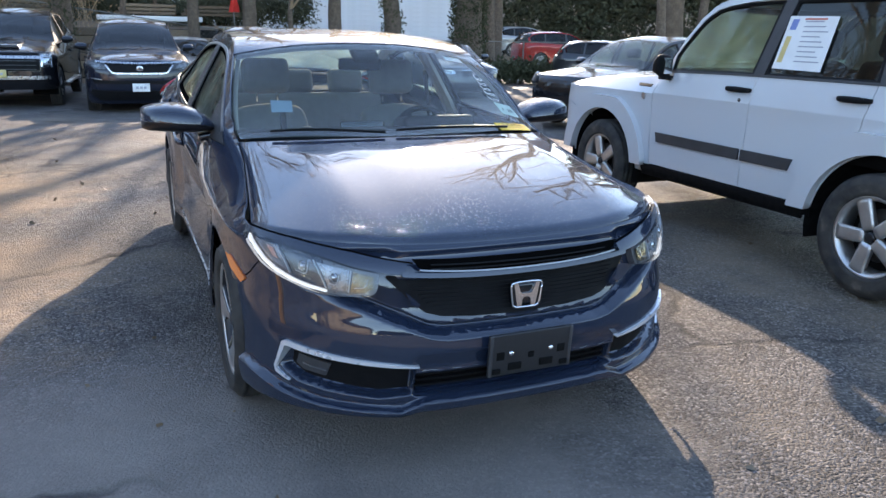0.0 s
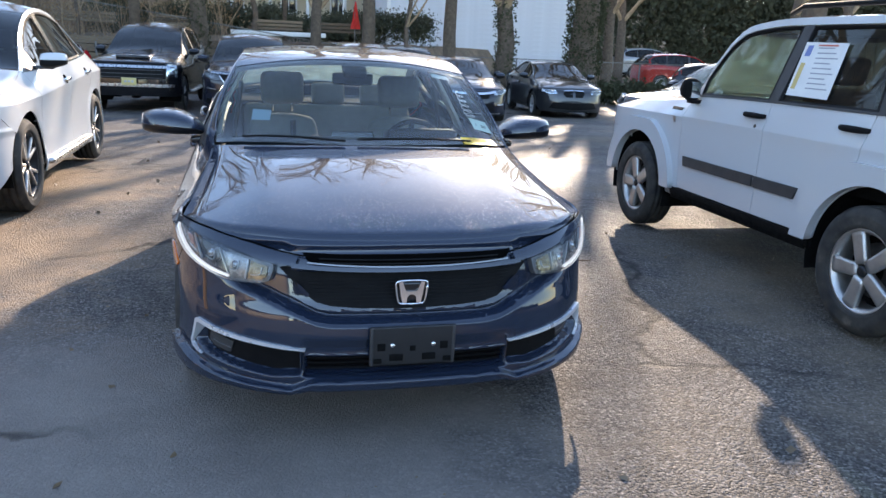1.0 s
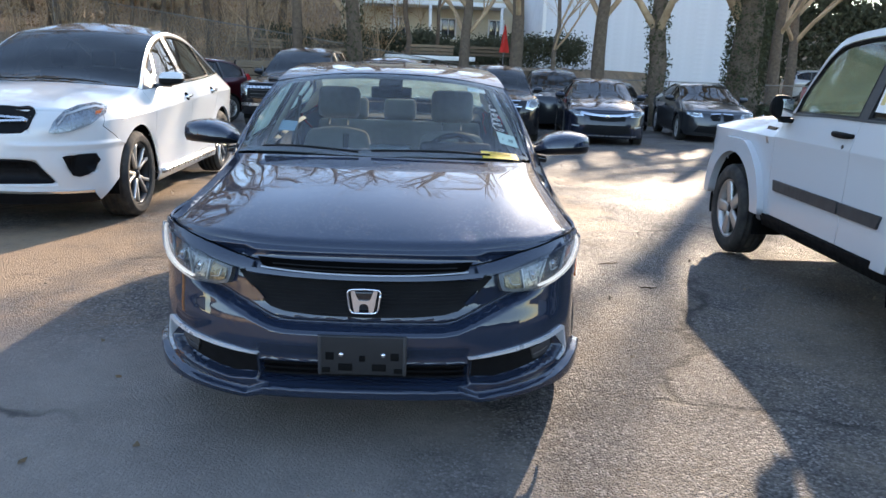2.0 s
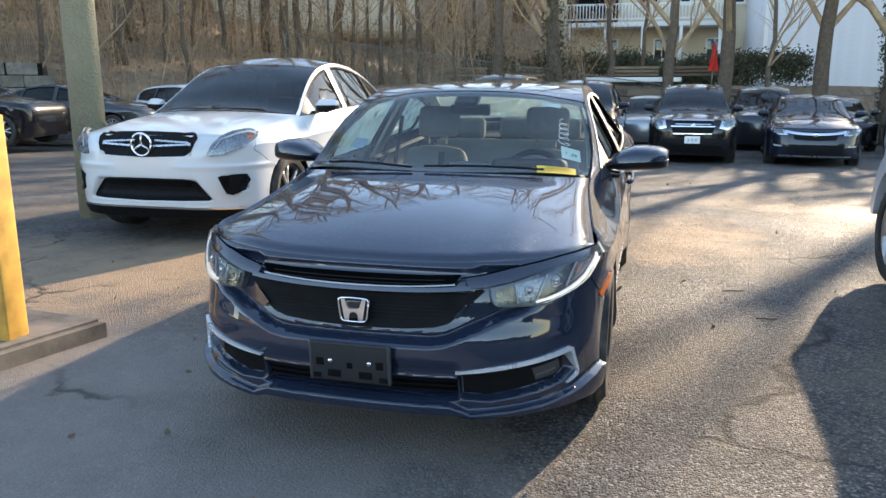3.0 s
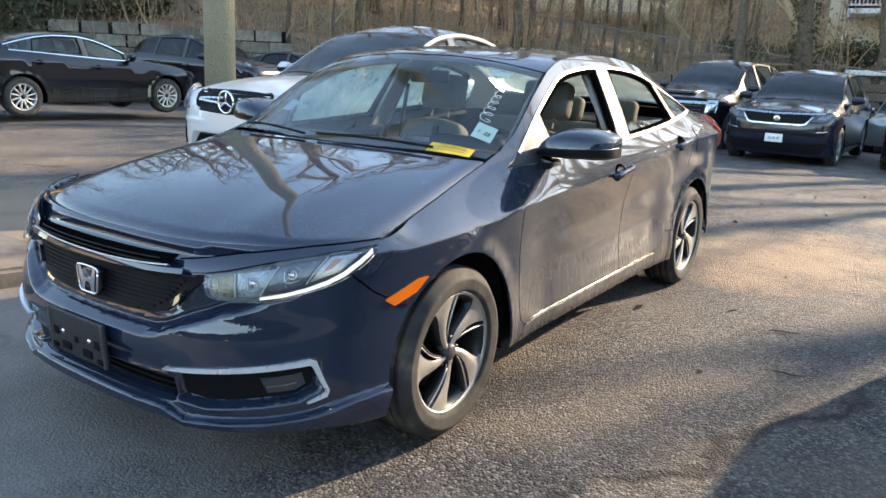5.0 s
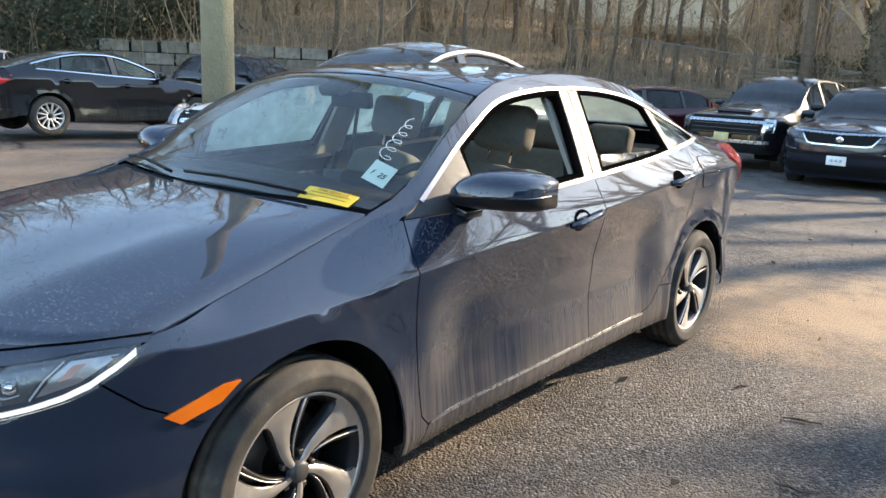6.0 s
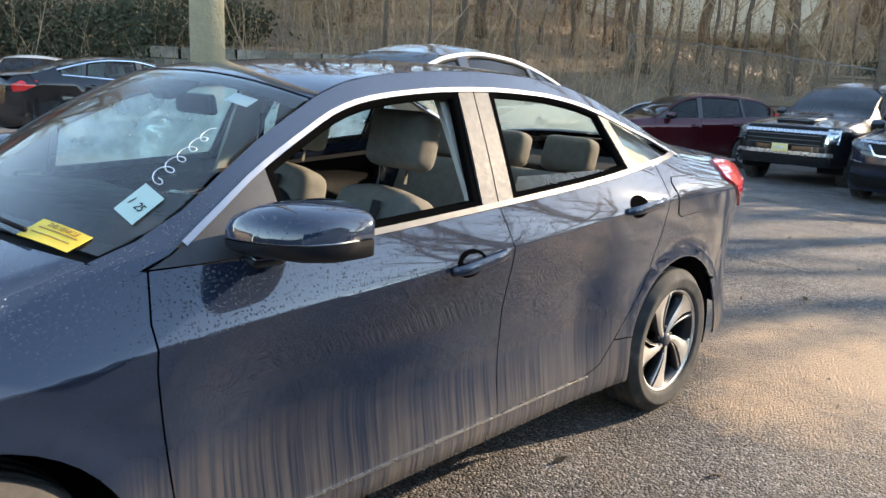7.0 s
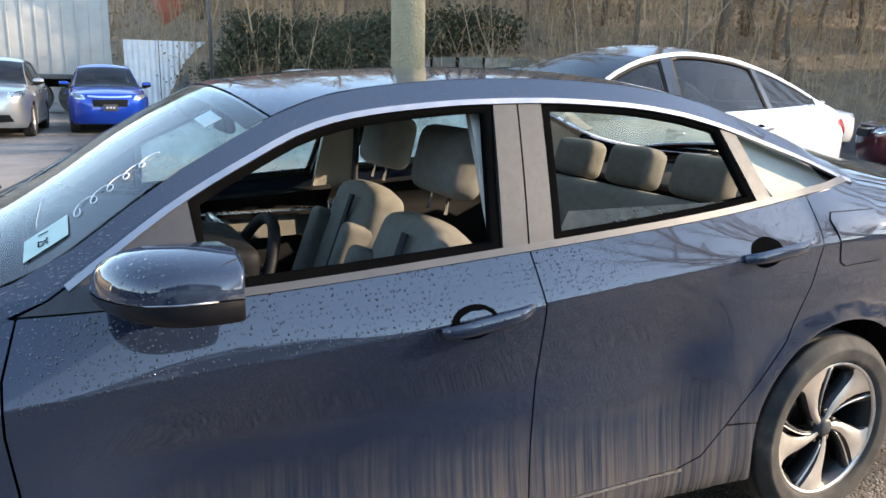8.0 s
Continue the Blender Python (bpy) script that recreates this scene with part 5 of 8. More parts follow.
def sedan_mirrors(car):
    """Wedge-shaped door mirrors: painted cap, gloss black lower shell, thin bright seam, foot and glass."""
    # along x: front edge, rear edge, top, bottom, height of the seam
    rows = [(0.795, -0.675, -0.6, 0.992, 0.95, 0.97), (0.83, -0.715, -0.585, 1.03, 0.945, 0.985), (0.87, -0.742, -0.57, 1.058, 0.944, 0.992), (0.93, -0.748, -0.555, 1.076, 0.944, 0.997), (0.99, -0.735, -0.545, 1.078, 0.947, 1.0), (1.04, -0.71, -0.545, 1.072, 0.947, 1.002), (1.078, -0.675, -0.548, 1.062, 0.951, 1.003), (1.098, -0.62, -0.552, 1.05, 0.957, 1.004)]

    rows = [(x, y0 - 0.024, y1 + 0.016, zt + 0.022, zb + 0.034, zs + 0.026) for x, y0, y1, zt, zb, zs in rows]

    def section(y0, y1, zt, zb, zs, upper):
        h = (zt - zs) if upper else (zb - zs)
        # from the front at the seam, over the cap, to the rim of the glass
        out = []
        for a in np.linspace(0, 90, 7):
            c, q = math.cos(radians(a)), math.sin(radians(a))
            out.append((y0 + (y1 - y0) * 0.62 * (1 - c**0.7 if c > 1e-6 else 1.0), zs + h * q**0.75))
        out.append((y1 - 0.01, zs + h * 0.97))
        out.append((y1, zs + h * 0.9))
        out.append((y1, zs))
        return out

    for sgn in (1, -1):
        shell = None
        for upper in (True, False):
            vs, fs = [], []
            k = 0
            for x, y0, y1, zt, zb, zs in rows:
                ring = section(y0, y1, zt, zb, zs, upper)
                k = len(ring)
                vs += [(sgn * x, y, z + (0.0015 if upper else -0.0015)) for y, z in ring]
            for i in range(len(rows) - 1):
                for j in range(k - 1):
                    fs.append((i * k + j, (i + 1) * k + j, (i + 1) * k + j + 1, i * k + j + 1))
            end = (len(rows) - 1) * k
            fs.append(tuple(end + j for j in range(k)))
            bm = bmesh.new()
            bv = [bm.verts.new(v) for v in vs]
            for f in fs:
                bm.faces.new([bv[q] for q in f])
            bmesh.ops.recalc_face_normals(bm, faces=bm.faces[:])
            mid = [f for f in bm.faces][(3 * (k - 1)) + 3]
            if (mid.normal.z < 0) == upper:
                bmesh.ops.reverse_faces(bm, faces=bm.faces[:])
            ob = part("door_mirror" if upper else "mirror_base", bm, P_SEDAN if upper else M_MIRRORBLACK, car if upper else shell)
            shell = ob if upper else shell
        tube("mirror_seam", [(sgn * (x + 0.001), y0 + 0.004 + (y1 - y0) * 0.02, zs) for x, y0, y1, zt, zb, zs in rows] + [(sgn * 1.1, -0.58, 1.03)], 0.0022, M_SATINDARK, shell, 6)
        bm = bmesh.new()
        bv = [bm.verts.new((sgn * x, y1 - 0.006, z)) for x, y0, y1, zt, zb, zs in rows for z in (zs + (zt - zs) * 0.92, zs + (zb - zs) * 0.92)]
        for i in range(len(rows) - 1):
            bm.faces.new((bv[2 * i], bv[2 * i + 1], bv[2 * i + 3], bv[2 * i + 2]))
        part("mirror_glass", bm, M_CHROME, shell, smooth=False)
        bm = bmesh.new()
        add_box(bm, (0.1, 0.09, 0.032), pose(sgn * 0.815, -0.645, 0.955, 0, sgn * 8), 0.012, 3)
        part("mirror_foot", bm, M_GLOSSBLACK, shell)


def sedan():
    car = thing("compact_sedan", "dark steel-blue four-door sedan, wet and dusty, running lights on", "car")
    sh = SEDAN
    car_body(car, sh, SEDAN_CUTS, P_SEDAN, 0.045)
    sedan_front(car, sh)
    put_wheels(car, sh, "swirl", 0.225, 0.215, 0.873)
    sedan_mirrors(car)
    handle(car, sh, 0.055, 0.855, P_SEDAN, 0.245, True, 0.11)
    handle(car, sh, 0.985, 0.943, P_SEDAN, 0.245, True, 0.11)
    wipers(car, sh, -1.01, 0.14)
    sedan_inside(car, sh)
    for mir in (False, True):
        # tail lamps wrap the corner; fuel flap on the left quarter
        def tl(y, z):
            return sh.side(y, z)
        panel("tail_lamp", [(1.74, 1.0), (1.82, 1.06), (1.98, 1.052), (2.12, 1.02), (2.16, 0.93), (2.1, 0.83), (2.0, 0.845), (1.9, 0.905), (1.82, 0.955)], tl, M_REDLENS, car, 0.04, 0, 0.01, 0.02, mir, "red tail lamp")
        edge = SEDAN_CUTS["tail_edge"]
        panel("rear_corner", edge + arc(1.35, 0.315, 0.377, 38, 0, 8) + [(1.75, 0.27), (1.95, 0.25), (2.12, 0.26), (2.2, 0.29), (2.27, 0.42), (2.3, 0.6), (2.3, 0.8), (2.3, 0.95), (2.27, 1.03), (2.1, 1.052)], sh.side, P_SEDAN, car, 0.035, 0.002, 0.0, 0.008, mir)
        panel("window_trim", strip([(y, float(sh.ze(np.array(y))) - 0.058) for y in np.linspace(-0.81, 1.44, 48)], 0.013), sh.side, M_SATINDARK, car, 0.06, 0, 0.005, 0.007, mir, "satin strip over the side windows")
        panel("sill_moulding", strip([(y, 0.297 + 0.02 * (y + 0.9) / 1.8) for y in np.linspace(-0.84, 0.72, 14)], 0.008), sh.side, M_SATIN, car, 0.1, 0, 0.004, 0.006, mir)
    flap = [(1.25, 1.03), (1.44, 1.03), (1.475, 1.01), (1.465, 0.9), (1.44, 0.877), (1.29, 0.87), (1.265, 0.885), (1.235, 1.01)]
    panel("fuel_flap", flap, sh.side, P_SEDAN, car, 0.02, 0.002, 0.003, 0.006, False)
    ring = shrink(flap, -0.0012)
    panel("fuel_flap_gap", ring.tolist(), sh.side, M_UNDER, car, 0.02, 0, 0.0012, 0.0, False)
    # stickers on the screen
    def on_screen(x, y):
        return sh.top(x, y)
    st = panel("inspection_sticker", [(0.585, -0.885), (0.68, -0.885), (0.665, -0.8), (0.57, -0.8)], on_screen, M_TEAL, car, 0.06, 0, 0.001, 0.0005, label="pale teal inspection sticker printed 1 25")
    yl = panel("warning_sticker", [(0.489, -1.064), (0.672, -1.022), (0.66, -0.962), (0.477, -1.0)], on_screen, M_YELLOW, car, 0.06, 0, 0.003, 0.001, label="yellow warning sticker with printed lines")
    def text_on(body, x, y, size, mat, parent, along=(1, 0)):
        cu = bpy.data.curves.new("lettering", "FONT")
        cu.body, cu.size, cu.extrude, cu.align_x, cu.align_y = body, size, 0.0004, "CENTER", "CENTER"
        ob = new("lettering", cu)
        p = Vector([float(v) for v in sh.top(np.array(x), np.array(y))])
        dx = Vector([float(v) for v in sh.top(np.array(x + 0.01 * along[0]), np.array(y + 0.01 * along[1]))]) - p
        dy = Vector([float(v) for v in sh.top(np.array(x - 0.01 * along[1]), np.array(y + 0.01 * along[0]))]) - p
        X = dx.normalized()
        Z = X.cross(dy).normalized()
        Y = Z.cross(X)
        m = Matrix((X, Y, Z)).transposed().to_4x4()
        m.translation = p + Z * 0.0045
        me = bpy.data.meshes.new_from_object(ob)
        bpy.data.objects.remove(ob)
        me.transform(m)
        return finish("lettering", me, mat, parent)
    text_on("1  25", 0.625, -0.848, 0.032, M_BLACK, st)
    text_on("THIS VEHICLE", 0.575, -0.993, 0.019, M_PRINT, yl, (0.98, 0.2))
    for i in range(2):
        panel("print_line", strip([(0.504 + 0.14 * t, -1.02 - 0.017 * i + 0.03 * t) for t in (0, 0.5, 1)], 0.0035), on_screen, M_PRINT, yl, 0.06, 0, 0.0045, 0.0)
    # grease-pencil scrawl on the screen, as plain strokes
    sc = []
    for q in range(61):
        t = q / 60
        w_ = t * 2 * math.pi * 5
        sc.append((0.585 - 0.03 * t + 0.03 * math.sin(w_) * (1 - 0.45 * t), -0.79 + 0.17 * t + 0.014 * math.cos(w_)))
    pts = [tuple(float(v) for v in sh.top(np.array(x), np.array(y))) for x, y in sc]
    tube("chalk_stroke", [(x, y, z + 0.001) for x, y, z in pts], 0.0014, M_PAPER, car, 5)
    panel("roof_sticker", [(0.43, -0.515), (0.53, -0.505), (0.525, -0.465), (0.425, -0.475)], on_screen, M_PAPER, car, 0.06, 0, -0.006, 0.0)
    panel("roof_sticker", [(-0.56, -0.84), (-0.47, -0.87), (-0.46, -0.80), (-0.55, -0.77)], on_screen, M_STICKBLUE, car, 0.06, 0, -0.006, 0.0, label="pale blue sticker inside the screen")
    return car


M_BRACKET = simple("bracket_plastic", (0.017, 0.017, 0.018), 0.55, var=0.1)
M_YELLOW = simple("yellow_sticker", (0.8, 0.52, 0.03), 0.5, var=0.05)
M_PRINT = simple("brown_print", (0.3, 0.13, 0.02), 0.6, var=0.05)
M_STICKBLUE = simple("pale_blue_sticker", (0.22, 0.3, 0.36), 0.5, var=0.05)
sedan()


# ---- the other parked cars ----
def warp(pts, sy, sz, sx=None):
    return [(p[0] * sy, *( [p[1] * sx, p[2] * sz] if sx else [p[1] * sz])) for p in pts]


SUV = dict(
    edge=[(-1.85, 0.84, 0.95), (-1.4, 0.82, 1.01), (-1.05, 0.77, 1.06), (-0.95, 0.76, 1.09), (-0.6, 0.69, 1.31), (-0.3, 0.645, 1.48), (0, 0.62, 1.575), (0.5, 0.61, 1.62), (1.2, 0.61, 1.6), (1.7, 0.62, 1.53), (1.95, 0.645, 1.4), (2.15, 0.68, 1.2), (2.25, 0.7, 1.05)],
    centre=[(-1.2, 1.09), (-0.95, 1.14), (-0.5, 1.4), (-0.1, 1.6), (0.4, 1.68), (1.2, 1.67), (1.75, 1.6), (1.95, 1.5), (2.15, 1.27), (2.25, 1.1)],
    nose=[(0.2, -2.18), (0.35, -2.25), (0.55, -2.29), (0.8, -2.27), (0.93, -2.2), (1.02, -2.1)],
    tail=[(0.25, 2.25), (0.45, 2.36), (0.8, 2.37), (1.05, 2.33), (1.3, 2.27), (1.6, 2.1)],
    crease=[(-2.3, 0.86), (-1.33, 0.87), (0, 0.92), (1.3, 0.97), (2.3, 0.98)],
    belt=[(-0.98, 1.06), (0, 1.095), (1, 1.135), (1.9, 1.19)])
SUV_CUTS = dict(
    hood_z=0.94, cowl=-0.97, cowl_bow=0.12, rail=0.035, door_a=[(-0.93, 1.06), (-0.95, 0.85), (-0.92, 0.5), (-0.88, 0.33)],
    door_b=[(0.15, 1.1), (0.17, 0.85), (0.16, 0.36)], door_c=[(1.18, 1.15), (1.17, 0.95), (1.08, 0.7), (0.93, 0.5), (0.82, 0.37)],
    nose_seam=[(-1.66, 0.62), (-1.8, 0.72), (-1.95, 0.82), (-1.9, 0.93)], tail_edge=[(2.0, 1.2), (1.95, 0.95), (1.8, 0.75), (1.7, 0.6)],
    win_f=-0.6, win_r=1.9, win_q=1.16, qlean=0.03, ws_top=-0.08, roof_end=1.74, bl_base=2.17, deck_end=2.24)
SEDAN_D = dict(
    edge=[(-1.75, 0.79, 0.785), (-1.4, 0.775, 0.868), (-1.0, 0.725, 0.955), (-0.93, 0.71, 0.98), (-0.6, 0.655, 1.105), (-0.3, 0.615, 1.235), (0, 0.585, 1.335), (0.3, 0.572, 1.383), (0.6, 0.57, 1.383), (0.9, 0.573, 1.35), (1.2, 0.585, 1.282), (1.5, 0.615, 1.195), (1.8, 0.655, 1.11), (2.05, 0.68, 1.065), (2.3, 0.64, 1.04)],
    centre=[(-1.1, 0.985), (-0.9, 1.055), (-0.5, 1.235), (-0.1, 1.385), (0.3, 1.425), (0.65, 1.415), (0.95, 1.375), (1.2, 1.315), (1.75, 1.15), (1.85, 1.128), (2.1, 1.11), (2.32, 1.075)],
    nose=[(0.15, -2.15), (0.22, -2.22), (0.42, -2.25), (0.58, -2.23), (0.72, -2.18), (0.785, -2.1), (0.83, -2.05)],
    tail=[(0.2, 2.28), (0.35, 2.36), (0.6, 2.37), (0.8, 2.36), (1.0, 2.33), (1.1, 2.3)],
    crease=[(-2.3, 0.755), (-1.35, 0.765), (0.07, 0.84), (1.0, 0.9), (2.3, 0.93)],
    belt=[(-0.95, 0.945), (-0.45, 0.963), (0.24, 1.003), (1.085, 1.06), (1.8, 1.1)])


def scaled(base, L, W, H, wb, R, n=3.0, lamp_y=None, arch=None, sill=0.2, sl=4.6, sw=1.77, sh_=1.42, ax=1.35, **o):
    sy, sx, sz = L / sl, W / sw, H / sh_
    d = dict(edge=warp(base["edge"], sy, sz, sx), centre=warp(base["centre"], sy, sz), nose=[(z * sz, y * sy) for z, y in base["nose"]], tail=[(z * sz, y * sy) for z, y in base["tail"]], crease=warp(base["crease"], sy, sz), belt=warp(base["belt"], sy, sz))
    return Shape(**d, a=W / 2 - 0.01, axf=-wb / 2, axr=wb / 2, nf=n, nr=n + 0.4, lamp_y=base["edge"][0][0] * sy, hubz=R - 0.003, arch=arch or R + 0.055, sill=sill, **o), sy, sz


def cut_scaled(cuts, sy, sz, sh, **o):
    d = dict(cuts)
    if cuts is SEDAN_CUTS:
        cuts = dict(cuts, ws_top=-0.12, win_f=-0.56, win_r=1.46, win_q=1.06, qlean=0.05)
        d = dict(cuts, rail=0.032, blean=0.0, split_pillar=False, seal=0.022, pillar=0.052, pillar_mat=M_TRIM, sail_mat=M_TRIM, quarter_mat=M_TRIM)
    for key in ("door_a", "door_b", "door_c", "nose_seam", "tail_edge"):
        d[key] = [(y * sy, z * sz) for y, z in cuts[key]]
    for key in ("cowl", "win_f", "win_r", "win_q", "ws_top", "roof_end", "bl_base", "deck_end", "qlean", "cowl_bow"):
        d[key] = cuts[key] * sy
    d["hood_z"] = cuts["hood_z"] * sz
    d.update(hood_curve=pchip([(0, 0), (0.15, 0.3), (0.4, 0.62), (0.7, 0.86), (1, 1)]), nose_arch=135, tail_arch=45, sill_arch=164, sill_rear=cuts.get("sill_rear", 0.46) * sz)
    d.pop("chin", None)
    for key in ("tail_skin", "glass_right", "glass_q"):
        d.pop(key, None)
    d.pop("open", None)
    s = sh.sill
    d["chin"] = [(1.1, s + 0.02), (0.7, s + 0.02), (0.3, s + 0.03), (0, s + 0.03)]
    d.update(o)
    # seams keep clear of the arches
    seam = []
    for y, z in d["nose_seam"]:
        r = math.hypot(y - sh.axf, z - sh.hubz)
        if r < sh.arch + 0.01:
            y, z = sh.axf + (y - sh.axf) * (sh.arch + 0.012) / r, sh.hubz + (z - sh.hubz) * (sh.arch + 0.012) / r
        seam.append((y, z))
    d["nose_seam"] = seam
    d["nose_arch"] = math.degrees(math.atan2(seam[0][1] - sh.hubz, seam[0][0] - sh.axf))
    te = d["tail_edge"]
    d["tail_arch"] = math.degrees(math.atan2(te[-1][1] - sh.hubz, te[-1][0] - sh.axr))
    dc = []
    for y, z in d["door_c"]:
        r = math.hypot(y - sh.axr, z - sh.hubz)
        if r < sh.arch + 0.03:
            y, z = sh.axr + (y - sh.axr) * (sh.arch + 0.03) / r, sh.hubz + (z - sh.hubz) * (sh.arch + 0.03) / r
        dc.append((y, z))
    d["door_c"] = dc
    return d


def dark_cabin(car, sh, k, mat=None):
    """Plain dark inside: floor, dashboard, seat backs with headrests."""
    m = mat or M_FABRICDARK
    zb = float(sh.belt(np.array(0.0)))
    w = float(sh.x(np.array(0.0), np.array(zb))) * 2 - 0.1
    box("cabin_floor", (w, k["roof_end"] - k["cowl"], 0.08), pose(0, (k["roof_end"] + k["cowl"]) / 2, zb - 0.42), M_UNDER, car, 0.01)
    box("dashboard", (w, 0.45, 0.3), pose(0, k["cowl"] + 0.3, zb - 0.18), M_BLACK, car, 0.08, segs=3)
    for y in (k["door_b"][0][0] - 0.05, k["door_c"][0][0] - 0.1):
        for x in (-0.36, 0.36):
            s = box("seat_back", (0.48, 0.16, 0.62), pose(x, y, zb - 0.2, -16), m, car, 0.06, segs=3)
            box("headrest", (0.26, 0.11, 0.18), pose(x, y + 0.1, zb + 0.22, -12), m, s, 0.045, segs=3)


def lamps(car, sh, half, drl=None, housing=None):
    for sg in (1, -1):
        hl = panel("headlamp", [(sg * s, z) for s, z in half], sh.front, housing or M_LAMPDARK, car, 0.08, 0, 0.014, 0.03)
        c = np.mean(np.array(half), axis=0)
        inner = [(c[0] + (s - c[0]) * 0.62, c[1] + (z - c[1]) * 0.6) for s, z in half]
        panel("lamp_reflector", [(sg * s, z) for s, z in inner], sh.front, M_BOWL, hl, 0.08, 0, 0.02, 0.006)
        cov = panel("lamp_cover", [(sg * s, z) for s, z in half], sh.front, M_LENS, hl, 0.08, 0, 0.032, 0.018)
        cov.visible_shadow = False


def face(car, sh, half, mat, off=0.018, name="grille", thick=0.03):
    poly = half + [(-s, z) for s, z in half[::-1] if abs(s) > 1e-6]
    return panel(name, poly, sh.front, mat, car, 0.08, 0, off, thick)


def bars(car, sh, z0, z1, n, w, mat, h=0.012, off=0.028, name="grille_bar"):
    for z in np.linspace(z0, z1, n):
        panel(name, strip([(s, z) for s in np.linspace(-w, w, 9)], h), sh.front, mat, car, 0.1, 0, off, 0.01)


def plate(car, sh, z, mat, front=True, dz=0.0):
    y = (float(sh.nose(np.array(z))) - 0.02) if front else (float(sh.tail(np.array(z))) + 0.02)
    p = box("number_plate", (0.305, 0.008, 0.152), pose(0, y, z), mat, car, 0.003)
    for x in (-0.07, 0.0, 0.07):
        box("plate_bar", (0.045, 0.004, 0.045), pose(x, y + (-0.005 if front else 0.005), z), M_PLATEBAR, p, 0.001)
    return p


def tail_lamps(car, sh, half):
    for mir in (False, True):
        panel("tail_lamp", half, sh.side, M_REDLENS, car, 0.08, 0, 0.008, 0.012, mir)


def badge(car, sh, z, r=0.055, mat=None):
    y = float(sh.nose(np.array(z))) - 0.018
    lathe("badge", [(0.0005, 0.006), (r * 0.6, 0.008), (r, 0.004), (r * 1.05, -0.006)], mat or M_CHROME, car, pose(0, y, z, 0, 0, -90), 20)


def add_car(name, label, base, cuts, dims, mat, at, style="multi", glass_mat=None, step=0.11, roof_mat=None, n=3.0, rimk=0.68, group="", sill=0.2, ws=None, **o):
    """A parked car of the given length, width, height, wheelbase and tyre radius, at a pose."""
    L, W, H, wb, R = dims
    g = glass_mat or M_TINT
    suv = base is SUV
    sh, sy, sz = scaled(base, L, W, H, wb, R, n, sill=sill, **(dict(sl=4.65, sw=1.84, sh_=1.68) if suv else {}))
    k = cut_scaled(cuts, sy, sz, sh, glass=(g, g), ws_mat=ws or g, bl_mat=g, **o)
    car = thing(name, label, "car" if name != "pickup_truck" else "truck", None, group)
    car_body(car, sh, k, mat, step, roof_mat)
    put_wheels(car, sh, style, R * rimk, 0.225, W / 2 - 0.025)
    dark_cabin(car, sh, k)
    zb = float(sh.belt(np.array(k["win_f"])))
    mirror_pod(car, sh, k["win_f"] - 0.02, zb + 0.07, mat, (0.22, 0.13, 0.16), M_GLOSSBLACK, W / 2 + 0.15)
    for key, dy in (("door_b", -0.14), ("door_c", -0.13)):
        y = k[key][0][0] + dy
        handle(car, sh, y, float(sh.crease(np.array(y))) + 0.0, o.get("handle_mat", mat), 0.2, True)
    car.matrix_world = at
    return car, sh, k


LOT = "parked cars in the lot"
SLOPE = lambda y: -0.025 * max(0.0, y - 4.0)


def at(x, y, turn, z=None):
    return pose(x, y, SLOPE(y) if z is None else z, 0, 0, turn)


# white coupe-roofed SUV beside the sedan
def coupe_relief(s, z):
    top = step01((0.5 - s) / 0.04) * step01((z - 0.79) / 0.03) * step01((0.995 - z) / 0.02)
    low = step01((np.interp(z, [0.40, 0.5, 0.6], [0.72, 0.63, 0.54]) - s) / 0.05) * step01((z - 0.395) / 0.03) * step01((0.605 - z) / 0.03)
    side = step01((s - 0.82) / 0.06) * step01((1.17 - s) / 0.06) * step01((z - 0.48) / 0.04) * step01((0.63 - z) / 0.03)
    brow = step01((z - 0.67) / 0.03) * step01((0.74 - z) / 0.03) * step01((s - 0.25) / 0.2)
    return 0.03 * top + 0.06 * low + 0.06 * side - 0.012 * brow


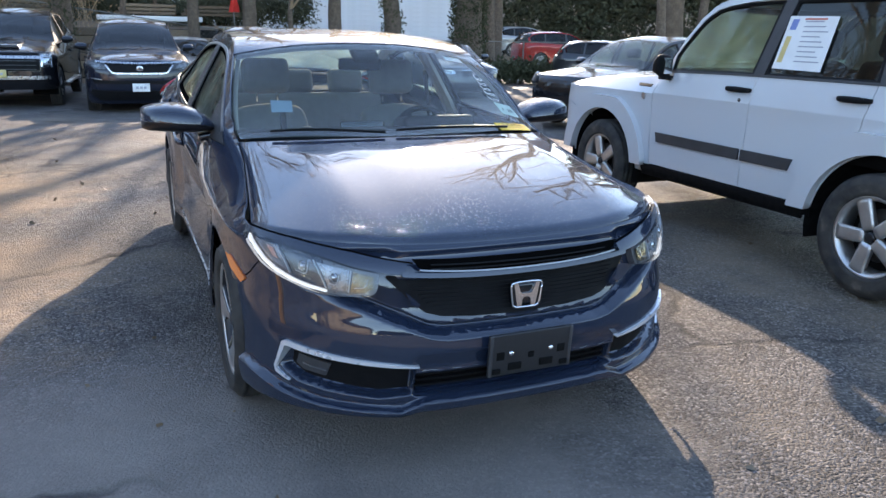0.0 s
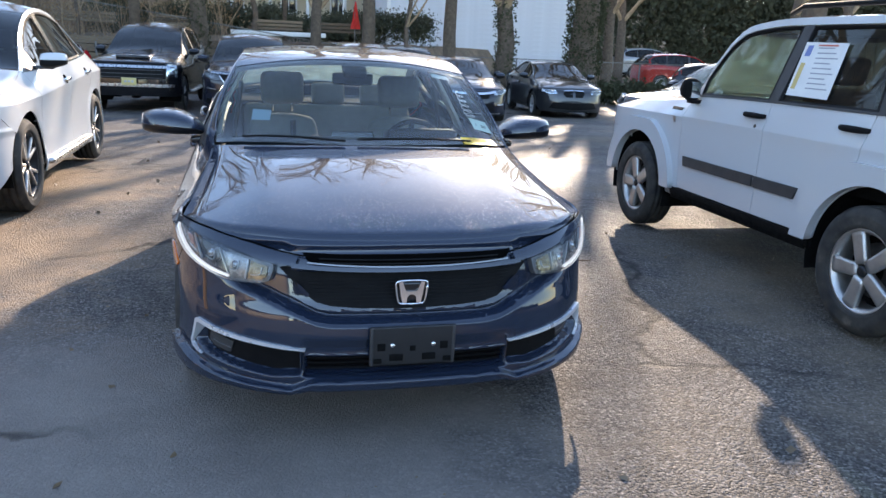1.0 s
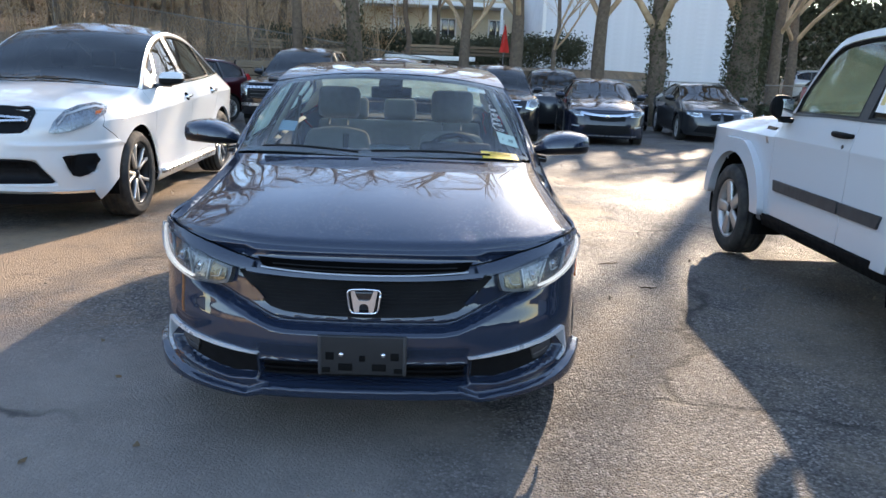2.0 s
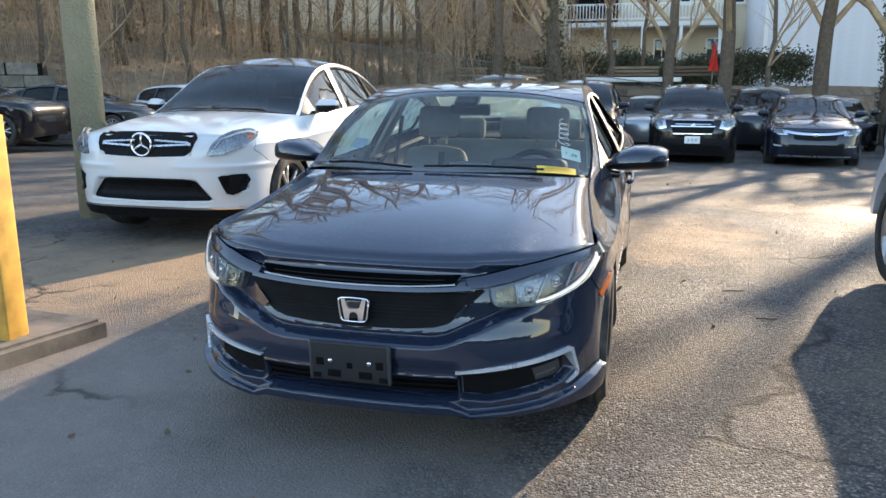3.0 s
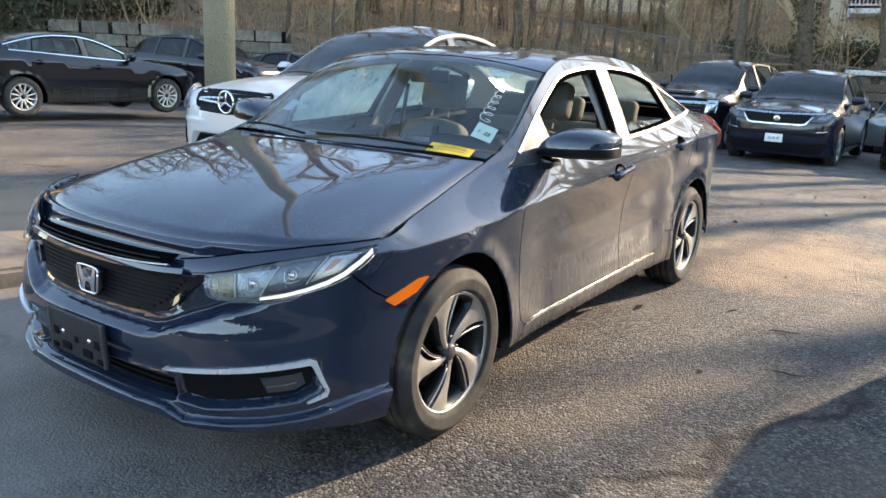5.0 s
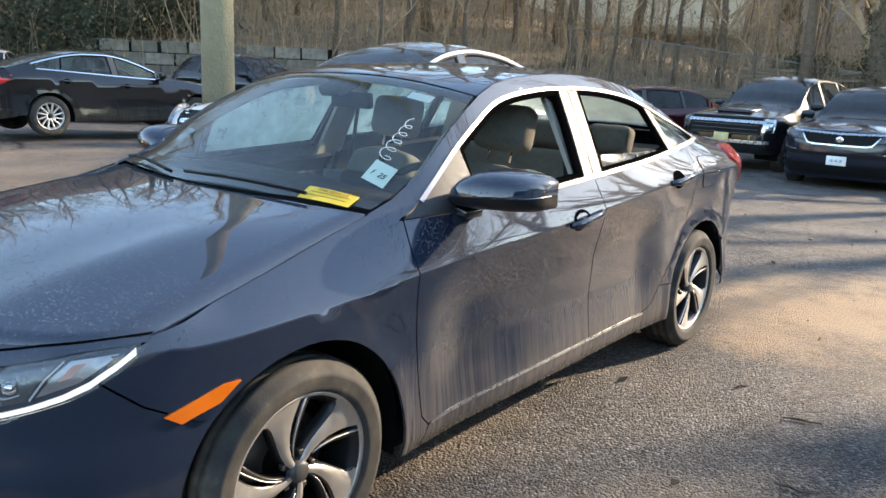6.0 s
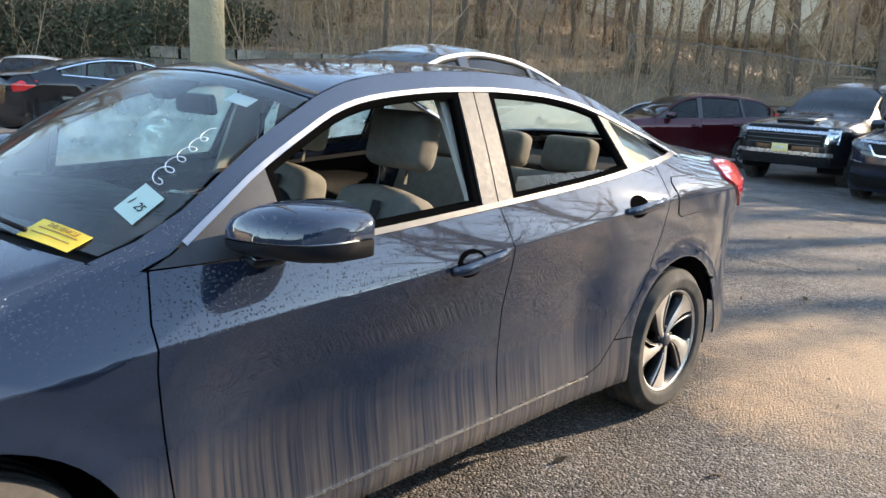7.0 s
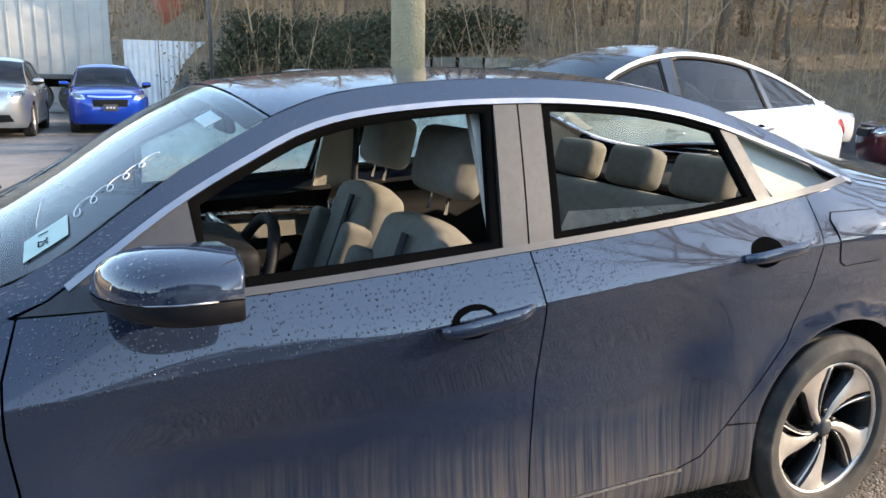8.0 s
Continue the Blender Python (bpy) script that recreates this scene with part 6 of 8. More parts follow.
def coupe_suv():
    cuts = dict(SUV_CUTS, win_r=1.82, win_q=1.1, roof_end=1.1, bl_base=2.05, deck_end=2.26)
    base = dict(SUV)
    sh_edge = [(-1.85, 0.84, 0.93), (-1.4, 0.82, 1.0), (-1.05, 0.78, 1.05), (-0.95, 0.765, 1.08), (-0.6, 0.69, 1.29), (-0.3, 0.645, 1.46), (0, 0.62, 1.56), (0.4, 0.61, 1.605), (0.8, 0.61, 1.58), (1.2, 0.615, 1.5), (1.6, 0.63, 1.37), (1.9, 0.655, 1.24), (2.1, 0.68, 1.15), (2.25, 0.68, 1.1)]
    ctr = [(-1.2, 1.085), (-0.95, 1.14), (-0.5, 1.39), (-0.1, 1.585), (0.35, 1.675), (0.75, 1.65), (1.1, 1.58), (1.5, 1.45), (1.9, 1.29), (2.05, 1.22), (2.26, 1.16)]
    L, W, H, wb, R = 4.88, 2.0, 1.735, 2.915, 0.38
    base.update(edge=sh_edge, centre=ctr, tail=[(0.25, 2.25), (0.45, 2.36), (0.8, 2.38), (1.05, 2.36), (1.15, 2.3)])
    sh, sy, sz = scaled(base, L, W, H, wb, R, 3.2, sill=0.22, sl=4.65, sw=1.84, sh_=1.68, relief=coupe_relief)
    k = cut_scaled(cuts, sy, sz, sh, glass=(M_TINT, M_TINT), ws_mat=M_TINT, bl_mat=M_TINT, belt_mat=M_CHROME, pillar_mat=M_GLOSSBLACK, hood_rib=0.014)
    car = thing("coupe_suv", "white coupe-roofed SUV with black roof and dark spoked wheels", "car", None, LOT)
    k["tail_skin"] = [(2.37, 1.1), (2.42, 0.98), (2.43, 0.8), (2.42, 0.5), (2.35, 0.34)]
    car_body(car, sh, k, P_PEARL, 0.06, M_GLOSSBLACK)
    for mir in (False, True):
        panel("rear_corner", k["tail_edge"] + arc(sh.axr, sh.hubz, sh.arch + 0.003, 36, 0, 8) + [(1.96, 0.31), (2.2, 0.28), (2.35, 0.34), (2.42, 0.5), (2.43, 0.8), (2.42, 0.98), (2.37, 1.1), (2.22, 1.2)], sh.side, P_PEARL, car, 0.05, 0.002, 0.0, 0.008, mir)
    put_wheels(car, sh, "star", 0.275, 0.27, W / 2 - 0.02)
    dark_cabin(car, sh, k)
    mirror_pod(car, sh, -0.66, 1.19, P_PEARL, (0.21, 0.12, 0.145), M_GLOSSBLACK, W / 2 + 0.14)
    handle(car, sh, 0.06, 1.0, M_CHROME, 0.22)
    handle(car, sh, 1.06, 1.03, M_CHROME, 0.22)
    g = face(car, sh, [(0, 1.0), (0.3, 0.995), (0.5, 0.985), (0.53, 0.95), (0.49, 0.84), (0.42, 0.8), (0, 0.785)], M_BLACK, 0.008)
    for sg in (1, -1):
        for dz in (0.022, -0.022):
            panel("grille_wing", strip([(sg * s, 0.892 + dz * (1 - 0.75 * (s - 0.1) / 0.38)) for s in np.linspace(0.1, 0.48, 9)], 0.014), sh.front, M_SATIN, car, 0.08, 0, 0.03, 0.02)
    yo = float(sh.nose(np.array(0.9))) - 0.04
    em = new("emblem")
    em.parent = car
    tube("emblem_ring", [(0.098 * math.cos(a), yo, 0.895 + 0.098 * math.sin(a)) for a in np.linspace(0, 2 * math.pi, 33)], 0.011, M_CHROME, em, 8)
    for a in (90, 210, 330):
        tube("emblem_spoke", [(0, yo, 0.895), (0.09 * math.cos(radians(a)), yo, 0.895 + 0.09 * math.sin(radians(a)))], 0.01, M_CHROME, em, 6, taper=[0.014, 0.006])
    face(car, sh, [(0, 0.6), (0.4, 0.595), (0.52, 0.575), (0.62, 0.48), (0.68, 0.42), (0.62, 0.405), (0, 0.4)], M_BLACK, 0.012, "lower_intake")
    bars(car, sh, 0.43, 0.56, 4, 0.45, M_BLACK, 0.014, 0.022, "intake_bar")
    for sg in (1, -1):
        panel("side_intake", [(sg * s, z) for s, z in [(0.78, 0.615), (0.95, 0.635), (1.14, 0.635), (1.19, 0.58), (1.12, 0.49), (0.93, 0.455), (0.86, 0.47)]], sh.front, M_BLACK, car, 0.08, 0, 0.014, 0.03)
    panel("splitter", strip([(s, 0.345 - 0.01 * s * s) for s in np.linspace(-1.05, 1.05, 25)], 0.018), sh.front, M_CHROME, car, 0.08, 0, 0.02, 0.02)
    face(car, sh, [(0, 0.332), (0.6, 0.332), (1.05, 0.32), (1.1, 0.25), (0, 0.24)], M_BLACK, 0.016, "lower_valance")
    lamp = ([(0.66, 0.805), (0.7, 0.88), (0.78, 0.955), (0.9, 0.99), (1.08, 1.01), (1.25, 0.985), (1.22, 0.935), (1.05, 0.86), (0.85, 0.81), (0.7, 0.795), (0.66, 0.805)])[:-1]
    lamps(car, sh, lamp, housing=M_BOWL)
    for sg in (1, -1):
        panel("lamp_guide", [(sg * s, z) for s, z in strip([(0.74, 0.86), (0.8, 0.93), (0.95, 0.968), (1.1, 0.985), (1.2, 0.97)], 0.014)], sh.front, M_DRLSOFT, car, 0.05, 0, 0.03, 0.006)
        panel("lamp_amber", [(sg * s, z) for s, z in [(1.1, 0.95), (1.19, 0.97), (1.16, 0.94), (1.1, 0.925)]], sh.front, M_AMBER, car, 0.08, 0, 0.024, 0.003)
    tail_lamps(car, sh, [(2.13, 1.07), (2.26, 1.1), (2.36, 1.07), (2.4, 0.98), (2.38, 0.93), (2.2, 0.98)])
    # running boards
    for sg in (1, -1):
        box("running_board", (0.14, 1.85, 0.05), pose(sg * 0.96, 0, 0.33), M_SATIN, car, 0.02)
    wipers(car, sh, k["cowl"], k["cowl_bow"])
    car.matrix_world = at(-3.33, 3.49, 0.6, 0.0)


coupe_suv()


# boxy white SUV on the other side
def boxy_suv():
    e = [(-2.0, 0.8, 0.98), (-1.5, 0.79, 1.06), (-1.05, 0.775, 1.1), (-0.8, 0.77, 1.135), (-0.55, 0.745, 1.42), (-0.35, 0.73, 1.61), (-0.2, 0.725, 1.675), (0.3, 0.722, 1.715), (1.2, 0.722, 1.715), (2.0, 0.725, 1.675), (2.12, 0.73, 1.5), (2.2, 0.72, 1.2), (2.24, 0.74, 1.1)]
    c = [(-1.1, 1.12), (-0.85, 1.16), (-0.55, 1.45), (-0.2, 1.70), (0.3, 1.755), (1.5, 1.755), (2.0, 1.72), (2.1, 1.6), (2.2, 1.25), (2.25, 1.15)]
    sh = Shape(edge=e, centre=c, nose=[(0.3, -2.12), (0.5, -2.2), (0.8, -2.2), (0.98, -2.16), (1.05, -2.1)], tail=[(0.3, 2.2), (0.5, 2.28), (0.9, 2.28), (1.2, 2.25), (1.7, 2.15)],
        crease=[(-2.3, 0.98), (-1.35, 0.985), (0, 1.0), (2.3, 1.0)], belt=[(-0.85, 1.15), (0, 1.18), (1.0, 1.19), (2.1, 1.195)], a=0.885, axf=-1.35, axr=1.35, nf=6, nr=8, rise=1.0, lamp_y=-2.0, hollow=0.008, flare=0.0, arch=0.455, hubz=0.36, sill=0.34)
    k = dict(hood_z=1.0, hood_curve=pchip([(0, 0), (0.1, 0.5), (0.4, 0.8), (1, 1)]), cowl=-0.8, cowl_bow=0.08, rail=0.045,
        door_a=[(-0.72, 1.155), (-0.73, 0.9), (-0.72, 0.6), (-0.7, 0.44)], blean=0.1, door_b=[(0.3, 1.185), (0.29, 0.8), (0.28, 0.44)], door_c=[(1.2, 1.19), (1.16, 0.95), (1.08, 0.76), (0.94, 0.62), (0.89, 0.5), (0.86, 0.44)],
        sill_rear=0.5, sill_arch=171, nose_arch=120, nose_seam=[(-1.57, 0.74), (-1.8, 0.78), (-2.02, 0.85), (-2.03, 0.95)], tail_edge=[(2.15, 1.13), (2.12, 0.95), (1.9, 0.75), (1.74, 0.6)], tail_arch=32,
        win_f=-0.62, win_r=2.04, win_q=1.2, qlean=0.0, pane_shadow=True, glass=(M_SEMI, M_TINT), ws_mat=M_SEMI, ws_top=-0.28, roof_end=2.0, bl_base=2.18, deck_end=2.22, pillar=0.045, pillar_mat=M_TRIM, sail_mat=P_WHITE, rail_mat=P_WHITE, sill_mat=M_BLACK, chin=[(1.1, 0.4), (0.6, 0.4), (0, 0.4)])
    car = thing("boxy_suv", "boxy white SUV with black trim, paper in its window", "car", None, LOT)
    car_body(car, sh, k, P_WHITE, 0.07)
    put_wheels(car, sh, "five", 0.235, 0.235, 0.925, R=0.36)
    dark_cabin(car, sh, k)
    # arch flares: thick mouldings that stand out round the wheels
    for ya in (-1.35, 1.35):
        for mir in (False, True):
            ring = arc(ya, 0.36, 0.462, 8, 172, 26) + arc(ya, 0.36, 0.6, 174, 6, 26)
            ring = [(y, min(z, 0.93)) for y, z in ring]
            panel("arch_flare", ring, sh.side, P_WHITE, car, 0.05, 0, 0.05, 0.06, mir)
    for mir in (False, True):
        panel("door_moulding", [(-0.64, 0.70), (0.26, 0.70), (0.26, 0.622), (-0.62, 0.622)], sh.side, M_TRIM, car, 0.2, 0.002, 0.016, 0.02, mir, "dark grey moulding along the door")
        panel("door_moulding", [(0.28, 0.70), (0.72, 0.70), (0.69, 0.622), (0.28, 0.622)], sh.side, M_TRIM, car, 0.2, 0.002, 0.016, 0.02, mir)
        panel("wing_vent", [(-0.98, 1.055), (-0.79, 1.055), (-0.8, 1.035), (-0.96, 1.035)], sh.side, M_BLACK, car, 0.2, 0, 0.004, 0.006, mir)
        panel("sill_trim", [(-0.8, 0.435), (0.83, 0.435), (0.83, 0.35), (-0.8, 0.35)], sh.side, M_BLACK, car, 0.2, 0, 0.012, 0.02, mir)
    mirror_pod(car, sh, -0.6, 1.2, M_BLACK, (0.16, 0.1, 0.19), M_BLACK, 1.005)
    for y, z in ((0.17, 1.09), (1.08, 1.1)):
        handle(car, sh, y, z, M_BLACK, 0.23, False, 0.0)
    lk = lathe("door_lock", [(0.0005, 0.005), (0.012, 0.004), (0.014, 0)], M_DISC, car, pose(float(sh.x(np.array(0.2), np.array(1.02))), 0.2, 1.02), 14)
    rg = panel("nose_badge", [(-0.86, 0.99), (-0.82, 0.99), (-0.82, 0.94), (-0.86, 0.94)], sh.side, M_SATIN, car, 0.2, 0, 0.003, 0.003)
    pw = panel("window_paper", [(0.40, 1.24), (0.78, 1.235), (0.80, 1.56), (0.43, 1.565)], sh.side, M_PAPER, car, 0.2, 0, 0.004, 0.002, label="white printed sheet taped in the window")
    for i in range(9):
        z = 1.53 - i * 0.03
        panel("print_line", strip([(0.56, z), (0.70 + 0.05 * ((i * 7) % 3) / 2, z)], 0.007), sh.side, M_GREYINK, pw, 0.3, 0, 0.0055, 0.0)
    panel("print_block", [(0.425, 1.28), (0.465, 1.28), (0.485, 1.44), (0.445, 1.44)], sh.side, M_BUFFINK, pw, 0.3, 0, 0.0055, 0.0)
    panel("print_block", [(0.45, 1.48), (0.5, 1.48), (0.51, 1.545), (0.46, 1.545)], sh.side, M_BLUEINK, pw, 0.3, 0, 0.0055, 0.0)
    panel("print_block", [(0.55, 1.54), (0.72, 1.54), (0.72, 1.55), (0.55, 1.55)], sh.side, M_REDINK, pw, 0.3, 0, 0.0055, 0.0)
    for sg in (1, -1):
        tube("roof_rail", [(sg * 0.58, y, 1.755 + (0.045 if 0.1 < y < 1.8 else 0.0)) for y in (0.0, 0.12, 0.9, 1.78, 1.92)], 0.018, M_BLACK, car, 8)
    face(car, sh, [(0, 0.95), (0.5, 0.95), (0.48, 0.75), (0, 0.75)], M_BLACK)
    tail_lamps(car, sh, [(2.1, 1.1), (2.2, 1.1), (2.2, 0.8), (2.12, 0.8)])
    car.matrix_world = pose(3.57, -0.12, 0.02, 0, 0, 179.1)


M_GREYINK = simple("grey_print", (0.35, 0.35, 0.38), 0.8, var=0.05)
M_BUFFINK = simple("buff_print", (0.65, 0.5, 0.2), 0.8, var=0.05)
M_BLUEINK = simple("blue_print", (0.2, 0.25, 0.5), 0.8, var=0.05)
M_REDINK = simple("red_print", (0.6, 0.15, 0.1), 0.8, var=0.05)
boxy_suv()
PICK = dict(SUV_CUTS)

# row of cars facing the sedan across the lot
c, sh, k = add_car("pickup_truck", "dark blue pickup with chrome grille bar and white plate", SUV, SUV_CUTS, (5.2, 1.99, 1.79, 3.18, 0.38), P_NAVY, at(-0.63, 13.9, -0.7), "five", group=LOT, n=4.0, ws=M_TINT)
face(c, sh, [(0, 0.965), (0.5, 0.965), (0.62, 0.93), (0.5, 0.78), (0, 0.76)], M_BLACK)
panel("grille_bright_bar", strip([(s, 0.955 + 0.03 * abs(s)) for s in np.linspace(-0.85, 0.85, 17)], 0.03), sh.front, M_SATIN, c, 0.1, 0, 0.03, 0.02)
panel("grille_bright_bar", strip([(-0.62, 0.93), (-0.5, 0.80), (-0.42, 0.785), (0, 0.78), (0.42, 0.785), (0.5, 0.80), (0.62, 0.93)], 0.026), sh.front, M_SATIN, c, 0.1, 0, 0.03, 0.02)
badge(c, sh, 0.87, 0.06)
lamps(c, sh, [(0.58, 0.86), (0.66, 0.955), (0.9, 0.99), (1.12, 1.0), (1.14, 0.95), (0.85, 0.86)], housing=M_LAMPDARK)
face(c, sh, [(0, 0.655), (0.8, 0.66), (0.98, 0.69), (0.95, 0.61), (0.7, 0.6), (0, 0.6)], M_BLACK)
face(c, sh, [(0, 0.47), (0.7, 0.47), (1.0, 0.5), (1.1, 0.42), (0.8, 0.3), (0, 0.3)], M_BLACK, 0.018, "lower_intake")
for sg in (1, -1):
    panel("bumper_strip", strip([(sg * 0.72, 0.67), (sg * 1.0, 0.695)], 0.012), sh.front, M_SATIN, c, 0.1, 0, 0.03, 0.02)
plate(c, sh, 0.53, M_PLATE)

c, sh, k = add_car("pickup_truck", "large black pickup with chrome bumper and hood scoop", SUV, SUV_CUTS, (6.0, 2.06, 2.02, 3.95, 0.42), P_BLACK, at(-3.0, 15.97, -3.5), "dark", group=LOT, n=5.0, sill=0.4, rimk=0.6)
face(c, sh, [(0, 1.12), (0.75, 1.12), (0.78, 0.8), (0, 0.78)], M_BLACK)
bars(c, sh, 0.82, 1.06, 4, 0.7, M_TRIM)
panel("grille_bright_bar", strip([(s, 1.04) for s in np.linspace(-0.8, 0.8, 13)], 0.05), sh.front, M_SATIN, c, 0.1, 0, 0.03, 0.02)
panel("chrome_bumper", strip([(s, 0.66) for s in np.linspace(-1.0, 1.0, 13)], 0.06), sh.front, M_SATIN, c, 0.1, 0, 0.05, 0.03)
lamps(c, sh, [(0.8, 0.86), (0.8, 1.1), (1.1, 1.1), (1.1, 0.86)], housing=M_REFLECTOR)
box("hood_scoop", (0.7, 0.9, 0.07), pose(0, -2.1, 1.26, 3), P_BLACK, c, 0.03)
for sg in (1, -1):
    box("side_step", (0.14, 2.4, 0.05), pose(sg * 1.0, 0.2, 0.45), M_SATIN, c, 0.02)
plate(c, sh, 0.74, M_PLATEYEL).location.y -= 0.06

c, sh, k = add_car("compact_suv", "black compact SUV with split chrome grille and white plate", SUV, SUV_CUTS, (4.75, 1.84, 1.7, 2.86, 0.35), P_BLACK, at(1.93, 14.29, -1.9), group=LOT, n=3.6)
for z0, z1, w in ((0.87, 0.95, 0.42), (0.68, 0.83, 0.45)):
    face(c, sh, [(0, z1), (w, z1), (w - 0.06, z0), (0, z0)], M_BLACK)
    ln = [(-w, z1), (w, z1), (w - 0.06, z0), (-w + 0.06, z0), (-w, z1)]
    panel("grille_frame", strip(ln[:2], 0.02), sh.front, M_CHROME, c, 0.1, 0, 0.02, 0.012)
    panel("grille_frame", strip(ln[2:4], 0.02), sh.front, M_CHROME, c, 0.1, 0, 0.02, 0.012)
badge(c, sh, 0.85, 0.05, M_SATIN)
lamps(c, sh, [(0.55, 0.8), (0.6, 0.95), (0.85, 1.0), (1.1, 0.98), (1.0, 0.84), (0.75, 0.76)], housing=M_REFLECTOR)
face(c, sh, [(0, 0.46), (0.6, 0.46), (0.7, 0.33), (0, 0.31)], M_BLACK, 0.018, "lower_intake")
plate(c, sh, 0.56, M_PLATE)
for sg in (1, -1):
    tube("roof_rail", [(sg * 0.56, y, 1.66) for y in (0.1, 0.6, 1.2, 1.6)], 0.016, M_SATIN, c, 6)

c, sh, k = add_car("family_sedan", "black mid-size sedan with chrome grille wing and fog strips", SEDAN_D, SEDAN_CUTS, (4.85, 1.85, 1.46, 2.78, 0.34), P_NAVY, at(4.45, 14.3, -6.3), group=LOT)
face(c, sh, [(0, 0.74), (0.45, 0.75), (0.4, 0.6), (0, 0.58)], M_BLACK)
panel("grille_bright_bar", strip([(s, 0.7 + 0.12 * s * s) for s in np.linspace(-0.62, 0.62, 17)], 0.045), sh.front, M_CHROME, c, 0.1, 0, 0.02, 0.015)
badge(c, sh, 0.68, 0.05)
lamps(c, sh, [(0.55, 0.68), (0.62, 0.76), (1.05, 0.8), (1.1, 0.76), (0.8, 0.68)], housing=M_REFLECTOR)
face(c, sh, [(0, 0.5), (0.5, 0.5), (0.6, 0.34), (0, 0.3)], M_BLACK, 0.018, "lower_intake")
for sg in (1, -1):
    panel("fog_strip", strip([(sg * s, 0.46 + 0.03 * (s - 0.65)) for s in (0.7, 0.85, 1.0)], 0.025), sh.front, M_DRLSOFT, c, 0.1, 0, 0.012, 0.01)
panel("chin_strip", strip([(s, 0.27) for s in np.linspace(-0.8, 0.8, 13)], 0.02), sh.front, M_SATIN, c, 0.1, 0, 0.02, 0.015)

c, sh, k = add_car("executive_sedan", "dark grey executive sedan with twin kidney-shaped grilles", SEDAN_D, SEDAN_CUTS, (4.94, 1.87, 1.48, 2.97, 0.35), P_GREY, at(7.79, 16.42, -6.2), group=LOT)
for sg in (1, -1):
    panel("grille", [(sg * s, z) for s, z in [(0.03, 0.76), (0.26, 0.75), (0.3, 0.68), (0.22, 0.6), (0.04, 0.6)]], sh.front, M_BLACK, c, 0.1, 0, 0.01, 0.012)
    panel("grille_frame", [(sg * s, z) for s, z in strip([(0.03, 0.765), (0.27, 0.755)], 0.018)], sh.front, M_CHROME, c, 0.1, 0, 0.02, 0.012)
lamps(c, sh, [(0.48, 0.68), (0.52, 0.76), (1.0, 0.78), (1.05, 0.72), (0.7, 0.67)], housing=M_REFLECTOR)
face(c, sh, [(0, 0.45), (0.6, 0.47), (0.75, 0.32), (0, 0.28)], M_BLACK, 0.018, "lower_intake")

add_car("hatchback", "pale blue hatchback parked behind the front row", SUV, SUV_CUTS, (4.2, 1.75, 1.5, 2.6, 0.31), P_SILVER, at(0.95, 19.6, 0), group=LOT, glass_mat=M_TINT)
add_car("minivan", "dark grey minivan parked behind the front row", SUV, SUV_CUTS, (5.0, 1.95, 1.78, 3.0, 0.35), P_GREY, at(4.2, 19.8, -4), group=LOT)
add_car("sedan", "black sedan parked behind the front row", SEDAN_D, SEDAN_CUTS, (4.8, 1.82, 1.46, 2.75, 0.33), P_BLACK, at(6.3, 20.5, -4), group=LOT)

# black car behind the boxy SUV
c, sh, k = add_car("crossover", "black crossover parked beyond the boxy SUV", SUV, SUV_CUTS, (4.4, 1.8, 1.52, 2.65, 0.33), P_BLACK, at(7.5, 7.0, -76.0), group=LOT, glass_mat=M_SEMI)
lamps(c, sh, [(0.55, 0.75), (0.62, 0.84), (1.05, 0.88), (1.08, 0.8), (0.8, 0.74)])

# towards the wooded bank
c, sh, k = add_car("luxury_sedan", "black luxury sedan with bright many-spoked wheels", SEDAN_D, SEDAN_CUTS, (4.9, 1.82, 1.45, 2.82, 0.335), P_BLACK, at(-11.94, 4.67, 179.5, 0.1), "multi", group=LOT, glass_mat=M_SEMI, belt_mat=M_CHROME, step=0.09)
tail_lamps(c, sh, [(1.95, 1.0), (2.2, 0.99), (2.32, 0.92), (2.3, 0.82), (2.15, 0.84), (2.0, 0.92)])
lamps(c, sh, [(0.6, 0.7), (0.66, 0.77), (1.08, 0.8), (1.1, 0.74), (0.8, 0.69)])
for mir in (False, True):
    panel("window_surround", strip([(y, float(sh.ze(np.array(y))) - 0.036) for y in np.linspace(-0.6, 1.6, 24)], 0.02), sh.side, M_CHROME, c, 0.1, 0, 0.008, 0.008, mir)
add_car("off_roader", "black off-road vehicle parked against the bank", SUV, SUV_CUTS, (4.5, 1.85, 1.75, 2.9, 0.38), P_BLACK, at(-15.0, 10.3, 100, 0.0), "dark", group=LOT, n=6.0)
add_car("sedan", "black sedan parked against the bank", SEDAN_D, SEDAN_CUTS, (4.8, 1.82, 1.46, 2.75, 0.33), P_BLACK, at(-17.5, 6.6, 110, 0.05), group=LOT)
add_car("sedan", "dark grey sedan parked against the bank", SEDAN_D, SEDAN_CUTS, (4.8, 1.82, 1.44, 2.75, 0.33), P_GREY, at(-14.2, 13.2, 100, 0.0), group=LOT)
add_car("hatchback", "white hatchback parked against the bank", SUV, SUV_CUTS, (4.4, 1.8, 1.55, 2.65, 0.33), P_WHITE, at(-11.8, 15.5, 80, -0.1), group=LOT)
c, sh, k = add_car("compact_suv", "maroon compact SUV with red tail lamps", SUV, SUV_CUTS, (4.55, 1.82, 1.66, 2.62, 0.35), P_MAROON, at(-6.5, 15.3, -38), "multi", group=LOT)
tail_lamps(c, sh, [(2.0, 1.25), (2.12, 1.25), (2.25, 1.0), (2.25, 0.85), (2.1, 0.9), (2.02, 1.05)])
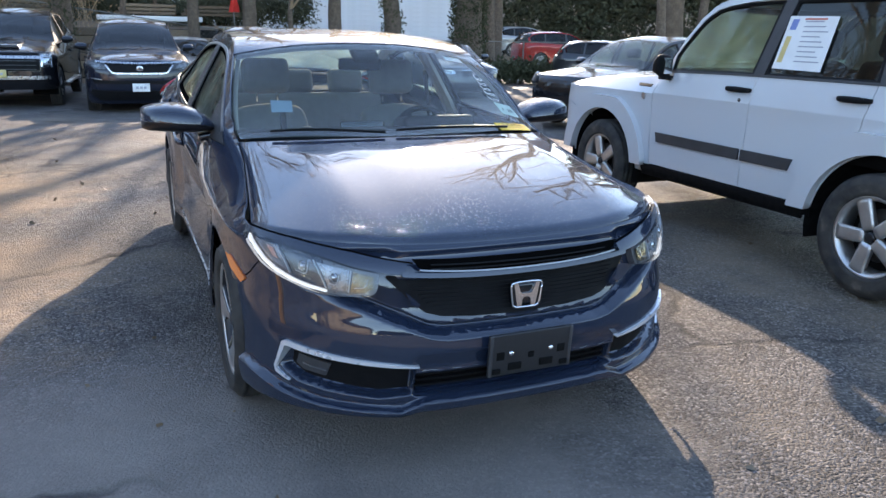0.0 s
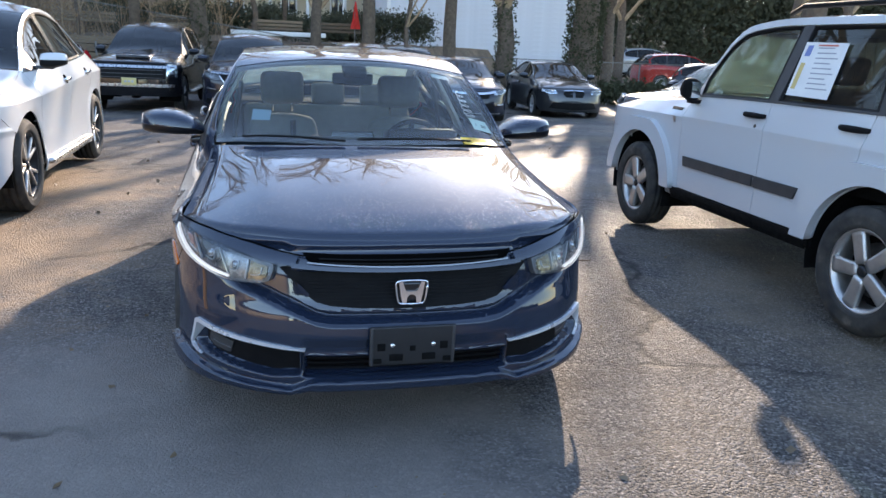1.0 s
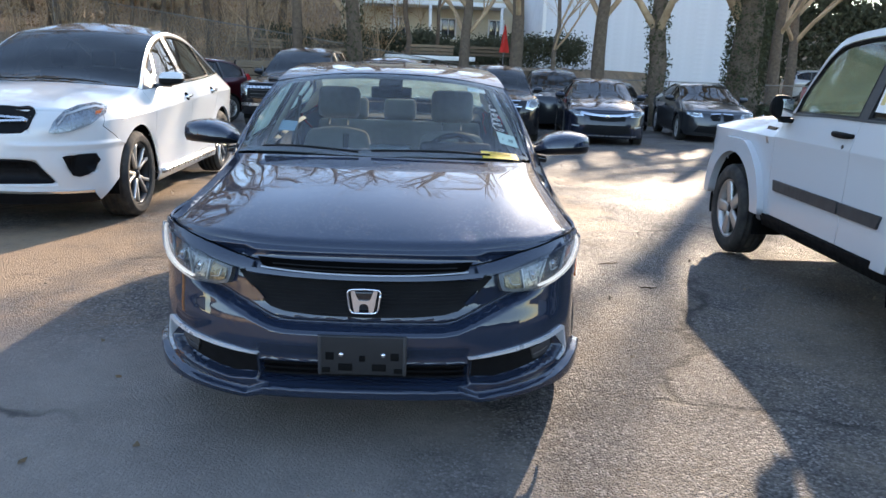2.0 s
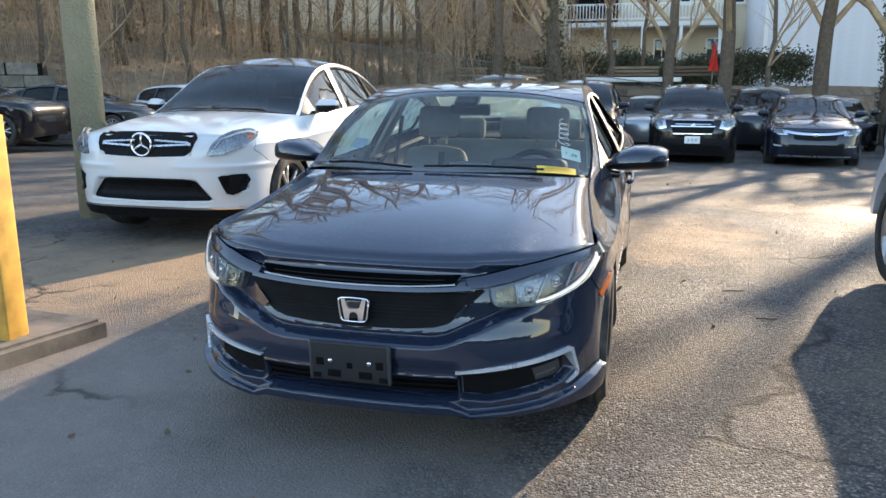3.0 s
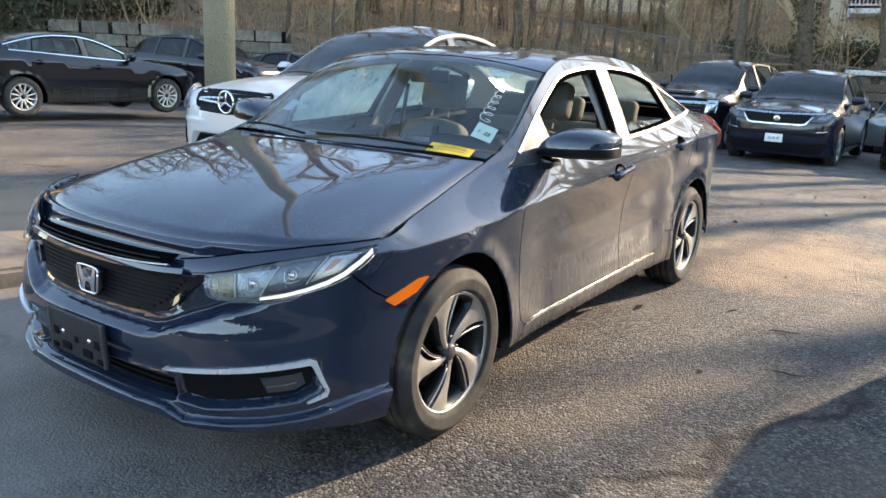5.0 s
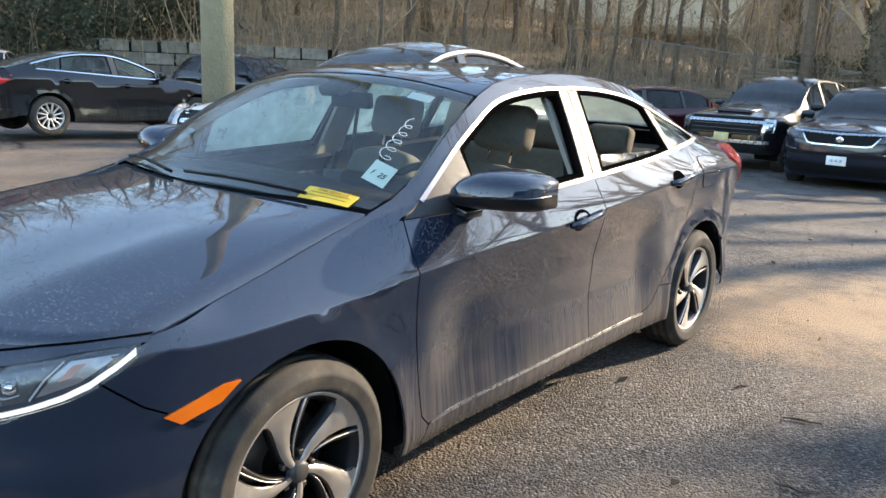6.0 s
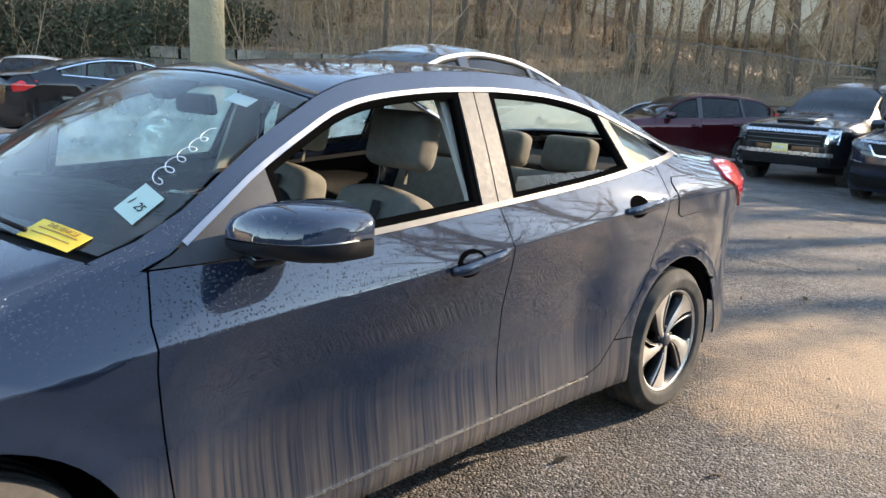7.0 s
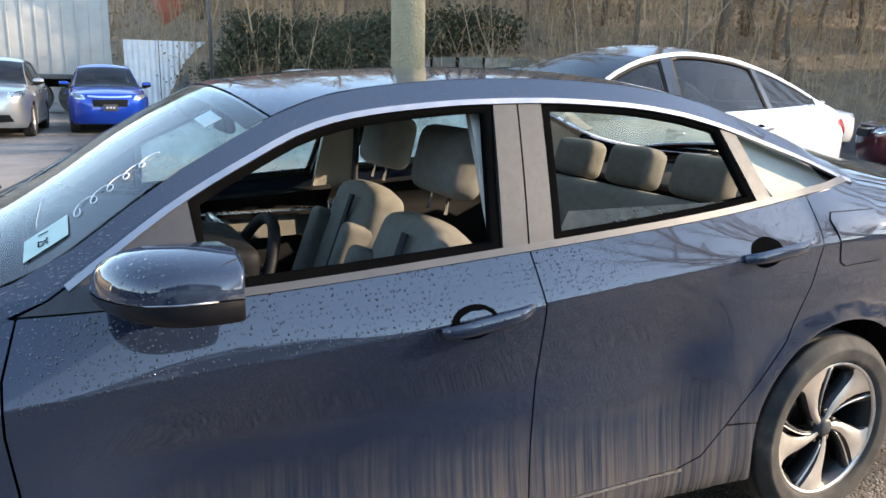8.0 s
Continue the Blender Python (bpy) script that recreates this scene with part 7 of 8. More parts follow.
lamps(c, sh, [(0.55, 0.8), (0.6, 0.9), (1.05, 0.95), (1.08, 0.88), (0.8, 0.8)], housing=M_REFLECTOR)
face(c, sh, [(0, 0.92), (0.42, 0.92), (0.4, 0.72), (0, 0.7)], M_BLACK)
panel("grille_bright_bar", strip([(s, 0.86 + 0.1 * s * s) for s in np.linspace(-0.5, 0.5, 13)], 0.03), sh.front, M_CHROME, c, 0.1, 0, 0.02, 0.015)
add_car("hatchback", "silver hatchback beyond the maroon SUV", SUV, SUV_CUTS, (4.3, 1.78, 1.5, 2.6, 0.32), P_SILVER, at(-9.4, 19.2, -85), group=LOT)
c, sh, k = add_car("compact_suv", "bright blue compact SUV with a chrome grille bar", SUV, SUV_CUTS, (4.3, 1.78, 1.6, 2.61, 0.33), P_BLUE, at(-19.0, 0.05, 90, 0.0), group=LOT)
panel("grille_bright_bar", strip([(s, 0.83 + 0.08 * s * s) for s in np.linspace(-0.5, 0.5, 13)], 0.04), sh.front, M_CHROME, c, 0.1, 0, 0.02, 0.015)
lamps(c, sh, [(0.55, 0.78), (0.6, 0.86), (1.05, 0.92), (1.08, 0.85), (0.8, 0.78)], housing=M_REFLECTOR)
face(c, sh, [(0, 0.78), (0.4, 0.78), (0.38, 0.62), (0, 0.62)], M_BLACK)
plate(c, sh, 0.6, M_TRIM)
c, sh, k = add_car("compact_suv", "silver-grey compact SUV with chrome trim", SUV, SUV_CUTS, (4.65, 1.84, 1.7, 2.7, 0.36), P_SILVER, at(-18.05, -2.3, 86, 0.0), group=LOT)
lamps(c, sh, [(0.55, 0.83), (0.6, 0.93), (1.1, 0.98), (1.1, 0.9), (0.8, 0.82)], housing=M_REFLECTOR)
face(c, sh, [(0, 0.9), (0.35, 0.9), (0.25, 0.68), (0, 0.66)], M_BLACK)
face(c, sh, [(0, 0.5), (0.6, 0.5), (0.7, 0.36), (0, 0.34)], M_BLACK)
add_car("hatchback", "white hatchback parked near the shrubs", SUV, SUV_CUTS, (4.4, 1.8, 1.6, 2.65, 0.33), P_WHITE, at(-20.0, 5.4, 60, 0.0), group=LOT)
# far side of the fence
FARLOT = "cars beyond the fence"
add_car("pickup_truck", "red pickup beyond the fence", SUV, SUV_CUTS, (5.0, 1.9, 1.75, 3.1, 0.36), P_RED, at(19.5, 29.0, 85, -0.2), group=FARLOT)
add_car("sedan", "dark blue sedan beyond the fence", SEDAN_D, SEDAN_CUTS, (4.8, 1.82, 1.44, 2.75, 0.33), P_NAVY, at(24.5, 28.0, 85, -0.2), group=FARLOT)
add_car("compact_suv", "silver SUV beyond the fence", SUV, SUV_CUTS, (4.6, 1.84, 1.7, 2.7, 0.36), P_SILVER, at(21.5, 36.0, 85, 0.1), group=FARLOT)
add_car("hatchback", "grey hatchback beyond the boxy SUV", SUV, SUV_CUTS, (4.3, 1.78, 1.55, 2.6, 0.32), P_GREY, at(15.5, 19.0, 60, -0.3), group=FARLOT)


# ---- ground ----
def asphalt():
    m, nt, p = material("worn_damp_asphalt")
    v = coords(nt)
    grit = noise_of(nt, v, 240, 3, 0.7)
    stone = node(nt, "ShaderNodeTexVoronoi", Scale=95.0)
    link(nt, v, stone.inputs["Vector"])
    big = noise_of(nt, v, 0.35, 5, 0.6)
    mid = noise_of(nt, v, 1.3, 6, 0.65)
    base = ramp(nt, mid, [(0.3, (0.07, 0.064, 0.06)), (0.52, (0.115, 0.105, 0.098)), (0.75, (0.17, 0.154, 0.138))])
    sc = nt.nodes.new("ShaderNodeSeparateColor")
    link(nt, stone.outputs["Color"], sc.inputs[0])
    chips = ramp(nt, sc.outputs[0], [(0.15, grey(0.38)), (0.6, grey(0.98)), (0.85, grey(1.35)), (0.97, grey(2.3))])
    mm = nt.nodes.new("ShaderNodeMix")
    mm.data_type, mm.blend_type = "RGBA", "MULTIPLY"
    mm.inputs["Factor"].default_value = 1.0
    ins = [i for i in mm.inputs if i.type == "RGBA"]
    link(nt, base, ins[0])
    link(nt, chips, ins[1])
    col = [o for o in mm.outputs if o.type == "RGBA"][0]
    dust = ramp(nt, noise_of(nt, v, 0.55, 7, 0.68), [(0.47, grey(0.0)), (0.66, grey(0.6))])
    col = mix(nt, dust, col, (0.27, 0.215, 0.155))
    # sandy drifts; left of the sedan they also put sunlit warmth into the colour
    sp = nt.nodes.new("ShaderNodeSeparateXYZ")
    link(nt, v, sp.inputs[0])
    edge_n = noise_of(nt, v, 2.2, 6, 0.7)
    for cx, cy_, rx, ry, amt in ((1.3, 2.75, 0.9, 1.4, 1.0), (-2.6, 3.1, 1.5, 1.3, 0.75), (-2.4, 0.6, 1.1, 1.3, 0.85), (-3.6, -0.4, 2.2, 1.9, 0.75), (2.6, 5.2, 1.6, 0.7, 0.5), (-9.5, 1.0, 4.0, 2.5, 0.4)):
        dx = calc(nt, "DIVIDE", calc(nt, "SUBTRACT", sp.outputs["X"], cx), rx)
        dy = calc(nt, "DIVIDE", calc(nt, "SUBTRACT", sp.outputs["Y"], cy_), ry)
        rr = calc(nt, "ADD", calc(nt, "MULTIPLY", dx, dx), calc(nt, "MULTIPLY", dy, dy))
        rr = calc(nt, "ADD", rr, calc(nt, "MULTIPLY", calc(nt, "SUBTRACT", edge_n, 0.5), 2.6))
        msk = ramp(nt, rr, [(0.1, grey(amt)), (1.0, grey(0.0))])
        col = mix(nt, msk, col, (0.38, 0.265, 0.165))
    # smoother, paler brown tone in front of the sedan and towards the island
    # it lifts shaded ground, with the sheen of reflected sky put into colour
    sheen_tone = calc(nt, "ADD", calc(nt, "MULTIPLY", sp.outputs["X"], -1.0), calc(nt, "MULTIPLY", calc(nt, "SUBTRACT", edge_n, 0.5), 1.4))
    sheen_tone = calc(nt, "MULTIPLY", calc(nt, "ADD", sheen_tone, 0.75), 1.6, True)
    front_ = calc(nt, "MULTIPLY", calc(nt, "SUBTRACT", calc(nt, "MULTIPLY", edge_n, 1.2), calc(nt, "ADD", sp.outputs["Y"], 1.2)), 1.2, True)
    sheen_tone = calc(nt, "MULTIPLY", sheen_tone, front_)
    sheen_tone = calc(nt, "MULTIPLY", sheen_tone, 0.8)
    col = mix(nt, sheen_tone, col, ramp(nt, noise_of(nt, v, 1.9, 7, 0.7), [(0.3, (0.19, 0.165, 0.145)), (0.7, (0.29, 0.255, 0.222))]))
    # tarred repairs and hairline cracks
    crack = node(nt, "ShaderNodeTexVoronoi", Scale=0.33)
    crack.feature = "DISTANCE_TO_EDGE"
    wob = nt.nodes.new("ShaderNodeVectorMath")
    wob.operation = "ADD"
    nv = node(nt, "ShaderNodeTexNoise", Scale=2.5, Detail=5.0)
    link(nt, v, nv.inputs["Vector"])
    sub = nt.nodes.new("ShaderNodeVectorMath")
    sub.operation = "MULTIPLY"
    sub.inputs[1].default_value = (0.7, 0.7, 0.0)
    link(nt, nv.outputs["Color"], sub.inputs[0])
    link(nt, v, wob.inputs[0])
    link(nt, sub.outputs[0], wob.inputs[1])
    link(nt, wob.outputs[0], crack.inputs["Vector"])
    line = ramp(nt, crack.outputs["Distance"], [(0.0, grey(1.0)), (0.006, grey(0.6)), (0.012, grey(0.0))])
    gap = ramp(nt, noise_of(nt, v, 0.8, 2), [(0.48, grey(0.0)), (0.58, grey(0.85))])
    line = calc(nt, "MULTIPLY", line, gap)
    col = mix(nt, line, col, (0.02, 0.019, 0.018))
    link(nt, col, p.inputs["Base Color"])
    wet = ramp(nt, big, [(0.36, grey(0.5)), (0.62, grey(0.78))])
    link(nt, calc(nt, "ADD", wet, calc(nt, "MULTIPLY", dust, 0.25)), p.inputs["Roughness"])
    p.inputs["Specular IOR Level"].default_value = 0.22
    h = calc(nt, "ADD", calc(nt, "MULTIPLY", stone.outputs["Distance"], calc(nt, "SUBTRACT", calc(nt, "MULTIPLY", sheen_tone, 0.8), 1.0)), calc(nt, "MULTIPLY", grit, 0.4))
    h = calc(nt, "SUBTRACT", h, calc(nt, "MULTIPLY", line, 1.5))
    bump(nt, h, p, 1.0, 0.012)
    return m


def leafy(name, a, b, c, scale=2.0):
    m, nt, p = material(name)
    v = coords(nt)
    f = noise_of(nt, v, scale, 7, 0.7)
    f2 = noise_of(nt, v, scale * 12, 4, 0.6)
    col = mix(nt, f2, ramp(nt, f, [(0.3, a), (0.5, b), (0.7, c)]), b)
    link(nt, col, p.inputs["Base Color"])
    p.inputs["Roughness"].default_value = 0.95
    bump(nt, f2, p, 0.8, 0.05)
    return m


M_ASPHALT = asphalt()
M_LITTER = leafy("leaf_litter", (0.075, 0.055, 0.038), (0.2, 0.145, 0.095), (0.46, 0.32, 0.19))
M_BARK = leafy("bark", (0.065, 0.046, 0.033), (0.145, 0.107, 0.077), (0.27, 0.205, 0.15), 9)
M_TWIG = leafy("twigs", (0.16, 0.105, 0.062), (0.38, 0.265, 0.16), (0.66, 0.49, 0.31), 2.2)
M_IVY = leafy("ivy_leaves", (0.03, 0.038, 0.016), (0.055, 0.06, 0.026), (0.09, 0.085, 0.04), 6)
M_HEDGE = leafy("evergreen_leaves", (0.035, 0.042, 0.024), (0.07, 0.075, 0.042), (0.13, 0.125, 0.075), 4)
M_DRY = leafy("dry_leaves", (0.16, 0.09, 0.045), (0.27, 0.17, 0.085), (0.4, 0.28, 0.16), 8)
M_SIDING = simple("pale_siding", (0.66, 0.68, 0.72), 0.6, var=0.06, scale=2, bump_amount=0.05)
M_CREAM = simple("cream_siding", (0.62, 0.54, 0.4), 0.6, var=0.06, scale=2)
M_WHITEWOOD = simple("white_paint_wood", (0.75, 0.75, 0.74), 0.5, var=0.05)
M_TIMBER = simple("old_timber", (0.2, 0.15, 0.1), 0.8, var=0.35, scale=6, bump_amount=0.3, bump_scale=50)
M_ROOF = simple("dark_shingle", (0.08, 0.075, 0.07), 0.85, var=0.2, scale=12)
M_WINDOW = simple("house_glass", (0.03, 0.035, 0.04), 0.08, coat=1.0)
M_GALV = simple("galvanised_wire", (0.19, 0.18, 0.165), 0.6, 0.3, var=0.15)
M_BRICKRED = simple("faded_red_wall", (0.33, 0.08, 0.05), 0.8, var=0.2, scale=2)
M_TRAILER = simple("trailer_panel", (0.36, 0.35, 0.33), 0.5, var=0.1, scale=2)
M_CORRUGATED = simple("corrugated_sheet", (0.62, 0.63, 0.65), 0.5, 0.3, var=0.12, scale=3)
M_SCREEN = simple("green_fence_mesh", (0.02, 0.11, 0.08), 0.8, var=0.15)
M_REDFLAG = simple("red_cloth", (0.6, 0.03, 0.02), 0.8, var=0.1)
M_TAN = simple("tan_siding", (0.5, 0.4, 0.27), 0.7, var=0.1, scale=2)


def lot_height(x, y):
    """The lot falls gently away from the sedan; beyond its edges the ground climbs to terraces and a wooded bank."""
    z = -0.025 * max(0.0, min(y, 26.0) - 4.0)
    d = bank(x, y)
    return z + d


def bank(x, y):
    # distance behind a line that bends round the lot's far side
    d1 = y - 24.0
    d2 = (-x - 21.0 + min(20.0, max(0.0, y - 6.0)) * 0.62) * 0.85
    left = d2 if y > 4.5 else d2 - (4.5 - y) * 2.0
    d1 = d1 - min(22.0, max(0.0, x - 4.0) * 1.2)
    d = max(d1, left)
    if d < 0:
        return 0.0
    h = 1.9 * min(1.0, max(0.0, d1) / 1.5) + 0.5 * max(0.0, d1 - 21.0)
    h = max(h, 1.9 * min(1.0, max(0.0, left) / 1.5) + 0.36 * max(0.0, left - 1.5))
    return min(h, 17.0) + 0.25 * noise.noise((x * 0.3, y * 0.3, 0.0)) * min(1.0, d)


xs = sorted(set([round(v, 3) for v in np.linspace(-60, 60, 121)] + [-3000, -900, -300, -150, -90, 90, 150, 300, 900, 3000]))
ys = sorted(set([round(v, 3) for v in np.linspace(-40, 80, 121)] + [-3000, -900, -300, -120, -70, 120, 200, 400, 900, 3000]))
gv, gf, gm = [], [], []
for y in ys:
    for x in xs:
        gv.append((x, y, lot_height(max(-60, min(60, x)), max(-40, min(80, y)))))
for j in range(len(ys) - 1):
    for i in range(len(xs) - 1):
        a = j * len(xs) + i
        gf.append((a, a + 1, a + len(xs) + 1, a + len(xs)))
        cx, cy_ = (xs[i] + xs[i + 1]) / 2, (ys[j] + ys[j + 1]) / 2
        gm.append(1 if bank(max(-60, min(60, cx)), max(-40, min(80, cy_))) > 0.2 else 0)
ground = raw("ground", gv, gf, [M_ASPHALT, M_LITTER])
for pl, mi in zip(ground.data.polygons, gm):
    pl.material_index = mi
tagged(ground, "worn damp asphalt lot with cracks and dust, leafy bank behind", "ground", kind="structure")

# kerbed concrete island with a yellow post
isl = thing("traffic_island", "low concrete island with a worn kerb", "kerb", kind="structure")
bm = bmesh.new()
pts = [(-1.92, -1.2), (-2.0, -1.5), (-2.14, -2.1), (-2.6, -2.9), (-3.6, -2.9), (-3.6, -1.12), (-2.6, -1.12)]
lo = [bm.verts.new((x, y, -0.02)) for x, y in pts]
hi = [bm.verts.new((x, y, 0.11)) for x, y in pts]
bm.faces.new(hi[::-1])
for i in range(len(pts)):
    j = (i + 1) % len(pts)
    bm.faces.new((lo[i], lo[j], hi[j], hi[i]))
bmesh.ops.recalc_face_normals(bm, faces=bm.faces[:])
bmesh.ops.bevel(bm, geom=[e for e in bm.edges if all(v.co.z > 0.08 for v in e.verts)], offset=0.025, segments=3, affect="EDGES")
M_DIRTYKERB = simple("dirty_concrete", (0.15, 0.125, 0.1), 0.9, var=0.5, scale=4, bump_amount=0.4, bump_scale=50)
part("kerb", bm, M_DIRTYKERB, isl, smooth=False)
M_YPOST = simple("yellow_wood", (0.6, 0.33, 0.06), 0.7, var=0.3, scale=7, bump_amount=0.15, bump_scale=60)
yp = thing("bollard_post", "yellow painted square timber post in the island", "post")
box("post", (0.14, 0.14, 1.16), pose(-2.2, -1.6, 0.1 + 0.58), M_YPOST, yp, 0.012)

# utility poles
M_POLE = leafy("pole_wood", (0.2, 0.18, 0.11), (0.3, 0.27, 0.18), (0.4, 0.36, 0.25), 3)
def pole(x, y, r, h, label, mat=None):
    t = thing("utility_pole", label, "pole", Matrix.Translation((x, y, lot_height(x, y))))
    tube("pole_shaft", [(0, 0, -0.2), (0.01, 0, h * 0.3), (0.0, 0.02, h * 0.7), (0.02, 0.03, h)], r, mat or M_POLE, t, 20, taper=[r * 1.05, r, r * 0.92, r * 0.8])
    return t
pole(-4.83, 2.29, 0.165, 10.0, "weathered greenish wooden utility pole beside the white SUV")
pole(-4.4, 23.0, 0.17, 10.0, "brown wooden utility pole at the edge of the woods", M_BARK)
lp = thing("sign_post", "thin dark steel post standing in the lot", "post", Matrix.Translation((-13.2, 1.74, 0)))
tube("post_shaft", [(0, 0, 0), (0, 0, 5.0)], 0.035, M_TRIM, lp, 10)


# ---- trees ----
def limb(vs, fs, p, d, length, r, depth, rng, tips, sides):
    n = 4 if depth > 1 else 3
    pts, rad = [p], [r]
    q, dd = p.copy(), d.copy()
    for i in range(n):
        dd = (dd + Vector((rng.uniform(-1, 1), rng.uniform(-1, 1), rng.uniform(-0.5, 0.9))) * 0.16).normalized()
        q = q + dd * (length / n)
        pts.append(q.copy())
        rad.append(r * (1 - 0.55 * (i + 1) / n))
    base = len(vs)
    for i, c in enumerate(pts):
        t = (pts[min(i + 1, n)] - pts[max(i - 1, 0)]).normalized()
        a = t.cross(Vector((0.3, 0.2, 1)) if abs(t.z) < 0.9 else Vector((1, 0.1, 0))).normalized()
        b = a.cross(t)
        for k in range(sides):
            w = 2 * math.pi * k / sides
            vs.append(tuple(c + rad[i] * (math.cos(w) * a + math.sin(w) * b)))
    for i in range(n):
        for k in range(sides):
            l = (k + 1) % sides
            fs.append((base + i * sides + k, base + i * sides + l, base + (i + 1) * sides + l, base + (i + 1) * sides + k))
    if depth == 0:
        tips.append(pts[-1])
        return
    kids = 4 if depth >= 3 else 3
    for i in range(kids):
        f = 0.35 + 0.65 * (i + rng.random()) / kids
        at_ = pts[min(n, int(f * n))]
        ang = rng.uniform(0, 2 * math.pi)
        side = Vector((math.cos(ang), math.sin(ang), 0.35))
        nd = (dd * 0.75 + side * rng.uniform(0.5, 0.95)).normalized()
        limb(vs, fs, at_, nd, length * rng.uniform(0.5, 0.72), r * 0.42, depth - 1, rng, tips, max(3, sides - 2))


def leaf_cards(vs, fs, centre, spread, n, size, rng):
    for _ in range(n):
        c = Vector(centre) + Vector((rng.gauss(0, spread[0]), rng.gauss(0, spread[1]), rng.gauss(0, spread[2])))
        u = Vector((rng.uniform(-1, 1), rng.uniform(-1, 1), rng.uniform(-1, 1))).normalized()
        w = u.cross(Vector((rng.uniform(-1, 1), rng.uniform(-1, 1), rng.uniform(-1, 1)))).normalized()
        s = size * rng.uniform(0.6, 1.4)
        b = len(vs)
        vs += [tuple(c - u * s), tuple(c + w * s * 0.6), tuple(c + u * s), tuple(c - w * s * 0.6)]
        fs.append((b, b + 1, b + 2, b + 3))


def make_tree(seed, h, r, ivy=0.0, lean=(0, 0), depth=4):
    rng = random.Random(seed)
    t = new("tree")
    vs, fs, tips = [], [], []
    pts = [Vector((lean[0] * z, lean[1] * z, z)) + Vector((rng.uniform(-0.12, 0.12), rng.uniform(-0.12, 0.12), 0)) for z in np.linspace(0, h * 0.55, 7)]
    pts[0] = Vector((0, 0, -0.3))
    tp = [r * (1.25 if i == 0 else 1 - 0.45 * i / 6) for i in range(7)]
    tube("trunk", pts, r, M_BARK, t, 12, taper=tp)
    for i in range(5):
        a = 2 * math.pi * i / 5 + rng.uniform(-0.4, 0.4)
        s = pts[3 + i % 4]
        limb(vs, fs, s, Vector((math.cos(a) * 0.7, math.sin(a) * 0.7, 0.9)).normalized(), h * 0.3, r * 0.42, depth - 1, rng, tips, 6)
    limb(vs, fs, pts[-1], Vector((0, 0, 1)), h * 0.32, r * 0.55, depth - 1, rng, tips, 6)
    cr = raw("crown", vs, fs, M_TWIG, t)
    if ivy:
        vs, fs = [], []
        for p, q in zip(pts, pts[1:]):
            for _ in range(int(170 * ivy)):
                f, a = rng.random(), rng.uniform(0, 2 * math.pi)
                rr = r * rng.uniform(0.85, 1.25)
                c = p + (q - p) * f + Vector((rr * math.cos(a), rr * math.sin(a), 0))
                leaf_cards(vs, fs, c, (0.03, 0.03, 0.05), 3, 0.05, rng)
        ob = raw("ivy", vs, fs, M_IVY, t, smooth=False)
        tagged(ob, kind="stuff")
    return t


TREES = [("bare grey-brown tree with spreading twigs", 11, 13, 0.24, 0.0), ("bare tree with a thick ivy-clad trunk", 12, 14, 0.4, 0.8), ("slim bare tree with pale twigs", 13, 10, 0.11, 0.0), ("leaning bare tree with forked limbs", 14, 12, 0.3, 0.0), ("bare tree wholly wrapped in dark ivy", 15, 12, 0.62, 2.6), ("tall bare trunk with a few bare limbs", 16, 13, 0.27, 0.0), ("ivy-clad trunk with a few bare limbs", 17, 13, 0.4, 0.8)]
protos = []
def plant(kind, x, y, turn=0.0, s=1.0):
    label, seed, h, r, ivy = TREES[kind]
    m = pose(x, y, lot_height(x, y) - 0.05, 0, 0, turn)
    if kind not in [p[0] for p in protos]:
        t = make_tree(seed, h, r, ivy, (0.06, 0.02) if kind == 3 else (0, 0), 2 if kind > 3 else 4)
        tagged(t, label, "tree", "bare trees round the lot")
        t.matrix_world = m @ Matrix.Scale(s, 4)
        protos.append((kind, t))
        return t
    src = [p[1] for p in protos if p[0] == kind][0]
    t = copy_thing(src, m)
    t.scale = (s, s, s)
    return t


# along the far edge, from the white building towards the bank
for kind, x, y, s in ((1, -2.4, 22.4, 0.8), (5, 1.5, 22.6, 0.8), (5, 3.3, 22.8, 1.0), (5, 6.2, 22.5, 1.0), (6, 8.2, 22.3, 0.9), (4, 11.6, 22.8, 1.0), (2, 4.6, 22.0, 0.9), (2, -0.6, 25.5, 1.0), (2, 0.6, 26.5, 0.8), (5, 14.5, 27.0, 1.0), (5, 18.0, 33.0, 1.0), (0, 23.0, 26.0, 1.1), (0, 29.0, 30.0, 1.2), (4, 15.0, 40.0, 1.1)):
    plant(kind, x, y, (x * 77) % 360, s)
rng = random.Random(5)
for i in range(64):
    t_ = i / 63
    a = radians(12 + 66 * t_)
    d = rng.uniform(25, 40)
    x, y = 1.5 - math.sin(a) * d, -3 + math.cos(a) * d
    if bank(x, y) < 0.6:
        d += 6
        x, y = 1.5 - math.sin(a) * d, -3 + math.cos(a) * d
    plant(rng.choice((0, 2, 2, 2, 3)), x, y, rng.uniform(0, 360), rng.uniform(0.55, 1.1))

# oversized far trees added to dim sky mirrored in the hood; gap for sun
rng = random.Random(21)
for i in range(18):
    a = radians(-46 + 5.4 * i + rng.uniform(-1.5, 1.5))
    d = rng.uniform(44, 60)
    if radians(11) < a < radians(34):
        continue
    plant(rng.choice((0, 0, 3)), math.sin(a) * d, math.cos(a) * d, rng.uniform(0, 360), rng.uniform(2.3, 3.1))

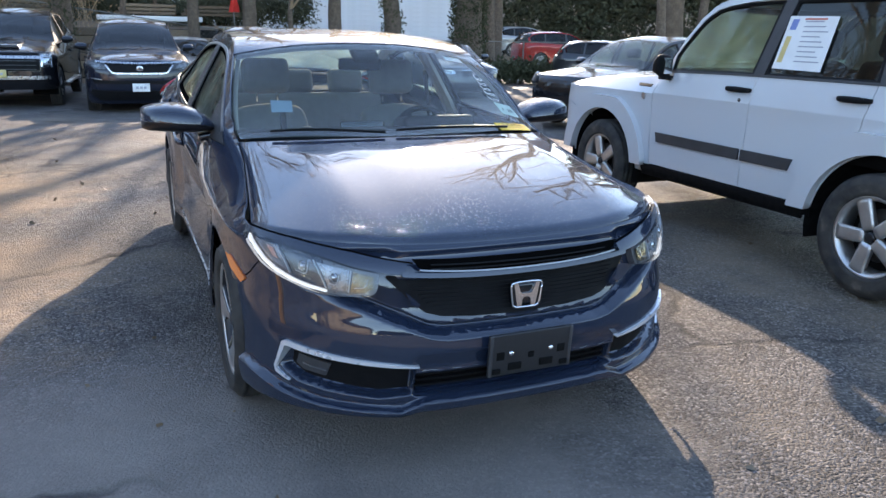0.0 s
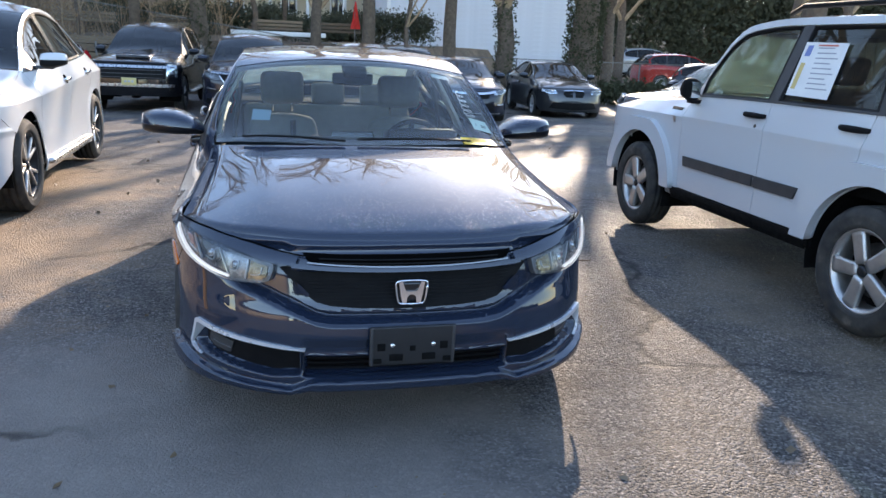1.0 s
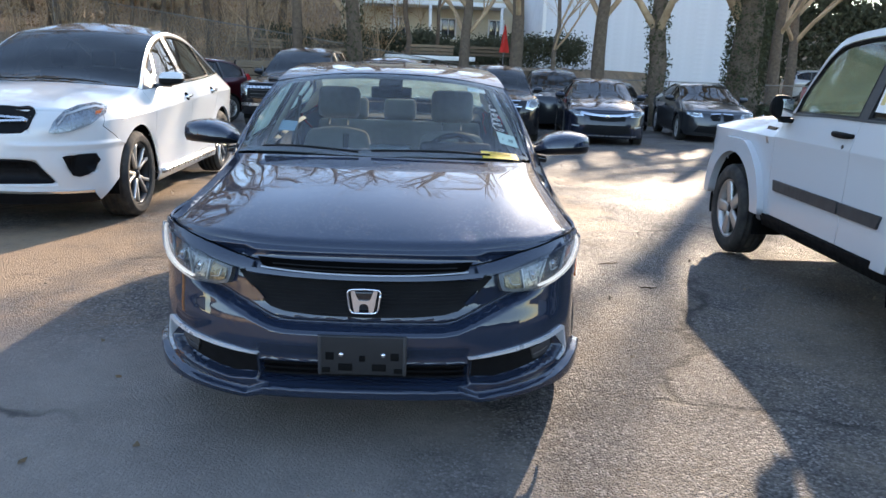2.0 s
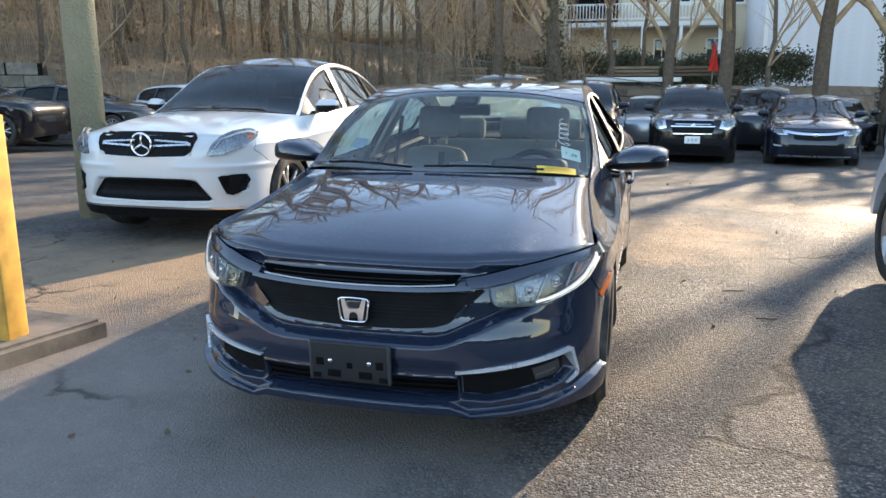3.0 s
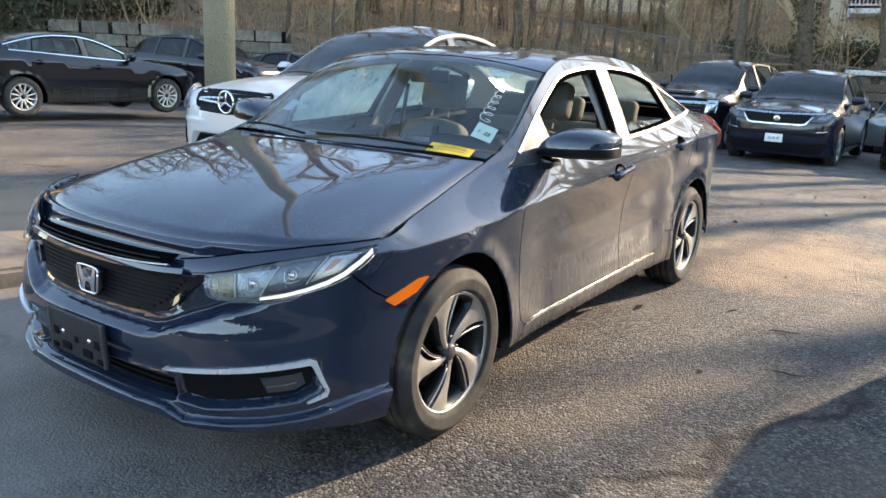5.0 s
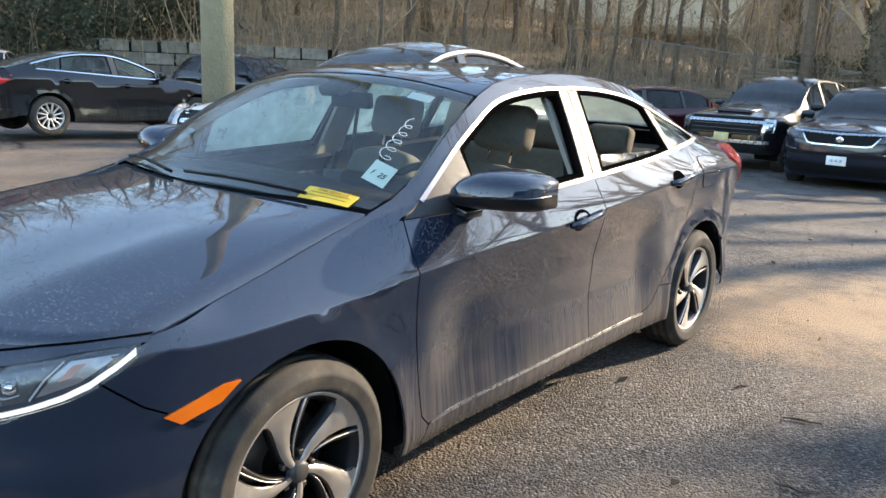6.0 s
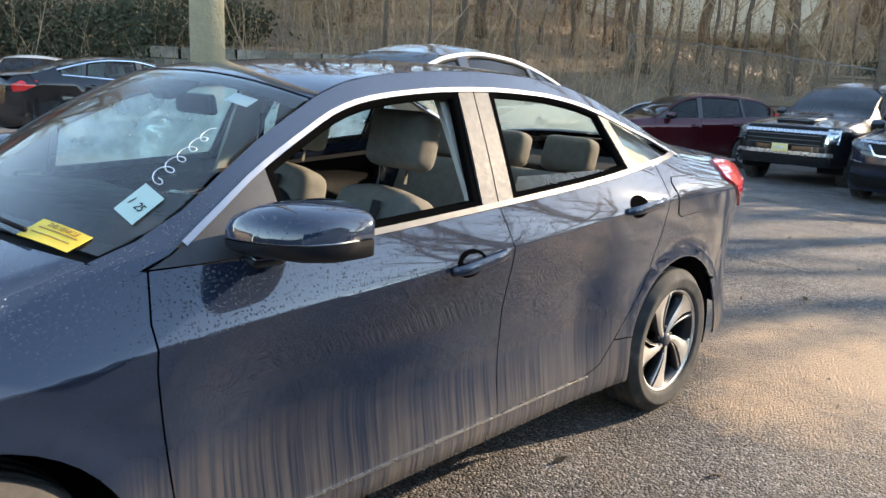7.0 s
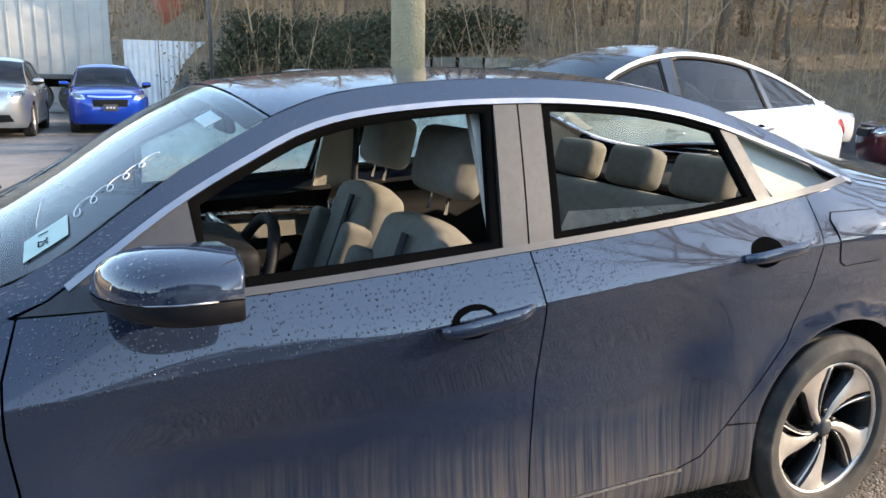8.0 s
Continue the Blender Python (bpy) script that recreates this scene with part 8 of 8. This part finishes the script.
# brush on the bank: thin stems, ivy and dry leaves
rng = random.Random(8)
vs, fs = [], []
for i in range(5200):
    a = radians(rng.uniform(6, 84))
    d = rng.uniform(21, 40)
    x, y = 1.5 - math.sin(a) * d, -3 + math.cos(a) * d
    if bank(x, y) < 0.15:
        continue
    z = lot_height(x, y) - 0.05
    h = rng.uniform(0.6, 3.4)
    tilt = (rng.gauss(0, 0.38), rng.gauss(0, 0.38))
    r = rng.uniform(0.005, 0.018)
    b = len(vs)
    for f in (0, 0.5, 1.0):
        cx, cy_ = x + tilt[0] * h * f * f, y + tilt[1] * h * f * f
        for k in range(3):
            vs.append((cx + r * (1.1 - f) * math.cos(k * 2.1), cy_ + r * (1.1 - f) * math.sin(k * 2.1), z + h * f))
    for lv in range(2):
        for k in range(3):
            l = (k + 1) % 3
            fs.append((b + lv * 3 + k, b + lv * 3 + l, b + lv * 3 + 3 + l, b + lv * 3 + 3 + k))
    for q in range(rng.randint(1, 3)):
        f = rng.uniform(0.3, 0.9)
        p0 = Vector((x + tilt[0] * h * f * f, y + tilt[1] * h * f * f, z + h * f))
        p1 = p0 + Vector((rng.gauss(0, 0.35), rng.gauss(0, 0.35), rng.uniform(0.1, 0.6)))
        b = len(vs)
        vs += [tuple(p0 + Vector((r * 0.5, 0, 0))), tuple(p0 - Vector((r * 0.5, 0, 0))), tuple(p1), tuple(p0 + Vector((0, r * 0.5, 0))), tuple(p0 - Vector((0, r * 0.5, 0)))]
        fs += [(b, b + 1, b + 2), (b + 3, b + 4, b + 2)]
for i in range(420):
    a = radians(rng.uniform(4, 86))
    d = rng.uniform(22, 42)
    x, y = 1.5 - math.sin(a) * d, -3 + math.cos(a) * d
    if bank(x, y) < 0.15:
        continue
    z = lot_height(x, y) - 0.05
    h = rng.uniform(2.5, 7.5)
    tilt = (rng.gauss(0, 0.16), rng.gauss(0, 0.16))
    bend = rng.gauss(0, 0.8)
    r = rng.uniform(0.014, 0.045)
    b = len(vs)
    for f in (0, 0.25, 0.5, 0.75, 1.0):
        cx, cy_ = x + tilt[0] * h * f + bend * math.sin(3 * f), y + tilt[1] * h * f
        for k in range(3):
            vs.append((cx + r * (1.15 - f) * math.cos(k * 2.1), cy_ + r * (1.15 - f) * math.sin(k * 2.1), z + h * f))
    for lv in range(4):
        for k in range(3):
            l = (k + 1) % 3
            fs.append((b + lv * 3 + k, b + lv * 3 + l, b + lv * 3 + 3 + l, b + lv * 3 + 3 + k))
    for q in range(16):
        f = rng.uniform(0.2, 0.95)
        p0 = Vector((x + tilt[0] * h * f + bend * math.sin(3 * f), y + tilt[1] * h * f, z + h * f))
        p1 = p0 + Vector((rng.gauss(0, 0.6), rng.gauss(0, 0.6), rng.uniform(0.2, 1.2)))
        b = len(vs)
        vs += [tuple(p0 + Vector((r * 0.4, 0, 0))), tuple(p0 - Vector((r * 0.4, 0, 0))), tuple(p1), tuple(p0 + Vector((0, r * 0.4, 0))), tuple(p0 - Vector((0, r * 0.4, 0)))]
        fs += [(b, b + 1, b + 2), (b + 3, b + 4, b + 2)]
tagged(raw("brush", vs, fs, M_TWIG), "tangle of bare brown stems on the bank", "brush", kind="stuff")
vs, fs = [], []
for i in range(3200):
    a = radians(rng.uniform(4, 84))
    d = rng.uniform(22, 40)
    x, y = 1.5 - math.sin(a) * d, -3 + math.cos(a) * d
    if bank(x, y) < 0.15:
        continue
    leaf_cards(vs, fs, (x, y, lot_height(x, y) + rng.uniform(0.05, 1.0) ** 2 * 2.6), (0.35, 0.35, 0.3), 12, 0.055, rng)
tagged(raw("dry_foliage", vs, fs, M_DRY, smooth=False), "withered brown leaves among the stems", "leaves", kind="stuff")


# evergreen shrubs and hedges
def shrub(name, label, x0, x1, y0, y1, z1, n, mat, seed, size=0.09):
    r_ = random.Random(seed)
    v, f = [], []
    for i in range(n):
        u, w = r_.random(), r_.random()
        x, y = x0 + (x1 - x0) * u, y0 + (y1 - y0) * u + r_.gauss(0, 0.45)
        zt = z1 * (0.65 + 0.35 * noise.noise((u * 9, seed, 0)) + 0.15 * r_.random())
        leaf_cards(v, f, (x, y, lot_height(x, y) + zt * math.sqrt(w)), (0.2, 0.2, 0.14), 9, size, r_)
    return tagged(raw(name, v, f, mat, smooth=False), label, "hedge", kind="stuff")


shrub("hedge", "dark evergreen hedge on the terrace", -7, 7, 29.5, 29.5, 1.6, 4200, M_HEDGE, 3, 0.055)
shrub("hedge", "dark green shrubs in front of the screened fence", -20.5, -23.5, 9.5, 3.6, 1.8, 3000, M_HEDGE, 4, 0.06)
shrub("hedge", "ivy-grown shrubs on the bank", -22.5, -20.2, 8.5, 12.5, 1.6, 500, M_IVY, 6)
shrub("hedge", "low hedge along the fence", 12, 20, 22.5, 19.5, 0.9, 900, M_IVY, 7)
shrub("hedge", "dark conifers behind the far lot", 16, 42, 46, 30, 9.0, 9000, M_HEDGE, 9, 0.13)


# ---- walls, fences, buildings ----
def course_wall(name, label, p0, p1, z0, rows, bh, bw, mat, joint, thick=0.3, seed=1):
    """A wall of separate blocks in courses, each a part of its own, on a dark core."""
    r_ = random.Random(seed)
    a, b = Vector((*p0, 0)), Vector((*p1, 0))
    d = (b - a).normalized()
    L = (b - a).length
    ang = math.atan2(d.y, d.x)
    w = thing(name, label, "wall", pose(p0[0], p0[1], z0, 0, 0, math.degrees(ang)), kind="structure")
    box("wall_core", (L, thick * 0.8, rows * bh), pose(L / 2, 0, rows * bh / 2 - 0.01), joint, w, 0.0)
    meshes = []
    for q in range(5):
        bm = bmesh.new()
        add_box(bm, (bw * (0.88 + 0.05 * q) - 0.02, thick, bh - 0.02), None, 0.02, 1)
        me = bpy.data.meshes.new("block")
        bm.to_mesh(me)
        bm.free()
        me.materials.append(mat)
        meshes.append(me)
    for j in range(rows):
        x = bw * 0.5 * (j % 2)
        while x < L:
            q = r_.randrange(5)
            o = new("block", meshes[q])
            o.parent = w
            o.matrix_basis = pose(x, r_.uniform(-0.02, 0.02), (j + 0.5) * bh, r_.uniform(-1, 1), 0, r_.uniform(-1, 1))
            x += bw * 1.0
    return w


M_STONEV = material("block_stone")
def _block():
    m, nt, p = M_STONEV
    oi = nt.nodes.new("ShaderNodeObjectInfo")
    v = coords(nt)
    c = ramp(nt, oi.outputs["Random"], [(0.0, (0.13, 0.115, 0.095)), (0.5, (0.2, 0.18, 0.15)), (1.0, (0.27, 0.24, 0.2))])
    c = mix(nt, ramp(nt, noise_of(nt, v, 4, 6), [(0.4, grey(0)), (0.7, grey(0.8))]), c, (0.09, 0.085, 0.06))
    link(nt, c, p.inputs["Base Color"])
    p.inputs["Roughness"].default_value = 0.92
    bump(nt, noise_of(nt, v, 22, 4), p, 0.6, 0.02)
    return m
M_BLOCK = _block()


def _plank():
    m, nt, p = material("weathered_plank")
    oi = nt.nodes.new("ShaderNodeObjectInfo")
    c = ramp(nt, oi.outputs["Random"], [(0.0, (0.1, 0.07, 0.045)), (0.5, (0.19, 0.135, 0.085)), (1.0, (0.3, 0.22, 0.14))])
    g_ = noise_of(nt, coords(nt, (1, 12, 14)), 2.0, 5)
    c = mix(nt, ramp(nt, g_, [(0.4, grey(0)), (0.7, grey(0.6))]), c, (0.07, 0.055, 0.04))
    link(nt, c, p.inputs["Base Color"])
    p.inputs["Roughness"].default_value = 0.85
    bump(nt, g_, p, 0.4, 0.01)
    return m
M_PLANK = _plank()

course_wall("retaining_wall", "old stone-block retaining wall below the bank", (-22.6, 6.2), (-16.6, 14.6), -0.1, 6, 0.36, 0.85, M_BLOCK, M_UNDER, 0.4, 2)
course_wall("timber_wall", "timber retaining wall of stacked weathered planks", (-13.0, 24.2), (4.6, 24.2), -0.6, 7, 0.27, 2.4, M_PLANK, M_UNDER, 0.22, 3)
slab = thing("terrace_slab", "pale concrete slab edge along the terrace", "slab", kind="structure")
box("slab_edge", (3.4, 0.9, 0.16), pose(0.3, 25.0, 1.62), M_WHITEWOOD, slab, 0.02)
for x in (-6.4, -3.2, 0.2, 2.4):
    c_ = thing("timber_stack", "stack of pale planks on the terrace", "timber", Matrix.Translation((x, 25.6, 1.7)))
    for i in range(3):
        box("plank", (2.0 - 0.1 * i, 0.25, 0.1), pose(0.05 * i, 0, 0.1 + 0.13 * i, 0, 0, 3 * i - 3), M_PLANK, c_, 0.01)


def wire_fence(label, pts, h, spacing=2.4, mat=None):
    f = thing("wire_fence", label, "fence", kind="structure")
    vs, fs = [], []
    for (x0, y0), (x1, y1) in zip(pts, pts[1:]):
        L = math.hypot(x1 - x0, y1 - y0)
        n = max(1, int(L / spacing))
        for i in range(n + 1):
            x, y = x0 + (x1 - x0) * i / n, y0 + (y1 - y0) * i / n
            z = lot_height(x, y)
            tube("fence_post", [(x, y, z - 0.1), (x, y, z + h)], 0.03, mat or M_GALV, f, 8)
        z0, z1 = lot_height(x0, y0), lot_height(x1, y1)
        tube("fence_rail", [(x0, y0, z0 + h - 0.03), (x1, y1, z1 + h - 0.03)], 0.02, mat or M_GALV, f, 6)
        # diagonal wires of the mesh
        step_ = 0.14
        m_ = int((L + h) / step_)
        for k in range(m_):
            for sg in (0, 1):
                s0, s1 = k * step_ - h, k * step_
                a0, a1 = max(0.0, s0), min(L, s1)
                if a1 <= a0:
                    continue
                za, zb = (a0 - s0), (a1 - s0)
                if sg:
                    za, zb = h - za, h - zb
                p, q = a0 / L, a1 / L
                A = (x0 + (x1 - x0) * p, y0 + (y1 - y0) * p, z0 + (z1 - z0) * p + za)
                B = (x0 + (x1 - x0) * q, y0 + (y1 - y0) * q, z0 + (z1 - z0) * q + zb)
                b = len(vs)
                e = 0.004
                vs += [(A[0], A[1], A[2] - e), (A[0], A[1], A[2] + e), (B[0], B[1], B[2] + e), (B[0], B[1], B[2] - e)]
                fs.append((b, b + 1, b + 2, b + 3))
    tagged(raw("wire_mesh", vs, fs, mat or M_GALV, f, smooth=False), kind="stuff")
    return f


wire_fence("chain-link fence along the far edge of the lot", [(-13.0, 23.4), (4.0, 23.4), (14.0, 23.0), (24.0, 19.0)], 1.6)


def cladding(parent, x0, x1, z0, z1, y, mat, h=0.2):
    """Lapped horizontal boards on a wall that faces -y."""
    n = int((z1 - z0) / h)
    bm = bmesh.new()
    me = None
    for i in range(n):
        if me is None:
            b = bmesh.new()
            add_box(b, (x1 - x0, 0.03, h - 0.006), pose(0, 0, 0, 7), 0.0)
            me = bpy.data.meshes.new("board")
            b.to_mesh(me)
            b.free()
            me.materials.append(mat)
        o = new("board", me)
        o.parent = parent
        o.matrix_basis = pose((x0 + x1) / 2, y - 0.01, z0 + (i + 0.5) * h)
    bm.free()


def house_window(parent, x, z, y, w, h, panes=2):
    wd = box("window", (w, 0.06, h), pose(x, y - 0.05, z), M_WHITEWOOD, parent, 0.01)
    for i in range(panes):
        pw = (w - 0.16) / panes
        box("pane", (pw - 0.05, 0.02, h - 0.16), pose(x - w / 2 + 0.08 + pw * (i + 0.5), y - 0.085, z), M_WINDOW, wd, 0.003)
    box("sill", (w + 0.14, 0.14, 0.05), pose(x, y - 0.09, z - h / 2 - 0.02), M_WHITEWOOD, wd, 0.008)


# tall pale building whose shaded side faces the lot
b1 = thing("pale_building", "tall pale building with lapped siding, seen from its shaded side", "building")
box("wall", (10.6, 14.0, 9.6), pose(11.2, 41.2, 3.95), M_SIDING, b1, 0.0)
cladding(b1, 5.9, 16.5, -0.5, 8.6, 34.19, M_SIDING, 0.24)
box("roof", (11.2, 14.6, 0.5), pose(11.2, 41.2, 9.0), M_ROOF, b1, 0.05)
box("corner_board", (0.18, 0.12, 9.2), pose(5.9, 34.12, 4.1), M_WHITEWOOD, b1, 0.01)
# cream house with a white-railed deck above the hedge
b2 = thing("cream_house", "cream-sided house with a white-railed deck", "house", Matrix.Translation((2.9, 0, -1.1)))
box("wall", (11.5, 9.0, 9.0), pose(-2.2, 47.5, 7.5), M_CREAM, b2, 0.0)
cladding(b2, -7.9, 3.5, 3.2, 11.5, 42.98, M_CREAM, 0.22)
box("roof", (12.4, 10.0, 0.5), pose(-2.2, 47.5, 12.2), M_ROOF, b2, 0.05)
box("porch", (3.0, 0.1, 2.6), pose(-5.6, 42.93, 7.3), M_UNDER, b2, 0.02)
for x in (-2.4, -0.6, 2.3):
    house_window(b2, x, 7.9, 42.95, 1.2, 1.7)
for x in (-4.5, -1.5, 1.4):
    house_window(b2, x, 4.6, 42.95, 1.0, 1.2)
dk = box("deck", (8.6, 2.4, 0.25), pose(-2.6, 41.7, 5.85), M_WHITEWOOD, b2, 0.02)
for x in np.linspace(-6.7, 1.5, 5):
    box("deck_post", (0.16, 0.16, 3.6), pose(x, 40.6, 4.05), M_WHITEWOOD, dk, 0.01)
for z in (6.15, 6.95):
    box("rail", (8.6, 0.09, 0.09), pose(-2.6, 40.58, z), M_WHITEWOOD, dk, 0.01)
for x in np.linspace(-6.8, 1.6, 48):
    box("baluster", (0.06, 0.05, 0.8), pose(x, 40.58, 6.55), M_WHITEWOOD, dk, 0.0)
# faded red building in the woods
b3 = thing("red_building", "faded red building half hidden by the woods", "building")
box("wall", (4.0, 7.5, 4.2), pose(-33.0, 6.6, 4.6), M_BRICKRED, b3, 0.0)
box("roof", (4.6, 8.1, 0.3), pose(-33.0, 6.6, 6.8), M_ROOF, b3, 0.05)
for y in (4.4, 6.6, 8.8):
    box("window", (0.1, 1.0, 1.1), pose(-30.98, y, 5.2), M_WHITEWOOD, b3, 0.02)
# tan house on the slope behind the trees
b5 = thing("tan_house", "tan-sided house high behind the bare trees", "house", pose(-20.5, 41.5, 4.5, 0, 0, 31))
box("wall", (15.0, 8.0, 8.0), pose(0, 4.0, 4.0), M_CREAM, b5, 0.0)
cladding(b5, -7.5, 7.5, 0.4, 7.8, -0.02, M_CREAM, 0.24)
for x in (-5.2, -1.8, 1.8, 5.2):
    house_window(b5, x, 4.4, -0.02, 1.2, 1.5)
box("roof", (16.0, 9.0, 0.5), pose(0, 4.0, 8.2), M_ROOF, b5, 0.05)
# trailer and corrugated fence
tr = thing("box_trailer", "grey-white box trailer with ribbed sides", "trailer", pose(-27.5, -4.2, 0, 0, 0, 0))
box("trailer_body", (2.5, 9.6, 2.75), pose(0, 0, 2.55), M_TRAILER, tr, 0.03)
for y in np.linspace(-4.6, 4.6, 24):
    box("trailer_rib", (0.05, 0.06, 2.6), pose(1.26, y, 2.55), M_TRAILER, tr, 0.01)
box("trailer_rail", (0.08, 9.6, 0.16), pose(1.26, 0, 1.22), M_TRIM, tr, 0.01)
box("trailer_frame", (1.0, 9.0, 0.25), pose(0, 0, 1.0), M_UNDER, tr, 0.02)
for y in (2.4, 3.6):
    for x in (-1.0, 1.0):
        lathe("tyre", [(0.25, -0.12), (0.5, -0.13), (0.52, -0.1), (0.52, 0.1), (0.5, 0.13), (0.25, 0.12)], M_TYRE, tr, pose(x, y, 0.52), 28)
cf = thing("corrugated_fence", "white corrugated sheet fence", "fence", kind="structure")
for i in range(5):
    y0 = 1.0 + i * 1.15
    vs, fs = [], []
    for k in range(25):
        yy = y0 + 1.12 * k / 24
        xx = -26.5 + 0.03 * math.sin(k * 1.57) + 0.04 * (i % 2)
        vs += [(xx, yy, -0.05), (xx, yy, 2.5)]
    for k in range(24):
        fs.append((2 * k, 2 * k + 2, 2 * k + 3, 2 * k + 1))
    sh_ob = raw("sheet", vs, fs, M_CORRUGATED, cf)
sf = thing("screened_fence", "fence hung with green mesh", "fence", kind="structure")
for i in range(4):
    box("screen_panel", (0.03, 1.9, 1.7), pose(-25.6 + 0.7 * i, 7.4 + 1.75 * i, 1.1, 0, 0, -22), M_SCREEN, sf, 0.0)
    tube("fence_post", [(-25.9 + 0.7 * i, 6.5 + 1.75 * i, 0), (-25.9 + 0.7 * i, 6.5 + 1.75 * i, 2.1)], 0.03, M_GALV, sf, 8)
# tan-sided building and an added, unseen row of evergreens behind the starting point, mirrored in the paintwork
b4 = thing("tan_building", "tan-sided building across the street", "building")
box("wall", (24, 6, 5.0), pose(-25, -22, 2.5, 0, 0, -20), M_TAN, b4, 0.0)
box("roof", (25, 7, 0.4), pose(-25, -22, 5.1, 0, 0, -20), M_ROOF, b4, 0.05)
shrub("hedge", "unseen dark evergreens, added to darken reflections in the paintwork", -12, 34, -27, -20, 5.0, 3500, M_HEDGE, 12, 0.3)
# red cloth by the terrace and a blue bin
fl = thing("red_flag", "red cloth hanging by the terrace", "flag", Matrix.Translation((3.0, 23.9, 0.9)))
vs = [(0.36 * (i / 8 - 0.5) * (0.12 + 0.88 * j / 8), 0.06 * math.sin(i * 1.3 + j) * j / 8 - 0.03, 1.95 - 0.95 * j / 8) for j in range(9) for i in range(9)]
fs = [(j * 9 + i, j * 9 + i + 1, j * 9 + i + 10, j * 9 + i + 9) for j in range(8) for i in range(8)]
raw("cloth", vs, fs, M_REDFLAG, fl)
tube("flag_pole", [(-0.02, 0, -1.2), (-0.02, 0, 2.0)], 0.02, M_GALV, fl, 8)


# ---- small things on the asphalt ----
rng = random.Random(21)
vs, fs = [], []
for i in range(420):
    x, y = rng.uniform(-4, 5), rng.uniform(-4, 7)
    z = lot_height(x, y)
    r = rng.uniform(0.004, 0.014)
    a = rng.uniform(0, 6.28)
    b = len(vs)
    for k in range(5):
        t = a + k * 1.2566
        vs.append((x + r * math.cos(t) * rng.uniform(0.7, 1.3), y + r * math.sin(t) * rng.uniform(0.7, 1.3), z - 0.002))
    vs.append((x, y, z + r * rng.uniform(0.4, 0.9)))
    for k in range(5):
        fs.append((b + k, b + (k + 1) % 5, b + 5))
tagged(raw("grit", vs, fs, M_TIMBER, smooth=False), "scattered grit and crumbs on the asphalt", "grit", kind="stuff")
vs, fs = [], []
for i in range(130):
    x, y = rng.uniform(-3.5, 4.5), rng.uniform(-3, 8)
    leaf_cards(vs, fs, (x, y, lot_height(x, y) + 0.008), (0.0, 0.0, 0.004), 1, rng.uniform(0.012, 0.028), rng)
tagged(raw("fallen_leaves", vs, fs, M_TIMBER, smooth=False), "small dark fallen leaves on the asphalt", "leaves", kind="stuff")
for x, y, a, l in ((1.62, 0.75, 20, 0.16), (1.75, 0.12, 5, 0.12), (1.3, 0.95, 65, 0.09)):
    st = thing("stick", "short dark twig lying on the asphalt", "twig", pose(x, y, 0.004, 0, 0, a))
    tube("twig", [(-l / 2, 0, 0.004), (-l * 0.1, 0.006, 0.006), (l * 0.2, -0.004, 0.005), (l / 2, 0.008, 0.004)], 0.004, M_BARK, st, 6, taper=[0.003, 0.005, 0.004, 0.002])
